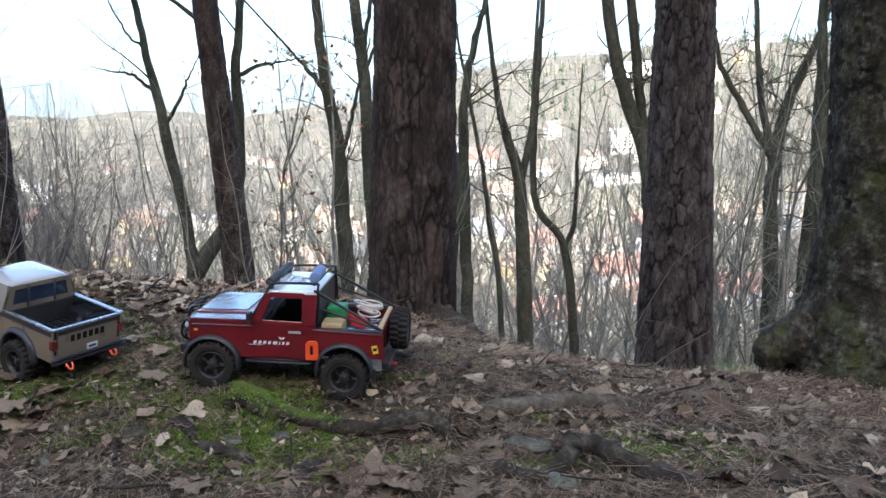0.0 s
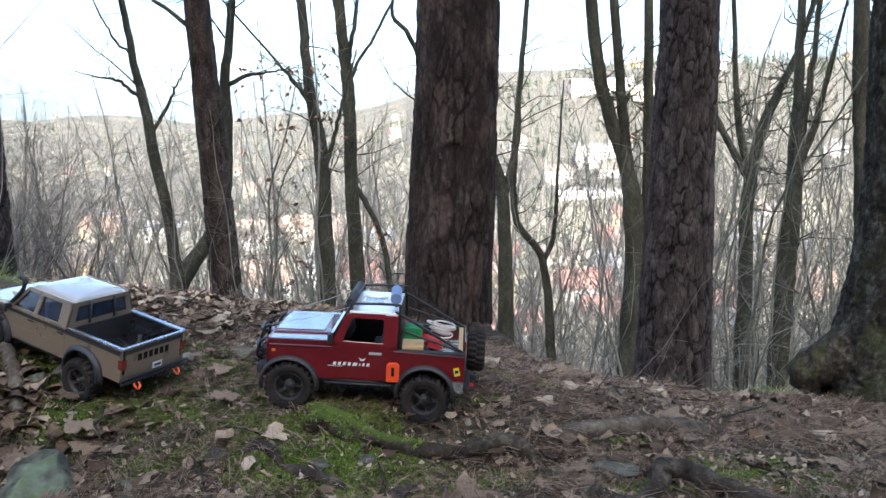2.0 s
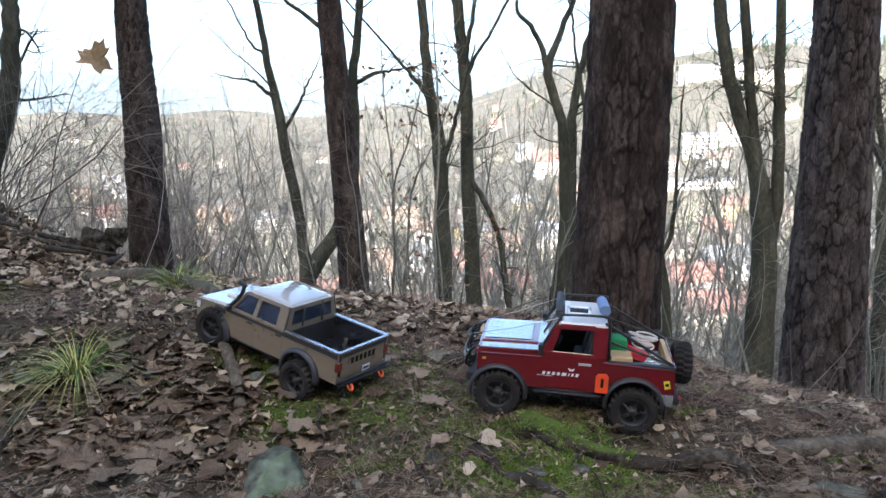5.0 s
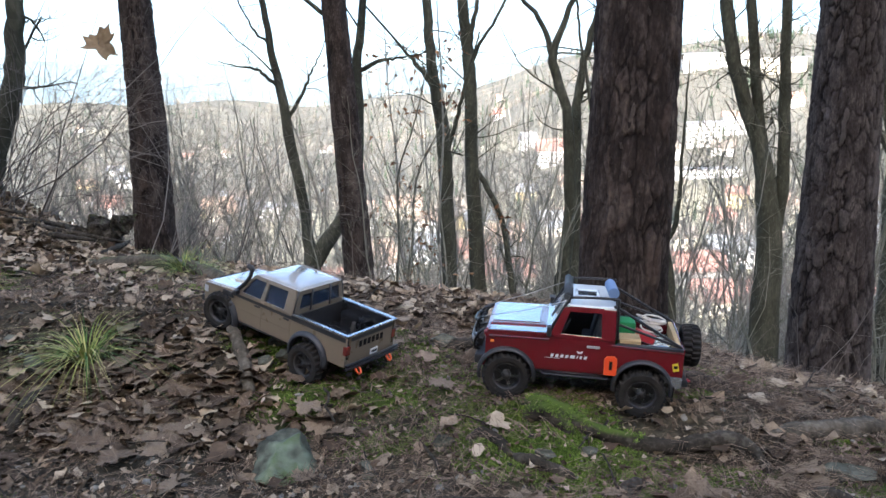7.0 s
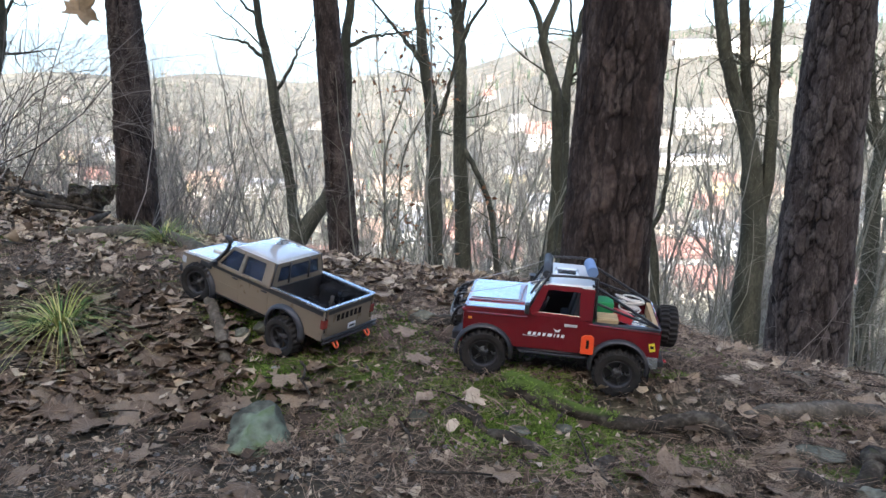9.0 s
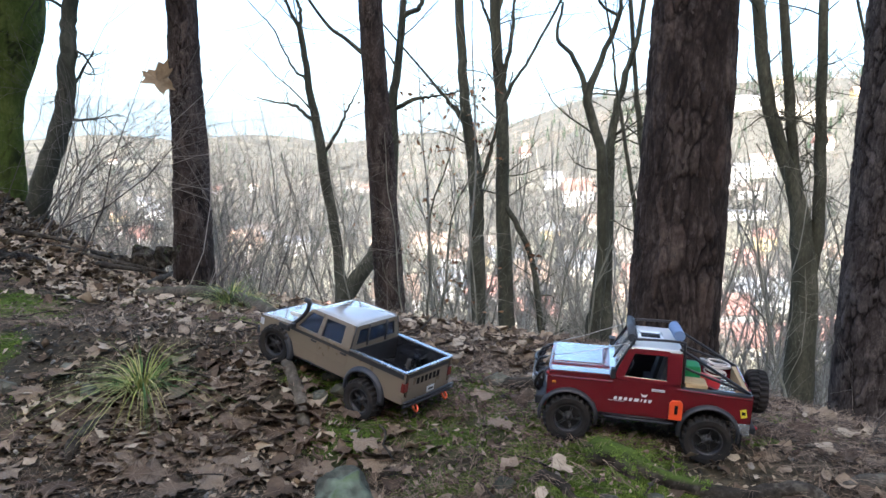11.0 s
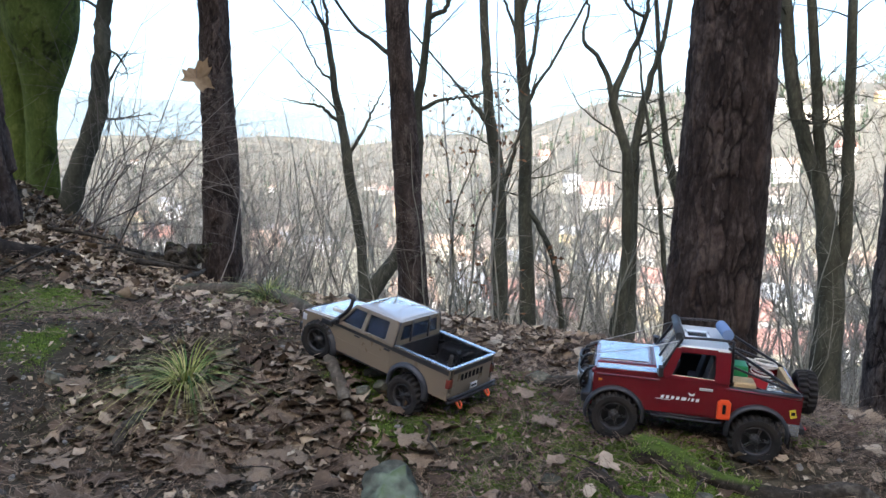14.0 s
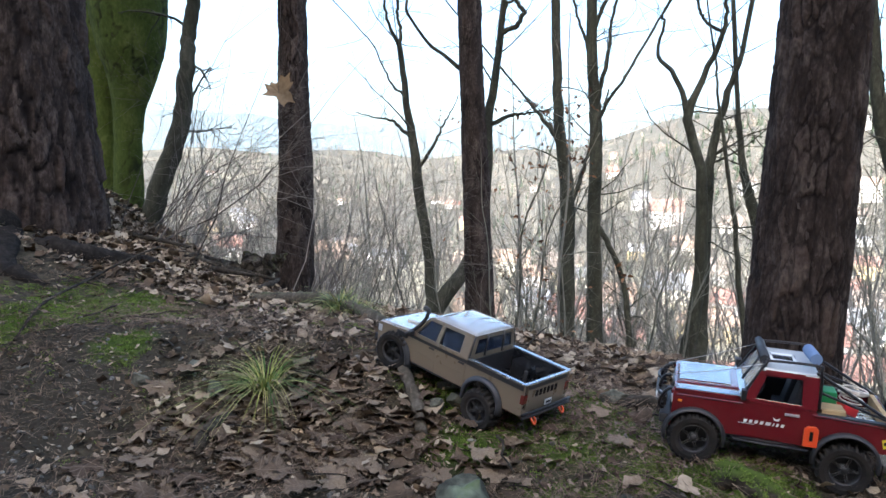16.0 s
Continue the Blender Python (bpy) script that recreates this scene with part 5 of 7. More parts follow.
    part("front_bumper", join(box(0.186, 0.2, -0.078, 0.078, 0.064, 0.078, 0.003), rod([(0.19, -0.07, 0.072), (0.204, -0.055, 0.1), (0.204, 0.055, 0.1), (0.19, 0.07, 0.072)], 0.0026, 8, 28)), P_BLACK, t, "black front bumper with a hoop")
    part("snorkel", join(rod([(0.105, H - 0.002, 0.108), (0.092, H + 0.001, 0.116), (0.07, H - 0.002, 0.138), (0.058, H - 0.008, 0.158), (0.055, H - 0.009, 0.172)], 0.0044, 10, 26), rod([(0.052, H - 0.009, 0.172), (0.056, H - 0.009, 0.18), (0.066, H - 0.009, 0.181)], 0.0055, 10, 10), box(0.094, 0.128, H - 0.001, H + 0.003, 0.101, 0.113, 0.002)), P_BLACK, t, "black raised air intake")
    part("chassis", join(box(-0.215, 0.18, -0.026, -0.018, 0.046, 0.058), box(-0.215, 0.18, 0.018, 0.026, 0.046, 0.058), box(-0.04, 0.04, -0.026, 0.026, 0.036, 0.054, 0.004)), P_CHASSIS, t)
    for ax, z in ((0.13, FZ), (-0.13, RZ)):
        part("axle", join(rod([(ax, -0.078, z), (ax, 0.078, z)], 0.006, 10), rod([(ax - 0.012, -0.01, z), (ax + 0.012, -0.01, z)], 0.013, 12)), P_CHASSIS, t)
        for s in (1, -1):
            wheel(t, ax, s * 0.074, z, Z + 0.0065, 0.04, s, 6, P_BLACK, 10 if ax > 0 else 0)
            part("leaf_spring", rod([(ax - 0.055, s * 0.032, 0.05), (ax, s * 0.032, z + 0.004), (ax + 0.055, s * 0.032, 0.05)], 0.003, 6, 12), P_CHASSIS, t)
            part("shock_absorber", rod([(ax - 0.01, s * 0.045, z + 0.004), (ax - 0.018, s * 0.04, 0.095)], 0.0045, 10), P_CHASSIS, t)
    return t


RED_POSE = pose(-0.302, 1.459, 0.0515, -4.2, -3.0, 176.2) @ Matrix.Scale(0.97, 4)
BEIGE_POSE = pose(-0.922, 1.586, 0.092, -1.8, -11.4, 152.6)
red_truck(RED_POSE)
beige_truck(BEIGE_POSE)


def load(name, bm, material, label, category, m):
    """A loose thing carried in the red truck."""
    me = bpy.data.meshes.new(name)
    bm.to_mesh(me)
    bm.free()
    me.materials.append(material)
    ob = new(name, me)
    ob.matrix_world = RED_POSE @ m
    return tagged(ob, label, category)


crate = load("wooden_crate", box(-0.02, 0.02, -0.019, 0.019, 0, 0.034, 0.0012), P_WOOD, "small pale wooden crate in the model truck's bed", "crate", pose(-0.102, 0.06, 0.1062, 0, 0, 2))
for z in (0.005, 0.029):
    for s in (1, -1):
        part("batten", box(-0.02, 0.02, s * 0.0205 - 0.0015, s * 0.0205 + 0.0015, z - 0.0035, z + 0.0035, 0.0004), P_WOOD, crate)
part("brace", slab([(-0.019, 0.0212, 0.009), (-0.014, 0.0212, 0.009), (0.019, 0.0212, 0.025), (0.014, 0.0212, 0.025)][::-1], 0.002, 0.0003), P_WOOD, crate)
load("storage_box", box(-0.019, 0.019, -0.022, 0.022, 0, 0.05, 0.003, 0.92), P_GREEN, "small green plastic box in the model truck's bed", "box", pose(-0.098, 0.006, 0.1062, 0, 0, 0))
load("jerry_can", join(box(-0.01, 0.01, -0.017, 0.017, 0, 0.036, 0.004), rod([(0, -0.008, 0.036), (0, -0.004, 0.041), (0, 0.008, 0.041), (0, 0.01, 0.036)], 0.002, 6, 10)), P_REDCAN, "small red jerry can lying in the model truck's bed", "jerry can", pose(-0.15, -0.01, 0.116, 0, 70, 30))
load("wrapped_bundle", box(-0.02, 0.02, -0.018, 0.018, 0, 0.014, 0.005, 0.86), P_BAG, "pale blue wrapped bundle in the model truck's bed", "bundle", pose(-0.165, 0.056, 0.1062, 0, 3, 8))
load("cloth_roll", rod([(0, -0.034, 0.01), (0.0, -0.01, 0.0102), (0, 0.034, 0.0095)], 0.0105, 14, 12), P_BLUE, "rolled blue cloth tied across the model truck's roof", "cloth roll", pose(-0.064, 0.03, 0.214, 0, 0, 4))
_rng = np.random.default_rng(5)
coil = []
for k in range(7):
    cx, cy, ra, rb, tip = _rng.normal(0, 0.004), _rng.normal(0, 0.004), _rng.uniform(0.018, 0.027), _rng.uniform(0.014, 0.021), _rng.uniform(-0.35, 0.35)
    ring = [(cx + ra * math.cos(w), cy + rb * math.sin(w), 0.004 + k * 0.0034 + math.sin(w + k) * tip * 0.02) for w in np.linspace(0, 6.2, 22)]
    coil.append(rod(ring, 0.0017, 6))
load("rope_coil", join(*coil), P_ROPE, "coil of pale rope on the model truck's load", "rope", pose(-0.152, -0.035, 0.125, 8, -6, 20))


# ---- woods on the slope ----
def quads_only(f):
    return [q for q in f if len(q) == 4]


def sapling_shape(rng, tall, radius, branches, subs=(4,), steps=3, sides=5):
    """Trunk and crown of a thin bare sapling at the origin."""
    n, p, d = 9, np.array([0.0, 0, -0.3]), np.array([rng.normal(0, 0.09), rng.normal(0, 0.09), 1.0])
    rows = []
    for k in range(n + 1):
        rows.append((*p, radius * (1 - 0.75 * k / n)))
        d = d + rng.normal(0, 0.11, 3) * (1, 1, 0)
        d /= np.linalg.norm(d)
        p = p + d * (tall + 0.3) / n
    line = spline(rows, 13)
    tv, tf = [], []
    tube(line, sides, tv, tf, 0, False)
    cv, cf = [], []
    for _ in range(branches):
        k = int(rng.uniform(0.12, 0.97) * 12)
        w = rng.uniform(0, 2 * math.pi)
        bough(rng, line[k, :3], (math.cos(w), math.sin(w), rng.uniform(0.4, 1.6)), tall * rng.uniform(0.1, 0.36), max(line[k, 3] * 0.42, 0.0025), steps, subs, cv, cf)
    return (np.array(tv), np.array(quads_only(tf))), (np.array(cv), np.array(quads_only(cf)))


rng = np.random.default_rng(21)
protos = [sapling_shape(rng, 6.0, rng.uniform(0.012, 0.036), 26, (5,)) for _ in range(8)]
firsts = []
spots = []
while len(spots) < 94:
    y = rng.uniform(5.2, 15) if len(spots) < 52 else rng.uniform(5.0, 9.0) if len(spots) < 60 else rng.uniform(8.5, 14)
    x = (rng.uniform(0.3, 0.64) if 52 <= len(spots) < 60 or len(spots) >= 82 else rng.uniform(-0.72, 0.66)) * y - 0.3
    if all((x - a) ** 2 + (y - b) ** 2 > 0.16 for a, b in spots):
        spots.append((x, y))
SAPLING_LABELS = ["thin bare sapling on the slope", "thin crooked bare sapling among the trees", "slender grey sapling with rising twigs"]
for k, (x, y) in enumerate(spots):
    g = float(land(x, y))
    k_size = (0.5 + y * math.tan(radians(rng.uniform(1.0, 7.5) if k < 82 else rng.uniform(9, 16))) - g) / 6.0
    m = pose(x, y, g, 0, 0, rng.uniform(0, 360)) @ Matrix.Scale(k_size, 4)
    if k < len(protos):
        (tv, tf), (cv, cf) = protos[k]
        t = thing("sapling", SAPLING_LABELS[k % 3], "sapling", m, "saplings on the slope")
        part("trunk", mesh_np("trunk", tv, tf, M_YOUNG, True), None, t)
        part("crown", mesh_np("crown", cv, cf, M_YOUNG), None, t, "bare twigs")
        firsts.append(t)
    else:
        copy_thing(firsts[k % len(firsts)], m @ Matrix.Diagonal((*firsts[k % len(firsts)].scale, 1)).inverted())
thin = [sapling_shape(rng, 6.0, rng.uniform(0.014, 0.034), 22, (4,), 2, 3) for _ in range(8)]
whole = [(np.vstack([a[0], b[0]]), np.vstack([a[1], b[1] + len(a[0])])) for a, b in thin]
ys = np.concatenate([rng.uniform(11, 48, 220), rng.uniform(9, 22, 140), rng.uniform(16, 42, 90), rng.uniform(12, 26, 130)])
xs = np.concatenate([rng.uniform(-0.75, 0.75, 450), rng.uniform(-0.75, 0.35, 130)]) * ys
top = np.concatenate([rng.uniform(-3.5, 4.5, 360), rng.uniform(1.5, 6.5, 90), rng.uniform(-1.0, 5.0, 130)])
pl = np.stack([xs, ys, land(xs, ys)], -1)
v, f = scatter(rng, whole, pl, (0.5 + ys * np.tan(np.radians(top)) - pl[:, 2]) / 6.0, upright=True)
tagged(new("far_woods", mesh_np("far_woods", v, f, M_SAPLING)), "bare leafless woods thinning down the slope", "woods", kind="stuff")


def shrub_shape(rng, stems, reach, lean=0.6):
    v, f = [], []
    for _ in range(stems):
        w = rng.uniform(0, 2 * math.pi)
        bough(rng, (rng.normal(0, 0.07), rng.normal(0, 0.07), -0.05), (math.cos(w) * lean, math.sin(w) * lean, 1.0), reach * rng.uniform(0.6, 1.2), 0.0045, 3, (5, 3), v, f)
    return np.array(v), np.array(quads_only(f))


brush = [shrub_shape(rng, 7, 1.1, 0.45) for _ in range(6)]
places = []
for _ in range(165):
    y = rng.uniform(4.7, 13)
    x = rng.uniform(-0.95, -0.38) * y - 0.5
    places.append((x, y, float(land(x, y))))
for _ in range(36):
    y = rng.uniform(4.6, 15)
    x = rng.uniform(-0.45, 0.62) * y
    places.append((x, y, float(land(x, y))))
sz = np.concatenate([rng.uniform(0.5, 1.25, 165), rng.uniform(0.35, 0.8, 36)])
v, f = scatter(rng, brush, np.array(places), sz, upright=True)
tagged(new("brush_thicket", mesh_np("brush_thicket", v, f, M_BRUSH)), "tangled leafless brush on the slope", "brush", kind="stuff")

# shrubs with long arching rods beside the thick pine, and wispy ones at the crest
def shrub(label, x, y, aim, n, reach, radius, seed, depth=2):
    r2 = np.random.default_rng(seed)
    t = thing("shrub", label, "shrub", pose(x, y, float(land(x, y))), "leafless shrubs")
    for _ in range(n):
        v, f = [], []
        twigs(r2, (r2.normal(0, 0.12), r2.normal(0, 0.1), -0.04), (aim[0] + r2.normal(0, 0.5), aim[1] + r2.normal(0, 0.4), r2.uniform(0.7, 1.6)), reach * r2.uniform(0.65, 1.25), radius * r2.uniform(0.6, 1.3), depth, v, f, 4, 0.62, 0.75, 0.2)
        part("stem", mesh_np("stem", v, quads_only(f), M_BRUSH, True), None, t)


for x, y, aim, n, seed in ((-3.1, 3.5, (0.8, 0.1), 11, 3), (-2.75, 3.25, (0.35, 0.2), 10, 4), (-3.4, 4.4, (0.6, -0.1), 11, 5), (-2.3, 3.7, (0.2, 0.3), 8, 8), (-2.5, 4.9, (0.3, 0.0), 10, 9)):
    shrub("leafless shrub with long arching rods", x, y, aim, n + 1, 1.25, 0.0034, seed)
shrub("wispy low leafless shrub at the crest", 0.5, 2.5, (-0.2, 0), 4, 0.4, 0.0018, 7, 1)
shrub("single thin twig arching over the crest", 0.42, 2.15, (0.9, 0), 2, 0.8, 0.0018, 17, 0)

# a sapling that keeps its withered leaves
M_WITHERED = mat("withered_leaves", [(0.3, (0.09, 0.045, 0.025)), (0.55, (0.2, 0.1, 0.05)), (0.7, (0.32, 0.18, 0.1))], 8, 0.85, 0, 0.002, 40, island=0.5)
for x, y, seed in ((-1.75, 9.0, 1), (-1.35, 8.6, 2)):
    r2 = np.random.default_rng(seed + 40)
    (tv, tf), (cv, cf) = sapling_shape(r2, 4.2, 0.022, 20, (5,))
    t = thing("sapling", "young sapling with withered brown leaves still on", "sapling", pose(x, y, float(land(x, y))))
    part("trunk", mesh_np("trunk", tv, tf, M_SAPLING, True), None, t)
    part("crown", mesh_np("crown", cv, cf, M_SAPLING), None, t, "bare twigs")
    tips = cv[r2.integers(0, len(cv), 260)]
    tips = tips[(tips[:, 2] > 0.7) & (tips[:, 2] < 3.4)] + r2.normal(0, 0.03, 3)
    lv, lf = scatter(r2, [(np.array([(0, 0, 0), (0.35, 0.25, 0.05), (1, 0, -0.1), (0.35, -0.25, 0.08)]), np.array([(0, 1, 2, 3)]))], tips, r2.uniform(0.05, 0.09, len(tips)), 0.9)
    part("leaves", mesh_np("leaves", lv, lf, M_WITHERED), None, t, "withered brown leaves")

# ---- the valley town ----
P_WALLS = [paint("cream_plaster", (0.72, 0.66, 0.54), 0.9), paint("white_plaster", (0.8, 0.79, 0.76), 0.9), paint("yellow_plaster", (0.75, 0.6, 0.33), 0.9), paint("grey_plaster", (0.5, 0.49, 0.47), 0.9)]
# roof colours are paled and desaturated to carry the haze over the town
P_ROOFS = [mat(n, [(0.3, tuple(np.array(c) * 0.75)), (0.65, c)], 0.5, 0.85, 0, 0.02, 4) for n, c in (("red_tiles", (0.44, 0.24, 0.2)), ("orange_tiles", (0.5, 0.36, 0.28)), ("brown_tiles", (0.31, 0.26, 0.225)), ("grey_roof", (0.35, 0.36, 0.38)))]
P_PANE = paint("dark_window", (0.05, 0.06, 0.08), 0.2)
unit_box = mesh_np("wall", [(a, b, c) for c in (-0.6, 1) for b in (-0.5, 0.5) for a in (-0.5, 0.5)], [(0, 2, 3, 1), (4, 5, 7, 6), (0, 1, 5, 4), (1, 3, 7, 5), (3, 2, 6, 7), (2, 0, 4, 6)])
roof_v = [(-0.56, -0.58, -0.06), (0.56, -0.58, -0.06), (0.56, 0.58, -0.06), (-0.56, 0.58, -0.06), (-0.56, 0, 1), (0.56, 0, 1), (-0.56, -0.6, -0.12), (0.56, -0.6, -0.12), (0.56, 0.6, -0.12), (-0.56, 0.6, -0.12)]
roof_f = [(0, 1, 5, 4), (2, 3, 4, 5), (6, 9, 8, 7), (0, 6, 7, 1), (1, 7, 8, 2), (2, 8, 9, 3), (3, 9, 6, 0), (0, 4, 3, 0), (1, 2, 5, 1)]
HOUSE_MESH = {}


def shared(kind, material):
    key = (kind, material.name)
    if key not in HOUSE_MESH:
        if kind == "roof":
            me = bpy.data.meshes.new("roof")
            me.from_pydata(roof_v, [], [tuple(dict.fromkeys(q)) for q in roof_f])
        else:
            me = unit_box.copy()
        me.materials.append(material)
        HOUSE_MESH[key] = me
    return HOUSE_MESH[key]


def house(x, y, w, d, h, wall, roof, turn, pitch=0.45):
    look_wall, look_roof = P_WALLS[wall], P_ROOFS[roof]
    words = (("cream", "white", "yellow", "grey")[wall], ("red", "orange", "brown", "grey")[roof])
    t = thing("house", "%s plastered house with a %s pitched roof" % words, "house", pose(x, y, float(land(x, y)), 0, 0, turn), "houses of the valley town")
    a = part("wall", shared("wall", look_wall), None, t)
    a.matrix_basis = Matrix.Diagonal((w, d, h, 1))
    b = part("roof", shared("roof", look_roof), None, t)
    b.matrix_basis = Matrix.LocRotScale((0, 0, h), None, (w, d, d * pitch))
    floors = max(1, int(h // 2.8))
    for k in range(floors):
        for i in range(max(2, int(w // 3.5))):
            p = part("window", shared("wall", P_PANE), None, t)
            n = max(2, int(w // 3.5))
            p.matrix_basis = Matrix.LocRotScale((w * ((i + 0.5) / n - 0.5), -d / 2 - 0.02, 1.3 + k * 2.8), None, (1.2, 0.12, 0.9))
    c = part("chimney", shared("wall", look_wall), None, t)
    c.matrix_basis = Matrix.LocRotScale((w * 0.2, d * 0.1, h + d * pitch * 0.7), None, (0.7, 0.7, d * pitch * 0.45))


house(24, 600, 22, 15, 11, 1, 0, 6, 0.55)
house(134, 585, 24, 13, 15, 1, 3, -8, 0.15)
house(160, 600, 18, 13, 12, 1, 1, -8, 0.3)
house(120, 520, 46, 12, 5, 1, 3, -5, 0.1)
house(-64, 415, 18, 12, 8, 0, 1, 12)
house(-134, 410, 20, 13, 8, 1, 3, 4, 0.2)
house(-176, 430, 17, 12, 7, 2, 1, -14)
house(52, 196, 17, 10, 4, 0, 0, 3)
house(-28, 186, 15, 10, 4, 1, 0, -6)
house(22, 180, 14, 9, 4, 1, 0, 8)
house(-4, 215, 13, 10, 6, 0, 0, 20)
house(186, 770, 60, 14, 12, 1, 3, -14, 0.08)
house(225, 720, 48, 14, 11, 0, 3, -10, 0.1)
house(80, 205, 18, 11, 4, 1, 0, -10)
_spots = [(24, 600), (134, 585), (120, 520), (-64, 415), (-134, 410), (-176, 430), (52, 196), (-28, 186), (-4, 215), (22, 180), (80, 205)]
rng = np.random.default_rng(33)
while len(_spots) < 96:
    y = rng.uniform(700, 1700) if len(_spots) >= 80 else rng.uniform(230, 900) if rng.random() < 0.35 else rng.uniform(122, 470)
    x = rng.uniform(-0.62, 0.62) * y
    if min((x - a) ** 2 + (y - b) ** 2 for a, b in _spots) > 20 ** 2:
        _spots.append((x, y))
        house(x, y, rng.uniform(10, 19), rng.uniform(8, 12), rng.uniform(4.5, 9), int(rng.choice([0, 1, 1, 2, 3])), int(rng.choice([0, 1, 1, 2, 2, 3, 3])), rng.uniform(-35, 35), rng.uniform(0.35, 0.6))

# roads and yards are part of the one sheet of land; the trees of the valley
# grey-brown crowns, lightened in the colour to stand in for valley haze
M_FARTREE = mat("hazy_bare_crowns", [(0.3, (0.14, 0.125, 0.105)), (0.55, (0.26, 0.238, 0.205)), (0.7, (0.38, 0.352, 0.305))], 0.1, 0.95, 0, 0.002, 1, island=0.4)
M_CONIFER = mat("conifer_needles", [(0.3, (0.05, 0.075, 0.05)), (0.55, (0.1, 0.135, 0.09)), (0.7, (0.15, 0.185, 0.125))], 0.2, 0.9, 0, 0.002, 1, island=0.3)


def crown_shape(rng, many=70):
    v, f = [], []
    for k in range(many):
        d = rng.normal(0, 1, 3)
        d /= np.linalg.norm(d)
        p = d * rng.uniform(0.35, 1.0) * (2.6, 2.6, 3.6) + (0, 0, 6.2)
        a, b = rng.normal(0, 1, 3), rng.normal(0, 1, 3)
        a, b = a / np.linalg.norm(a) * rng.uniform(0.4, 1.1), b / np.linalg.norm(b) * 0.2 * (70 / many) ** 0.5
        s = len(v)
        v += [p - a - b, p + a - b * 0.3, p + a + b * 0.3, p - a + b]
        f.append((s, s + 1, s + 2, s + 3))
    for k in range(9):
        d = np.array([rng.normal(0, 0.5), rng.normal(0, 0.5), 1.0])
        q = len(v)
        a, b = np.array([0, 0, 2.0 + k * 0.3]), np.array([0, 0, 2.0 + k * 0.3]) + d * 3.6
        v += [a + (0.1, 0, 0), a - (0.1, 0, 0), b - (0.03, 0, 0), b + (0.03, 0, 0)]
        f.append((q, q + 1, q + 2, q + 3))
    q = len(v)
    v += [np.array(p) for p in ((-0.2, 0, -1), (0.2, 0, -1), (0.1, 0, 5), (-0.1, 0, 5), (0, -0.2, -1), (0, 0.2, -1), (0, 0.1, 5), (0, -0.1, 5))]
    f += [(q, q + 1, q + 2, q + 3), (q + 4, q + 5, q + 6, q + 7)]
    return np.array(v), np.array(f)


def conifer_shape(rng):
    v, f = [], []
    for k in range(64):
        h = rng.uniform(0.08, 1)
        r = (1 - h) * 2.4 + 0.1
        w = rng.uniform(0, 2 * math.pi)
        o = np.array([math.cos(w), math.sin(w), 0])
        s = np.array([-o[1], o[0], 0]) * (0.3 + r * 0.22)
        top = np.array([0, 0, h * 11 + 0.6])
        tip = np.array([0, 0, h * 11 - 0.5]) + o * r * rng.uniform(0.75, 1.15)
        q = len(v)
        v += [top, (top + tip) / 2 - s, tip, (top + tip) / 2 + s]
        f.append((q, q + 1, q + 2, q + 3))
    return np.array(v), np.array(f)


crowns, far_crowns, firs = [crown_shape(rng) for _ in range(6)], [crown_shape(rng, 24) for _ in range(6)], [conifer_shape(rng) for _ in range(3)]
ys = np.concatenate([rng.uniform(60, 110, 160), rng.uniform(115, 480, 800), rng.uniform(450, 1100, 2400), rng.uniform(1100, 2700, 1700)])
xs = rng.uniform(-0.66, 0.66, len(ys)) * ys
keep = np.array([min((a - p) ** 2 + (b - q) ** 2 for p, q in _spots) > 130 for a, b in zip(xs, ys)])
xs, ys = xs[keep], ys[keep]
near_by = ys < 480
v, f = scatter(rng, crowns, np.stack([xs, ys, land(xs, ys)], -1)[near_by], rng.uniform(0.6, 1.25, near_by.sum()), upright=True)
xs, ys = xs[~near_by], ys[~near_by]
v2, f2 = scatter(rng, far_crowns, np.stack([xs, ys, land(xs, ys)], -1), rng.uniform(0.6, 1.25, len(xs)) * (1 + 0.9 * (ys > 1100)), upright=True)
v, f = np.vstack([v, v2]), np.vstack([f, f2 + len(v)])
tagged(new("valley_trees", mesh_np("valley_trees", v, f, M_FARTREE)), "bare grey-brown trees of the valley", "trees", kind="stuff")
ys = np.concatenate([rng.uniform(330, 1050, 170), rng.uniform(600, 1100, 330), rng.uniform(800, 2500, 220)])
xs = np.concatenate([rng.uniform(-0.3, 0.66, 170), rng.uniform(0.08, 0.7, 330), rng.uniform(-0.66, 0.3, 220) + 0.05 * np.sin(ys[500:] * 0.02)]) * ys
v, f = scatter(rng, firs, np.stack([xs, ys, land(xs, ys)], -1), rng.uniform(0.7, 1.5, 720) * (1 + 0.6 * (ys > 1100)), upright=True)
tagged(new("valley_conifers", mesh_np("valley_conifers", v, f, M_CONIFER)), "dark green conifers on the far hillside", "trees", kind="stuff")

# the far ridge, a plain backdrop; its blue haze is put into the base colour
m = bpy.data.materials.new("far_ridge_haze_blue")
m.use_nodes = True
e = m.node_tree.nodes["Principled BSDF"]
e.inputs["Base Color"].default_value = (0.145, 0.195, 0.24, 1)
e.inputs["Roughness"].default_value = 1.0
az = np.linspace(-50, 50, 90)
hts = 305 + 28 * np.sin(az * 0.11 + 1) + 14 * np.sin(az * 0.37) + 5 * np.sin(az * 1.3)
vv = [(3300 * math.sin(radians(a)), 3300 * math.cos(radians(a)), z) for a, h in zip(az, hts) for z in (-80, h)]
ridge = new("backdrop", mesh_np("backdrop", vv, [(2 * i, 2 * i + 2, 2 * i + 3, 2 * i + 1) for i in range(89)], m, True))
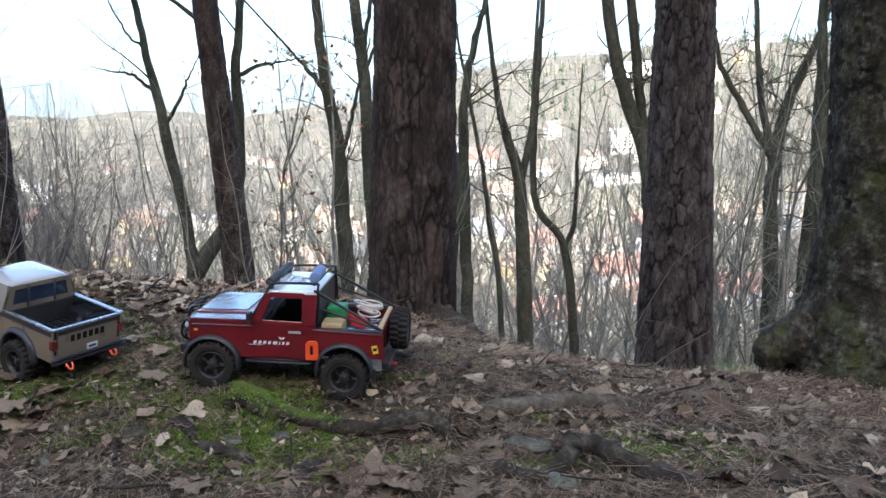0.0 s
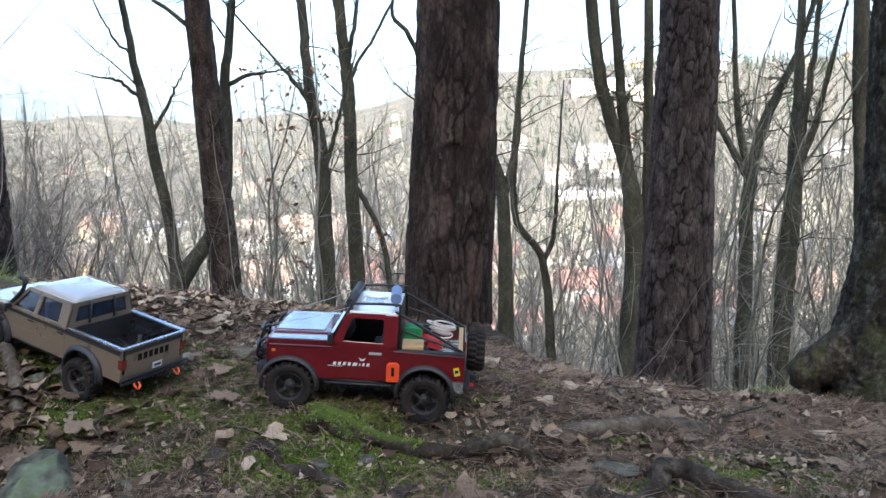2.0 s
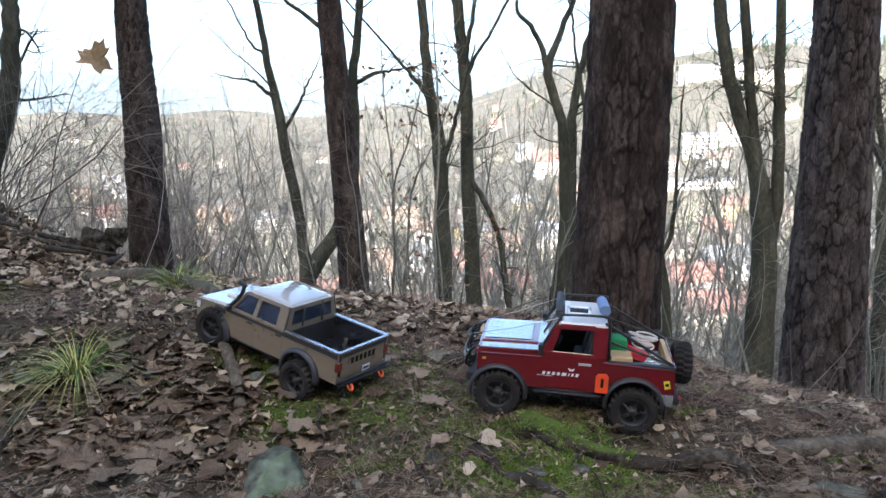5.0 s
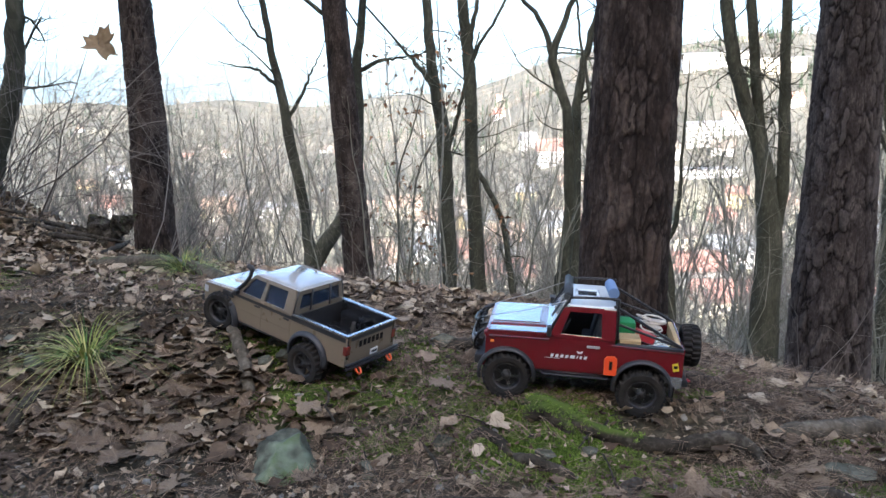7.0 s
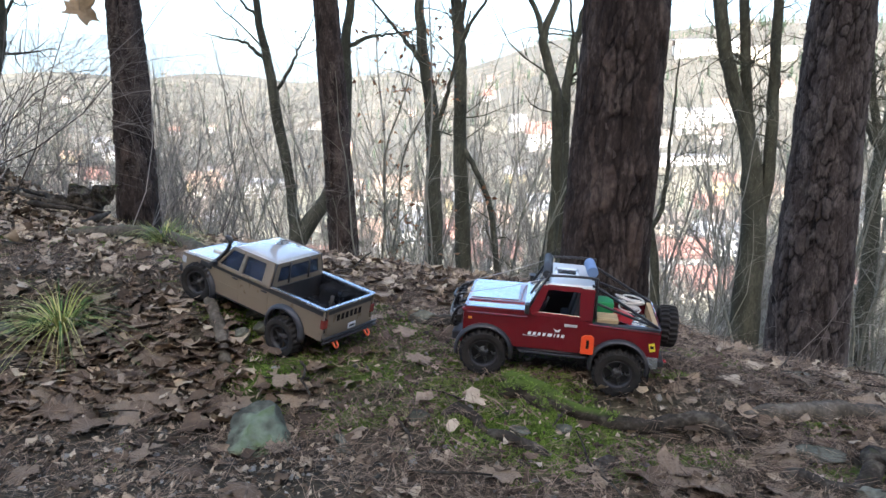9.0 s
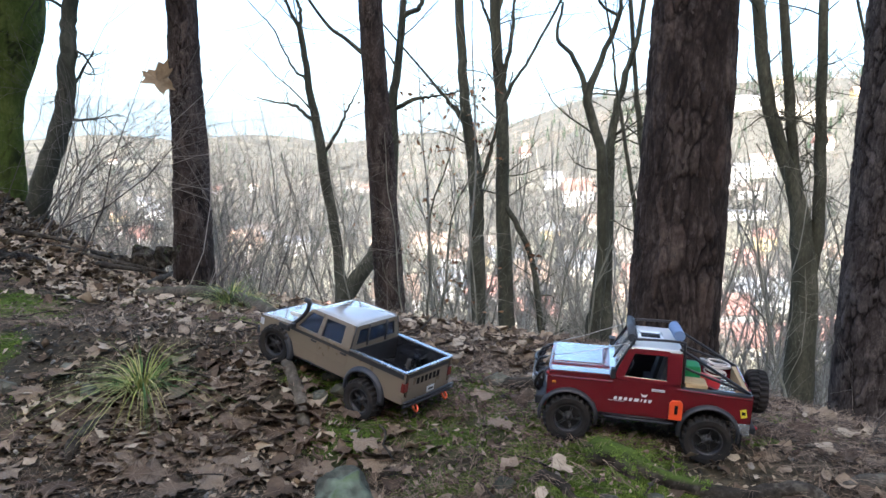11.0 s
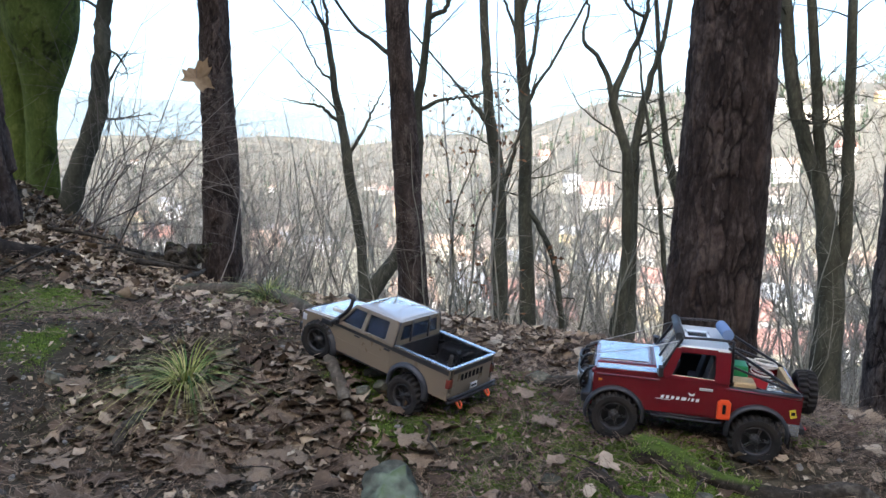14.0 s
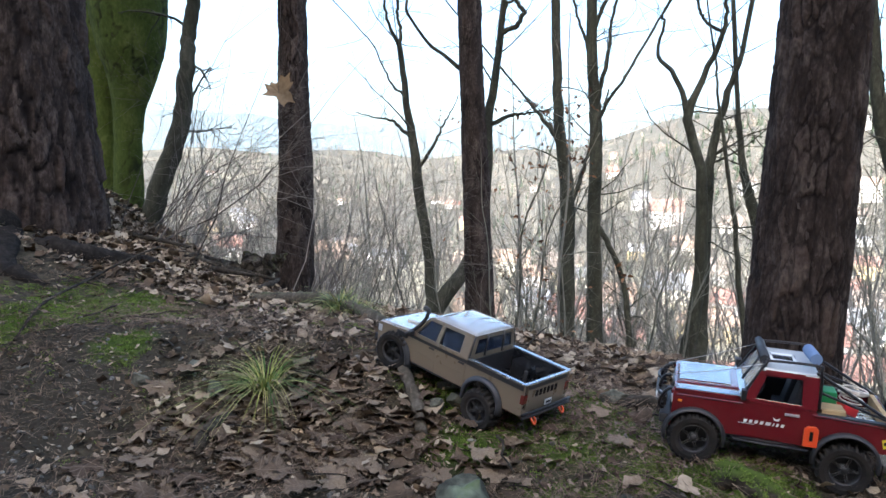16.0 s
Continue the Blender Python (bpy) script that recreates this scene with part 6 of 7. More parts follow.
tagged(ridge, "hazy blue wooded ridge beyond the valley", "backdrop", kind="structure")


# ---- the forest floor ----
def on_land(x, y, up=0.0):
    return (x, y, float(land(x, y)) + up)


MOSSY_TOPS = []


def root(label, pts, sides=14, n=60, seed=1, mossy=0.0, name="tree_root", lump=0.34, bare_after=1.0, bark=None):
    """A gnarled root lying on the soil: rows of x, y, height of its middle over the soil, radius."""
    r2 = np.random.default_rng(seed)
    line = spline([(x, y, float(land(x, y)) + h, r) for x, y, h, r in pts], n)
    v, f = [], []
    tube(line, sides, v, f)
    v = np.array(v)
    mid = np.repeat(line[:, :3], sides, 0)
    q = v * 38
    k = np.array([noise.noise(Vector(a)) + 0.5 * noise.noise(Vector(a * 2.7)) for a in q])
    v = mid + (v - mid) * (1 + lump * k)[:, None]
    if mossy > 0.6:
        for i in r2.integers(0, int(len(v) * min(bare_after, 1)), 900):
            if v[i, 2] > mid[i, 2] + 0.2 * line[i // sides, 3] and noise.noise(Vector(v[i] * 25)) > -0.15:
                MOSSY_TOPS.append(tuple(v[i] + r2.normal(0, 0.0025, 3)))
    up = np.clip((v - mid)[:, 2] / np.repeat(line[:, 3], sides), 0, 1)
    ob = new(name, mesh_from(name, v, f, bark or M_ROOT, True, {"moss": up * mossy * np.repeat(smooth(bare_after + 0.15, bare_after - 0.1, np.linspace(0, 1, n)), sides), "crevice": np.clip(-k, 0, 1)}))
    return tagged(ob, label, "root")


M_ROOT = mat("root_bark", [(0.34, (0.014, 0.0115, 0.009)), (0.5, (0.041, 0.034, 0.026)), (0.66, (0.115, 0.1, 0.078))], 22, 0.92, 0.7, 0.004, 120)
M_DARKROOT = mat("dark_pine_root", [(0.3, (0.01, 0.008, 0.0065)), (0.5, (0.022, 0.018, 0.015)), (0.7, (0.055, 0.046, 0.038))], 22, 0.92, 0.9, 0.006, 90)
M_DEADWOOD = mat("grey_brown_dead_wood", [(0.33, (0.035, 0.029, 0.022)), (0.5, (0.085, 0.072, 0.055)), (0.66, (0.18, 0.155, 0.12))], 20, 0.92, 0.8, 0.004, 110)
by_attribute(M_DEADWOOD, "moss", (0.07, 0.1, 0.02), 0.35, 0.75, 0.5, 40)
by_attribute(M_ROOT, "moss", (0.07, 0.1, 0.02), 0.35, 0.75, 0.5, 40)
root("long bowed root with moss along its upper side", [(-0.4, 1.375, -0.02, 0.016), (-0.358, 1.335, 0.008, 0.019), (-0.303, 1.32, 0.006, 0.017), (-0.244, 1.3, 0.009, 0.0155), (-0.181, 1.298, 0.011, 0.015), (-0.118, 1.3, 0.012, 0.0145), (-0.054, 1.31, 0.014, 0.0145), (-0.013, 1.302, 0.016, 0.0135), (0.01, 1.28, 0.004, 0.011), (0.025, 1.255, -0.012, 0.009)], seed=1, mossy=1.0, bare_after=0.42)
root("knuckle of a root under a moss cushion", [(-0.4, 1.33, -0.02, 0.016), (-0.365, 1.318, 0.01, 0.018), (-0.33, 1.312, 0.004, 0.015), (-0.3, 1.3, -0.02, 0.012)], n=30, seed=2, mossy=0.9)
root("dark looping root at the edge of the path", [(0.05, 1.19, -0.02, 0.014), (0.09, 1.19, 0.008, 0.015), (0.135, 1.155, 0.004, 0.012), (0.175, 1.155, 0.006, 0.013), (0.215, 1.2, 0.018, 0.016), (0.225, 1.235, 0.02, 0.015), (0.255, 1.215, 0.018, 0.018), (0.29, 1.17, 0.014, 0.018), (0.33, 1.135, 0.012, 0.018), (0.37, 1.1, 0.006, 0.016), (0.41, 1.06, -0.012, 0.014)], seed=3, mossy=0.35)
root("half-buried straight root in needle litter", [(-0.6, 1.65, -0.012, 0.013), (-0.53, 1.665, 0.006, 0.015), (-0.42, 1.68, 0.008, 0.017), (-0.31, 1.625, 0.009, 0.018), (-0.19, 1.575, 0.01, 0.016), (-0.09, 1.56, 0.008, 0.014), (0.006, 1.55, 0.004, 0.013), (0.07, 1.53, -0.016, 0.012)], seed=4, mossy=0.3)
root("thick half-buried root with bark worn away", [(0.03, 1.345, -0.018, 0.016), (0.075, 1.362, 0.002, 0.016), (0.165, 1.38, 0.007, 0.019), (0.26, 1.41, 0.006, 0.02), (0.35, 1.43, 0.002, 0.018), (0.42, 1.47, -0.02, 0.013)], seed=5, mossy=0.3, bark=M_DEADWOOD)
root("small stub of root sticking out of the slope", [(-0.245, 1.12, -0.015, 0.012), (-0.235, 1.155, 0.002, 0.014), (-0.215, 1.19, 0.004, 0.013), (-0.18, 1.215, -0.012, 0.011)], n=30, seed=6)
root("leaning piece of dead branch", [(-1.105, 1.66, 0.006, 0.011), (-1.06, 1.59, 0.016, 0.013), (-1.02, 1.53, 0.014, 0.013), (-0.985, 1.485, 0.016, 0.014), (-0.955, 1.425, 0.008, 0.012)], n=40, seed=7, mossy=0.2, name="dead_branch", bark=M_DEADWOOD)
root("mossy root running to the crest", [(-1.86, 2.4, 0.0, 0.022), (-1.75, 2.42, 0.024, 0.024), (-1.6, 2.36, 0.028, 0.024), (-1.42, 2.24, 0.024, 0.022), (-1.25, 2.05, 0.012, 0.018), (-1.12, 1.85, 0.0, 0.016), (-1.08, 1.74, -0.016, 0.014)], seed=8, mossy=0.45, bark=M_DEADWOOD)
root("short root end in the leaf litter", [(-0.5, 1.275, -0.014, 0.011), (-0.475, 1.29, 0.002, 0.012), (-0.44, 1.26, 0.0, 0.011), (-0.42, 1.235, -0.01, 0.01)], n=26, seed=9)
root("dark root stub in the leaf litter", [(-1.4, 1.3, -0.02, 0.013), (-1.4, 1.34, 0.012, 0.015), (-1.385, 1.4, 0.012, 0.014), (-1.37, 1.44, -0.012, 0.012)], n=26, seed=10)
root("root of the big pine in needle litter", [(-0.04, 2.2, 0.03, 0.045), (0.04, 2.1, 0.01, 0.032), (0.1, 2.0, 0.0, 0.024), (0.13, 1.9, -0.02, 0.018)], n=26, seed=11)
for k, pts in enumerate(([(-2.86, 2.36, -0.06, 0.07), (-2.7, 2.16, -0.01, 0.055), (-2.56, 2.02, 0.0, 0.042), (-2.46, 1.98, -0.002, 0.032), (-2.38, 2.01, -0.02, 0.02)], [(-2.8, 2.42, -0.07, 0.07), (-2.62, 2.34, -0.012, 0.05), (-2.52, 2.38, 0.006, 0.042), (-2.44, 2.49, 0.006, 0.034), (-2.4, 2.6, -0.002, 0.026), (-2.39, 2.7, -0.02, 0.018)],
                         [(-2.95, 2.45, 0.0, 0.06), (-2.88, 2.2, 0.0, 0.04), (-2.8, 2.0, 0.0, 0.026), (-2.6, 1.86, -0.02, 0.02)])):
    root("dark spreading root of the thick pine", pts, n=40, seed=20 + k, bark=M_DARKROOT)
root("grey fallen branch on the mossy hump", [(-2.1, 1.58, 0.004, 0.004), (-2.19, 1.78, 0.01, 0.0045), (-2.3, 2.1, 0.016, 0.0045), (-2.31, 2.33, 0.06, 0.004), (-2.3, 2.5, 0.1, 0.003)], n=40, seed=12, sides=8, name="fallen_branch")
for k, (x, y, a, l) in enumerate(((-2.3, 2.95, 20, 0.5), (-2.15, 2.75, -35, 0.45), (-2.45, 3.1, 60, 0.5), (-2.05, 2.9, 100, 0.35), (-2.6, 2.9, -10, 0.4))):
    c, s = math.cos(radians(a)), math.sin(radians(a))
    root("dark rotting branch in a heap of debris", [(x - c * l / 2, y - s * l / 2, 0.005, 0.011), (x - c * l * 0.2, y - s * l * 0.1, 0.03, 0.012), (x + c * l * 0.1, y + s * l * 0.2, 0.05, 0.01), (x + c * l / 2, y + s * l / 2, 0.07, 0.006)], n=26, seed=30 + k, sides=9, name="dead_branch")

root("dark stick lying along the crest", [(0.13, 1.67, 0.004, 0.007), (0.2, 1.715, 0.008, 0.008), (0.27, 1.7, 0.006, 0.007), (0.33, 1.65, 0.002, 0.005)], n=24, seed=41, sides=9, name="dead_branch")
root("flat dark ledge of root under the moss", [(-0.42, 1.235, -0.01, 0.009), (-0.38, 1.215, 0.004, 0.011), (-0.33, 1.2, 0.002, 0.01), (-0.3, 1.185, -0.012, 0.008)], n=24, seed=42, mossy=0.3)

# an old rotten stump beside the thicket
stump = thing("tree_stump", "low rotten tree stump with moss beside the brush", "stump", pose(-2.28, 3.15, float(land(-2.28, 3.15))))
for name, rows_ in (
        ("root_collar", [(-0.14, 0.0, -0.08, 0.09), (-0.1, 0.0, 0.0, 0.1), (-0.06, 0.02, 0.05, 0.07), (-0.04, 0.02, 0.075, 0.03)]),
        ("stump_core", [(0.02, 0.03, -0.08, 0.07), (0.02, 0.03, 0.03, 0.06), (0.0, 0.03, 0.09, 0.045), (-0.01, 0.03, 0.14, 0.012)]),
        ("splinter", [(0.05, 0.0, -0.05, 0.045), (0.08, 0.0, 0.05, 0.036), (0.13, 0.01, 0.11, 0.028), (0.17, 0.01, 0.14, 0.01)])):
    v, f = [], []
    tube(spline(rows_, 34), 20, v, f)
    v = np.array(v)
    n1 = np.array([noise.noise(Vector(q * (40, 40, 12))) for q in v])
    v += np.array([noise.noise_vector(Vector(q * (30, 30, 8))) + 0.6 * noise.noise_vector(Vector(q * 70)) for q in v]) * 0.03
    part(name, mesh_from(name, v, f, M_ROOT, True, {"moss": np.clip(v[:, 2] * 2.4 + n1 * 0.4, 0, 0.5), "crevice": np.clip(-n1 * 1.6, 0, 1)}), None, stump)

M_STONE = mat("grey_green_stone", [(0.3, (0.045, 0.046, 0.034)), (0.5, (0.105, 0.106, 0.081)), (0.7, (0.2, 0.198, 0.16))], 14, 0.9, 0.9, 0.006, 90, random_ob=0.25)
by_attribute(M_STONE, "moss", (0.19, 0.225, 0.155), 0.35, 1.2, 2.0, 26)
by_attribute(M_STONE, "moss", (0.07, 0.105, 0.022), 0.85, 1.35, 2.6, 17)


def stone(label, x, y, w, d, h, turn, sink=0.35, seed=1, mossy=0.3, tilt=0):
    r2 = np.random.default_rng(seed)
    bm = bmesh.new()
    bmesh.ops.create_icosphere(bm, subdivisions=4, radius=1)
    off = Vector(r2.uniform(-50, 50, 3))
    cuts = [Vector(c).normalized() for c in r2.normal(0, 1, (12, 3))]
    lim = r2.uniform(0.38, 0.78, 12)
    ms = []
    for v in bm.verts:
        p = v.co.copy()
        for c, l in zip(cuts, lim):
            e = p.dot(c) - l
            if e > 0:
                p -= c * e
        p += p.normalized() * 0.1 * noise.noise(p * 3 + off) + p.normalized() * 0.06 * noise.noise(p * 8 + off) + p.normalized() * 0.03 * noise.noise(p * 19 + off)
        v.co = p
        ms.append((0.3 + max(0, p.z)) * mossy)
    bmesh.ops.scale(bm, verts=bm.verts, vec=(w / 2, d / 2, h / 2))
    me = bpy.data.meshes.new("stone")
    bm.to_mesh(me)
    bm.free()
    me.attributes.new("moss", "FLOAT", "POINT").data.foreach_set("value", np.array(ms, np.float32))
    me.polygons.foreach_set("use_smooth", np.ones(len(me.polygons), bool))
    me.materials.append(M_STONE)
    ob = new("stone", me)
    ob.matrix_world = pose(x, y, float(land(x, y)) + h * (0.5 - sink), tilt, 0, turn)
    return tagged(ob, label, "stone", "stones on the slope")


stone("flat grey-green mossy stone set in the path edge", -0.822, 1.205, 0.165, 0.16, 0.075, 20, 0.28, 1, 1.0, 38)
stone("small pale grey stone in needles", -0.668, 1.21, 0.04, 0.035, 0.03, 0, 0.3, 2, 0.2)
stone("upright grey-green stone chip beside the branch", -0.945, 1.495, 0.05, 0.03, 0.06, 40, 0.25, 3, 0.4, 20)
stone("flat angular grey stone on the moss", -0.89, 1.53, 0.09, 0.065, 0.05, 10, 0.25, 4, 0.2)
stone("pale angular stone in the leaf litter", -1.46, 1.47, 0.07, 0.045, 0.045, -10, 0.25, 5, 0.1)
stone("flat upright stone half buried in soil", -1.66, 1.48, 0.05, 0.03, 0.06, 25, 0.2, 6, 0.2, 20)
stone("brown-grey flat stone in needles", -0.545, 1.265, 0.055, 0.05, 0.03, 30, 0.35, 7, 0.3)
stone("flat slab of stone on the bank", -0.93, 1.58, 0.09, 0.06, 0.025, 15, 0.1, 8, 0.6)
stone("angular slab beside the looping root", 0.15, 1.25, 0.085, 0.05, 0.035, -12, 0.2, 9, 0.1)
stone("grey stone under the looping root", 0.19, 1.13, 0.06, 0.05, 0.04, 10, 0.3, 10, 0.1)
stone("pale flat stone chip in the litter", 0.37, 1.46, 0.06, 0.04, 0.02, 20, 0.2, 11, 0.0)
stone("flat stone poking out of the moss", -0.36, 1.235, 0.05, 0.03, 0.016, -20, 0.2, 12, 0.1, 15)
stone("flat stone chip under the moss cushion", -0.28, 1.265, 0.04, 0.03, 0.014, -15, 0.2, 13, 0.1, 15)
stone("small stone beside the grass tuft", -1.56, 1.56, 0.04, 0.035, 0.03, 0, 0.3, 14, 0.2)
stone("small rounded stone on the path", -0.66, 1.19, 0.03, 0.03, 0.025, 0, 0.3, 15, 0.2)
stone("long flat stone at the crest", 0.24, 1.62, 0.1, 0.035, 0.02, 5, 0.2, 16, 0.2)

stone("pale wedge of stone among crest leaves", -0.575, 1.655, 0.075, 0.05, 0.05, 15, 0.2, 17, 0.0)

# dead leaves
M_LEAF = mat("dead_leaf", [(0.22, (0.075, 0.05, 0.033)), (0.42, (0.135, 0.094, 0.062)), (0.6, (0.21, 0.155, 0.105)), (0.82, (0.36, 0.28, 0.195))], 18, 0.72, 0.6, 0.003, 90, random_ob=0.5)
by_attribute(M_LEAF, "vein", (0.23, 0.175, 0.125), 0.62, 1.0)
M_LEAVES = mat("dead_leaves", [(0.2, (0.062, 0.042, 0.027)), (0.42, (0.128, 0.09, 0.058)), (0.6, (0.27, 0.203, 0.138)), (0.85, (0.46, 0.375, 0.265))], 14, 0.75, 0.4, 0.002, 90, island=0.7)
half_edge = [(-90, 0.3), (-70, 0.52), (-52, 0.72), (-38, 0.93), (-32, 0.74), (-20, 0.68), (-8, 0.78), (8, 1.02), (14, 0.86), (27, 0.84), (40, 0.66), (50, 0.62), (58, 0.78), (66, 1.0), (75, 0.9), (82, 0.98), (90, 1.14)]
edge = half_edge + [(180 - a, r) for a, r in half_edge[-2:0:-1]]
VEINS = (-38, 8, 66, 90, 114, 172, 218)


def leaf_shape(rng, curl):
    """A curled, torn maple leaf; also the strength of its veins at each point."""
    a, b, c = rng.normal(0, curl, 3)
    fold, roll = rng.normal(0, 0.25), rng.uniform(0, 6.28)
    v, vein = [(0, 0, 0)], [1.0]
    worn = [r * rng.uniform(0.86, 1.05) * (0.72 if rng.random() < 0.07 else 1) for _, r in edge]
    for k in (0.34, 0.7, 1.0):
        for i, (ang, _) in enumerate(edge):
            w = radians(ang + rng.normal(0, 2.0))
            x, y = worn[i] * k * math.cos(w), worn[i] * k * math.sin(w)
            bent = x * math.cos(roll) + y * math.sin(roll)
            v.append((x, y, a * x * x + b * y * y + c * x * y + fold * max(0, bent - 0.2) + rng.normal(0, 0.035) * k + 0.18 * curl * k * k * (i % 2)))
            vein.append(1.0 if ang in VEINS else 0.0)
    n = len(edge)
    f = [(0, 1 + i, 1 + (i + 1) % n) for i in range(n)]
    for g in (1, 1 + n):
        f += [(g + i, g + n + i, g + n + (i + 1) % n) for i in range(n)] + [(g + i, g + n + (i + 1) % n, g + (i + 1) % n) for i in range(n)]
    return np.array(v), np.array(f), np.array(vein)


def simple_leaf(rng, curl=0.5):
    v = []
    for t, w in ((0, 0.02), (0.25, 0.3), (0.55, 0.36), (0.8, 0.2), (1.0, 0.01)):
        z = curl * (t - 0.5) ** 2 * rng.uniform(0.4, 1.6)
        v += [(t - 0.5, -w, z + 0.12 * rng.normal()), (t - 0.5, 0, z - 0.03), (t - 0.5, w, z + 0.12 * rng.normal())]
    f = []
    for k in range(4):
        a = 3 * k
        f += [(a, a + 3, a + 4), (a, a + 4, a + 1), (a + 1, a + 4, a + 5), (a + 1, a + 5, a + 2)]
    return np.array(v), np.array(f)


def leafiness(x, y):
    left = np.exp(-(((x + 1.2) / 0.32) ** 2 + ((y - 1.41) / 0.13) ** 2))
    low = 0.06 * np.exp(-(((x + 1.3) / 0.7) ** 2 + ((y - 1.1) / 0.2) ** 2))
    crest = 2.05 + 0.35 * np.clip(-x, 0, 4)
    band = np.exp(-((y - crest + 0.12) / 0.3) ** 2) * (0.07 + 0.93 * smooth(-0.05, -0.75, x))
    hump = 0.35 * np.exp(-(((x + 2.5) / 0.4) ** 2 + ((y - 2.8) / 0.4) ** 2))
    bare = smooth(-1.5, -1.75, x) * smooth(2.25, 1.95, y)
    return np.clip(np.maximum.reduce([left, low, band, hump]) + 0.05 + 0.05 * smooth(-0.6, 0.0, x), 0, 1) * (1 - 0.75 * moss_at(x, y)) * (1 - 0.8 * bare)


def sample(rng, n, box_, density, fade=0.0):
    """Spots in a stretch of the plan; with fade they thin out past its borders."""
    a, b, c, d = box_[0] - fade, box_[1] + fade, box_[2] - fade, box_[3] + fade
    n = int(n * (box_[1] - box_[0] + fade) * (box_[3] - box_[2] + fade) / ((box_[1] - box_[0]) * (box_[3] - box_[2])))
    out = np.zeros((0, 2))
    while len(out) < n:
        p = np.stack([rng.uniform(a, b, 4 * n), rng.uniform(c, d, 4 * n)], -1)
        inside = np.minimum(np.minimum(p[:, 0] - a, b - p[:, 0]), np.minimum(p[:, 1] - c, d - p[:, 1]))
        keep = np.clip(inside / (2 * fade), 0, 1) if fade else 1.0
        out = np.vstack([out, p[rng.random(len(p)) < density(p[:, 0], p[:, 1]) * keep]])
    return out[:n]


def lift(p, up):
    return np.stack([p[:, 0], p[:, 1], land(p[:, 0], p[:, 1]) + up], -1)


rng = np.random.default_rng(77)
whole_leaves = [leaf_shape(rng, 0.22) for _ in range(14)]
lobed = [(a, b) for a, b, _ in whole_leaves]


def plain_leaf(v, n):
    """The same leaf with every second point of its inner and outer rings only."""
    pick = [0] + [1 + n + i for i in range(0, n, 2)] + [1 + 2 * n + i for i in range(0, n, 2)]
    m = len(range(0, n, 2))
    f = [(0, 1 + i, 1 + (i + 1) % m) for i in range(m)]
    f += [(1 + i, 1 + m + i, 1 + m + (i + 1) % m) for i in range(m)] + [(1 + i, 1 + m + (i + 1) % m, 1 + (i + 1) % m) for i in range(m)]
    return v[pick], np.array(f)


cheap = [plain_leaf(a, len(edge)) for a, _ in lobed]
bits = []
for _ in range(10):
    z = rng.normal(0, 0.13, 6)
    bits.append((np.array([(-0.5, 0, z[0]), (-0.05, -0.3 * rng.uniform(0.5, 1.2), z[1]), (0.1, 0.02, z[2]), (-0.1, 0.3 * rng.uniform(0.5, 1.2), z[3]), (0.5, 0.03, z[4])]), np.array([(0, 1, 2), (0, 2, 3), (1, 4, 2), (2, 4, 3)])))
ovals = [simple_leaf(rng) for _ in range(8)]
# joined litter: small leaves and bits all over, maples farther off
p = sample(rng, 6400, (-3.0, 1.7, 0.85, 3.4), leafiness, 0.35)
v1, f1 = scatter(rng, ovals, lift(p, rng.uniform(0.002, 0.014, len(p))), rng.uniform(0.02, 0.05, len(p)), 0.28)
p = sample(rng, 1900, (-3.0, 1.7, 1.2, 3.4), leafiness)
v2, f2 = scatter(rng, cheap, lift(p, rng.uniform(0.006, 0.02, len(p))), rng.uniform(0.02, 0.038, len(p)), 0.24)
p = sample(rng, 22000, (-2.6, 1.5, 0.85, 2.4), lambda x, y: (0.5 + 0.5 * leafiness(x, y)) * (1 - 0.7 * smooth(-1.5, -1.75, x)), 0.35)
v3, f3 = scatter(rng, bits, lift(p, rng.uniform(0.001, 0.008, len(p))), rng.uniform(0.006, 0.02, len(p)), 0.5)
p = sample(rng, 2600, (-4.4, -2.05, 2.4, 4.8), lambda x, y: 0.25 + 0.75 * smooth(2.5, 3.1, y - 0.2 * (x + 2.6)), 0.3)
v4, f4 = scatter(rng, ovals, lift(p, rng.uniform(0.004, 0.02, len(p))), rng.uniform(0.03, 0.08, len(p)), 0.4)
v = np.vstack([v1, v2, v3, v4])
f = np.vstack([f1, f2 + len(v1), f3 + len(v1) + len(v2), f4 + len(v1) + len(v2) + len(v3)])
litter = tagged(new("leaf_litter", mesh_np("leaf_litter", v, f, M_LEAVES, True)), "layer of dead brown leaves on the slope", "leaf litter", kind="stuff")
# the nearest large leaves, one by one
leaf_meshes = [mesh_np("leaf", a, b, M_LEAF, True, {"vein": c}) for a, b, c in whole_leaves]
near = sample(rng, 250, (-1.75, 0.75, 1.0, 1.7), lambda x, y: leafiness(x, y) ** 1.4)
big = [(-0.11, 1.14, 0.062, 0.2), (-0.07, 1.12, 0.05, 1.3), (-1.06, 1.44, 0.058, 0.5), (-0.785, 1.345, 0.034, 2.0), (0.37, 1.105, 0.045, 4.0), (0.31, 1.44, 0.035, 1.0), (-1.0, 1.4, 0.04, 3.0), (-1.22, 1.33, 0.045, 2.5),
       (-1.2, 1.26, 0.045, 5.2), (-1.36, 1.22, 0.05, 0.9), (0.06, 1.25, 0.04, 0.4), (0.13, 1.31, 0.026, 2.2), (-0.78, 1.6, 0.03, 2.6), (-1.31, 1.13, 0.05, 3.7), (-1.12, 1.2, 0.045, 1.1), (-1.5, 1.25, 0.05, 4.4)]
rows = [(x, y, rng.uniform(0.024, 0.045), rng.uniform(0, 6.28)) for x, y in near] + big
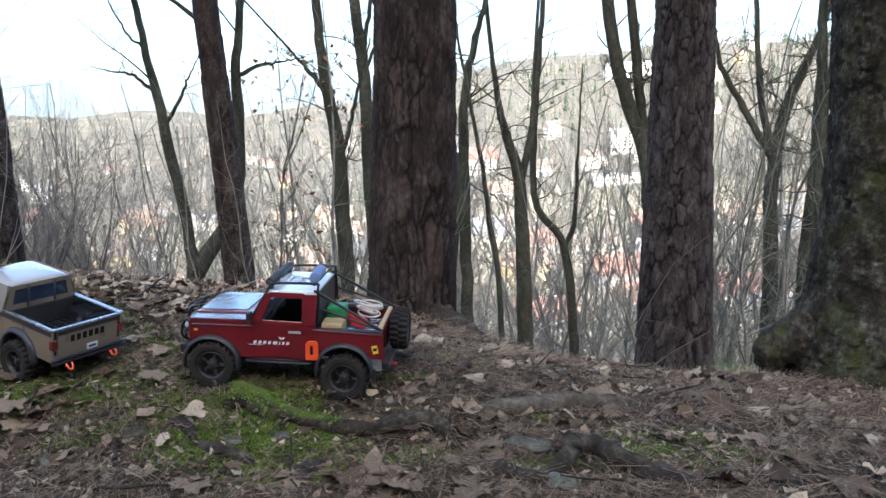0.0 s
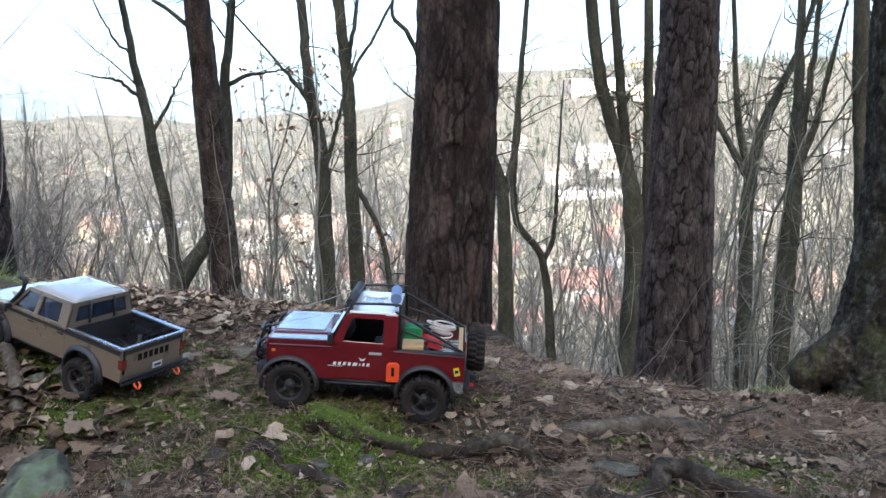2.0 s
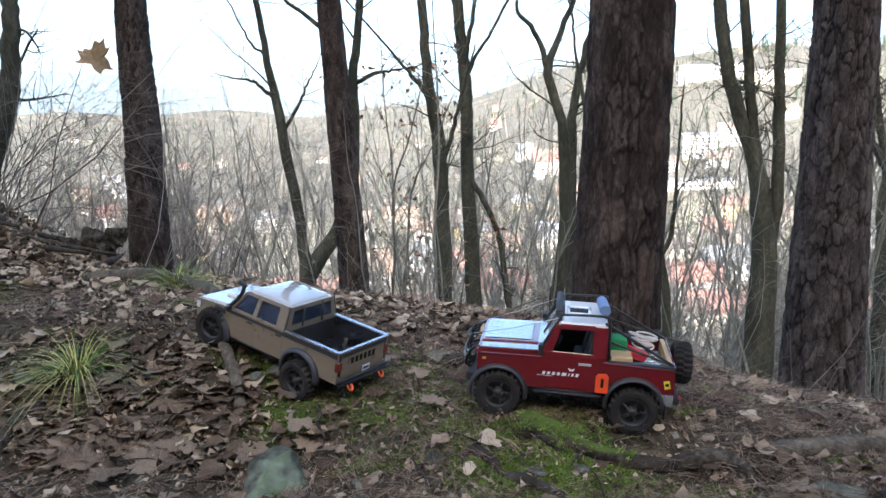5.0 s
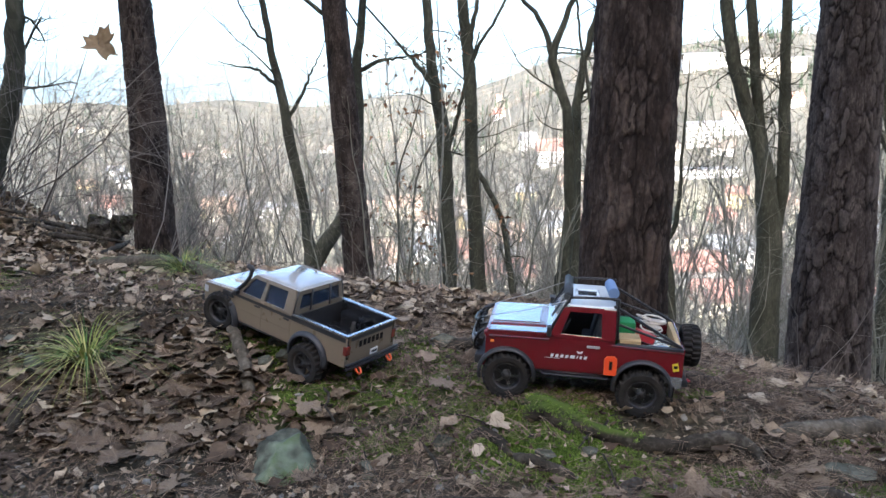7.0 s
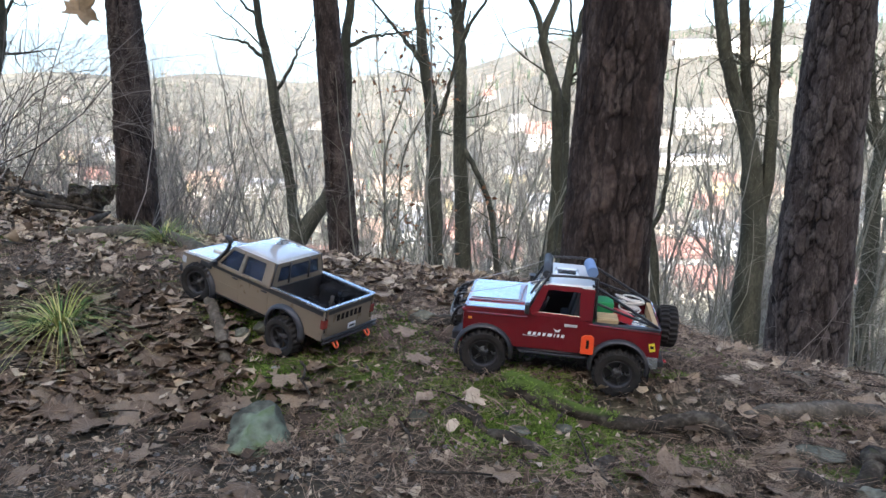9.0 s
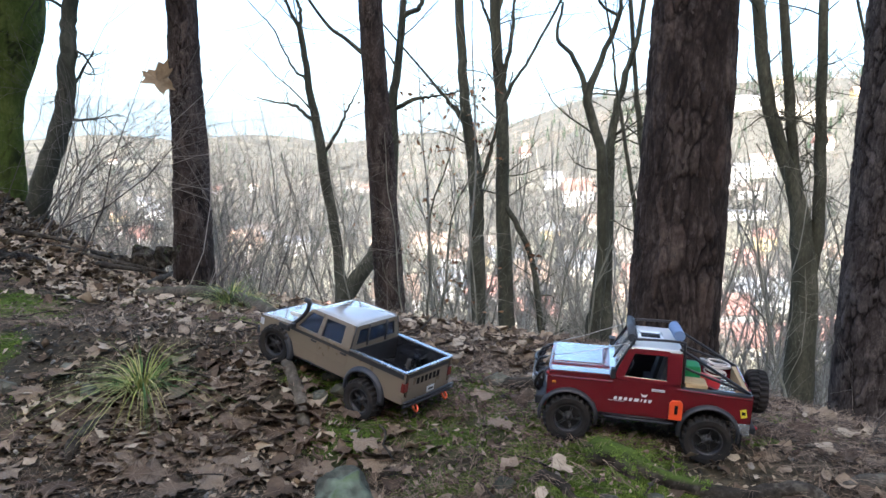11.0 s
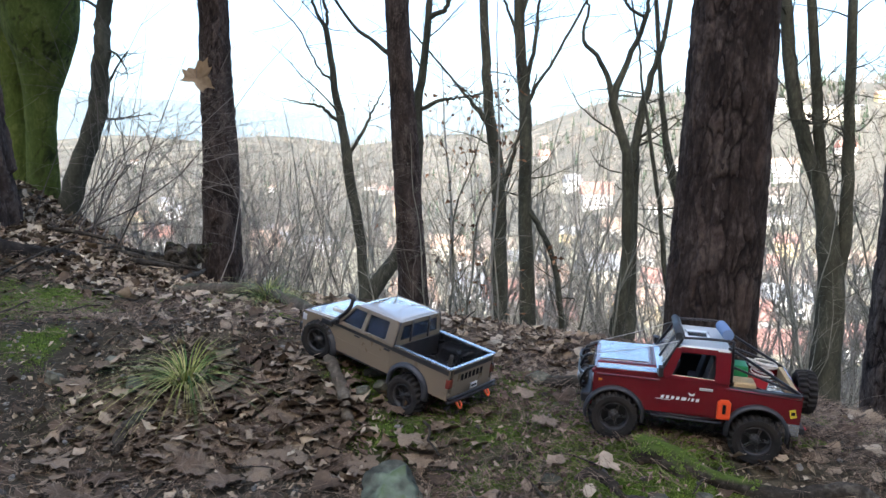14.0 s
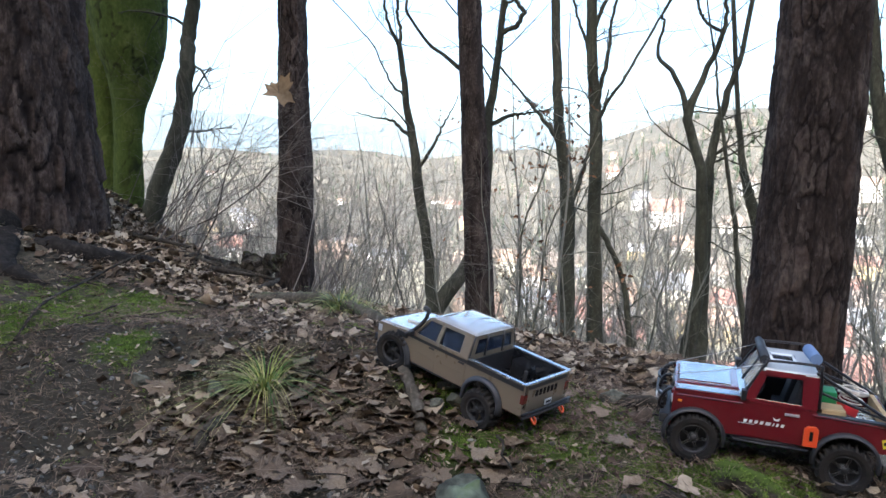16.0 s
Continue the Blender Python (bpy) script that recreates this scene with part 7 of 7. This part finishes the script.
for k, (x, y, r, w) in enumerate(rows):
    ob = new("leaf", leaf_meshes[k % len(leaf_meshes)])
    ob.parent = litter
    ob.matrix_basis = Matrix.LocRotScale((x, y, float(land(x, y)) + rng.uniform(0.008, 0.02)), Euler((rng.normal(0, 0.17), rng.normal(0, 0.17), w)), (r, r, r))

# pine needles, twigs, gravel
M_NEEDLE = mat("dry_pine_needles", [(0.25, (0.04, 0.025, 0.016)), (0.5, (0.128, 0.086, 0.056)), (0.8, (0.32, 0.235, 0.16))], 5, 0.75, 0, 0.001, 60, island=0.9)
needles = []
for _ in range(8):
    v, f = [], []
    for s in (1, -1):
        bend, a, b = rng.normal(0, 0.1), rng.uniform(0.05, 0.2) * s, len(v)
        for k in range(3):
            t = k / 2
            c = np.array([t, a * t + bend * t * t, 0.05 * math.sin(3 * t) + 0.03 * rng.normal()])
            v += [c + (0, 0.0065, 0), c - (0, 0.0065, 0.003)]
        f += [(b + 2 * k, b + 2 * k + 1, b + 2 * k + 3, b + 2 * k + 2) for k in range(2)]
    needles.append((np.array(v), np.array(f)))
p = sample(rng, 54000, (-2.4, 1.5, 0.85, 2.6), lambda x, y: (0.45 + 0.55 * smooth(-1.0, -0.4, x)) * (1 - 0.4 * moss_at(x, y)) * (0.55 + 0.45 * np.sin(x * 9 + 2 * np.sin(y * 7)) * np.sin(y * 11)), 0.35)
v, f = scatter(rng, needles, lift(p, rng.uniform(0.002, 0.014, len(p))), rng.uniform(0.036, 0.07, len(p)), 0.16)
tagged(new("needle_litter", mesh_np("needle_litter", v, f, M_NEEDLE)), "scattered rusty dry pine needles", "needles", kind="stuff")
sticks = []
for _ in range(6):
    v, f = [], []
    q, line = np.zeros(3), []
    d = np.array([1.0, 0, 0])
    for k in range(6):
        line.append((*q, 0.022 * (1 - 0.1 * k)))
        d = d + rng.normal(0, 0.14, 3) * (1, 1, 0.5)
        q = q + d / np.linalg.norm(d) * 0.2
    tube(line, 5, v, f, 0, False)
    sticks.append((np.array(v), np.array(quads_only(f))))
p = sample(rng, 420, (-2.6, 1.5, 0.9, 2.8), lambda x, y: np.full_like(x, 0.5))
v, f = scatter(rng, sticks, lift(p, rng.uniform(0.003, 0.012, len(p))), rng.uniform(0.05, 0.17, len(p)), 0.1)
tagged(new("fallen_twigs", mesh_np("fallen_twigs", v, f, M_ROOT, True)), "small dry twigs on the ground", "twigs", kind="stuff")
M_GRAVEL = mat("path_gravel", [(0.25, (0.04, 0.037, 0.03)), (0.5, (0.095, 0.09, 0.077)), (0.8, (0.26, 0.25, 0.22))], 20, 0.85, 0, 0.001, 90, island=0.8)
pebbles = []
ico = bmesh.new()
bmesh.ops.create_icosphere(ico, subdivisions=1, radius=1)
iv, iface = np.array([v.co for v in ico.verts]), np.array([[v.index for v in q.verts] for q in ico.faces])
ico.free()
for _ in range(6):
    pebbles.append((iv * (1, rng.uniform(0.6, 0.95), rng.uniform(0.4, 0.7)) * rng.uniform(0.8, 1.2, (len(iv), 1)), iface))
p = sample(rng, 5600, (-2.4, 0.8, 0.82, 1.75), lambda x, y: 0.16 + 0.3 * smooth(1.22, 1.1, y) + 0.54 * smooth(1.34, 1.08, y) * smooth(-0.2, -0.8, x) + 0.2 * smooth(-1.45, -1.7, x))
v, f = scatter(rng, pebbles, lift(p, 0.0005), 0.0016 + 0.009 * rng.random(len(p)) ** 3.4, 0.4)
tagged(new("gravel", mesh_np("gravel", v, f, M_GRAVEL)), "small grey gravel bits on the path", "gravel", kind="stuff")

# moss
M_MOSS = mat("bright_moss", [(0.25, (0.045, 0.074, 0.012)), (0.5, (0.13, 0.205, 0.03)), (0.75, (0.27, 0.36, 0.075))], 16, 0.9, 0, 0.001, 120, island=0.6)
tufts = []
for _ in range(8):
    v, f = [], []
    for k in range(10):
        a, r = rng.uniform(0, 6.28), rng.uniform(0, 0.8)
        base = np.array([math.cos(a) * r, math.sin(a) * r, -0.15])
        tip = base * 1.5 + (rng.normal(0, 0.25), rng.normal(0, 0.25), rng.uniform(0.25, 0.75))
        s = np.array([-math.sin(a + 1), math.cos(a + 1), 0]) * 0.12
        b = len(v)
        v += [base - s, base + s, tip]
        f.append((b, b + 1, b + 2))
    tufts.append((np.array(v), np.array(f)))


def mossiness(x, y):
    n = np.sin(x * 31 + 3 * np.sin(y * 17)) * np.sin(y * 37 + 2 * np.sin(x * 23))
    m = np.sin(x * 13 + 2 * np.sin(y * 9)) * np.sin(y * 15 + 1.7 * np.sin(x * 8 + 2))
    return np.clip((moss_at(x, y) + 0.3 * n + 0.3 * m - 0.33) * 2.2, 0, 1)


p = sample(rng, 44000, (-2.45, 0.7, 1.05, 2.6), mossiness)
p = np.vstack([p, sample(rng, 15000, (-0.62, 0.06, 1.1, 1.45), mossiness)])
p = np.vstack([lift(p, 0.0), np.array(MOSSY_TOPS)])
v, f = scatter(rng, tufts, p, rng.uniform(0.004, 0.0095, len(p)), 0.2)
tagged(new("moss", mesh_np("moss", v, f, M_MOSS)), "cushions of bright green moss", "moss", kind="stuff")

# tufts of grass
M_GRASS = mat("grass_blades", [(0.25, (0.06, 0.12, 0.03)), (0.45, (0.15, 0.24, 0.06)), (0.6, (0.36, 0.36, 0.1)), (0.85, (0.5, 0.44, 0.2))], 6, 0.6, 0, 0.001, 30, island=0.7)


def grass(label, x, y, n, length, spread, seed):
    r2 = np.random.default_rng(seed)
    v, f = [], []
    for _ in range(n):
        a = r2.uniform(0, 6.28)
        l = length * r2.uniform(0.55, 1.15)
        o = np.array([math.cos(a), math.sin(a), 0])
        s = np.array([-o[1], o[0], 0]) * 0.0016
        base = np.array(on_land(x, y)) + o * r2.uniform(0, 0.02)
        arch, b = r2.uniform(0.45, 1.3) * spread, len(v)
        for k in range(6):
            t = k / 5
            c = base + o * l * arch * t * (0.4 + 0.6 * t) + (0, 0, l * (t - 0.8 * arch * t * t))
            v += [c - s * (1 - t * 0.9), c + s * (1 - t * 0.9)]
        f += [(b + 2 * k, b + 2 * k + 1, b + 2 * k + 3, b + 2 * k + 2) for k in range(5)]
    ob = new("grass_tuft", mesh_np("grass_tuft", v, f, M_GRASS))
    return tagged(ob, label, "grass", "grass tufts")


grass("yellow-green tuft of grass in the leaf litter", -1.34, 1.49, 190, 0.2, 1.2, 1)
grass("green tuft of grass hanging over the root", -1.475, 2.275, 220, 0.17, 1.1, 2)
grass("green tuft of grass on the crest", -1.4, 2.22, 90, 0.13, 1.0, 3)
grass("small tuft of grass at the crest", 0.79, 2.0, 110, 0.085, 1.1, 4)
grass("small tuft of grass beside the stump", 0.71, 2.03, 70, 0.07, 1.1, 5)

# one maple leaf hanging on a thread of twig
hang = thing("hanging_leaf", "dry tan maple leaf hanging from a hair-thin twig", "leaf", pose(-1.7, 2.27, 0.84))
v, f = lobed[5]
blade = part("blade", mesh_np("blade", v * 0.06, f, mat("tan_leaf", [(0.3, (0.13, 0.088, 0.05)), (0.6, (0.27, 0.19, 0.11))], 20, 0.6, 0.2, 0.001, 90), True), None, hang)
blade.matrix_basis = pose(0, 0, 0, 70, 30, 25)
part("twig", rod([(0, 0, 0.0), (0.004, 0.003, 0.5), (-0.01, 0.0, 1.2), (0.0, 0.01, 2.4)], 0.0005, 4, 12), M_BRUSH, hang)
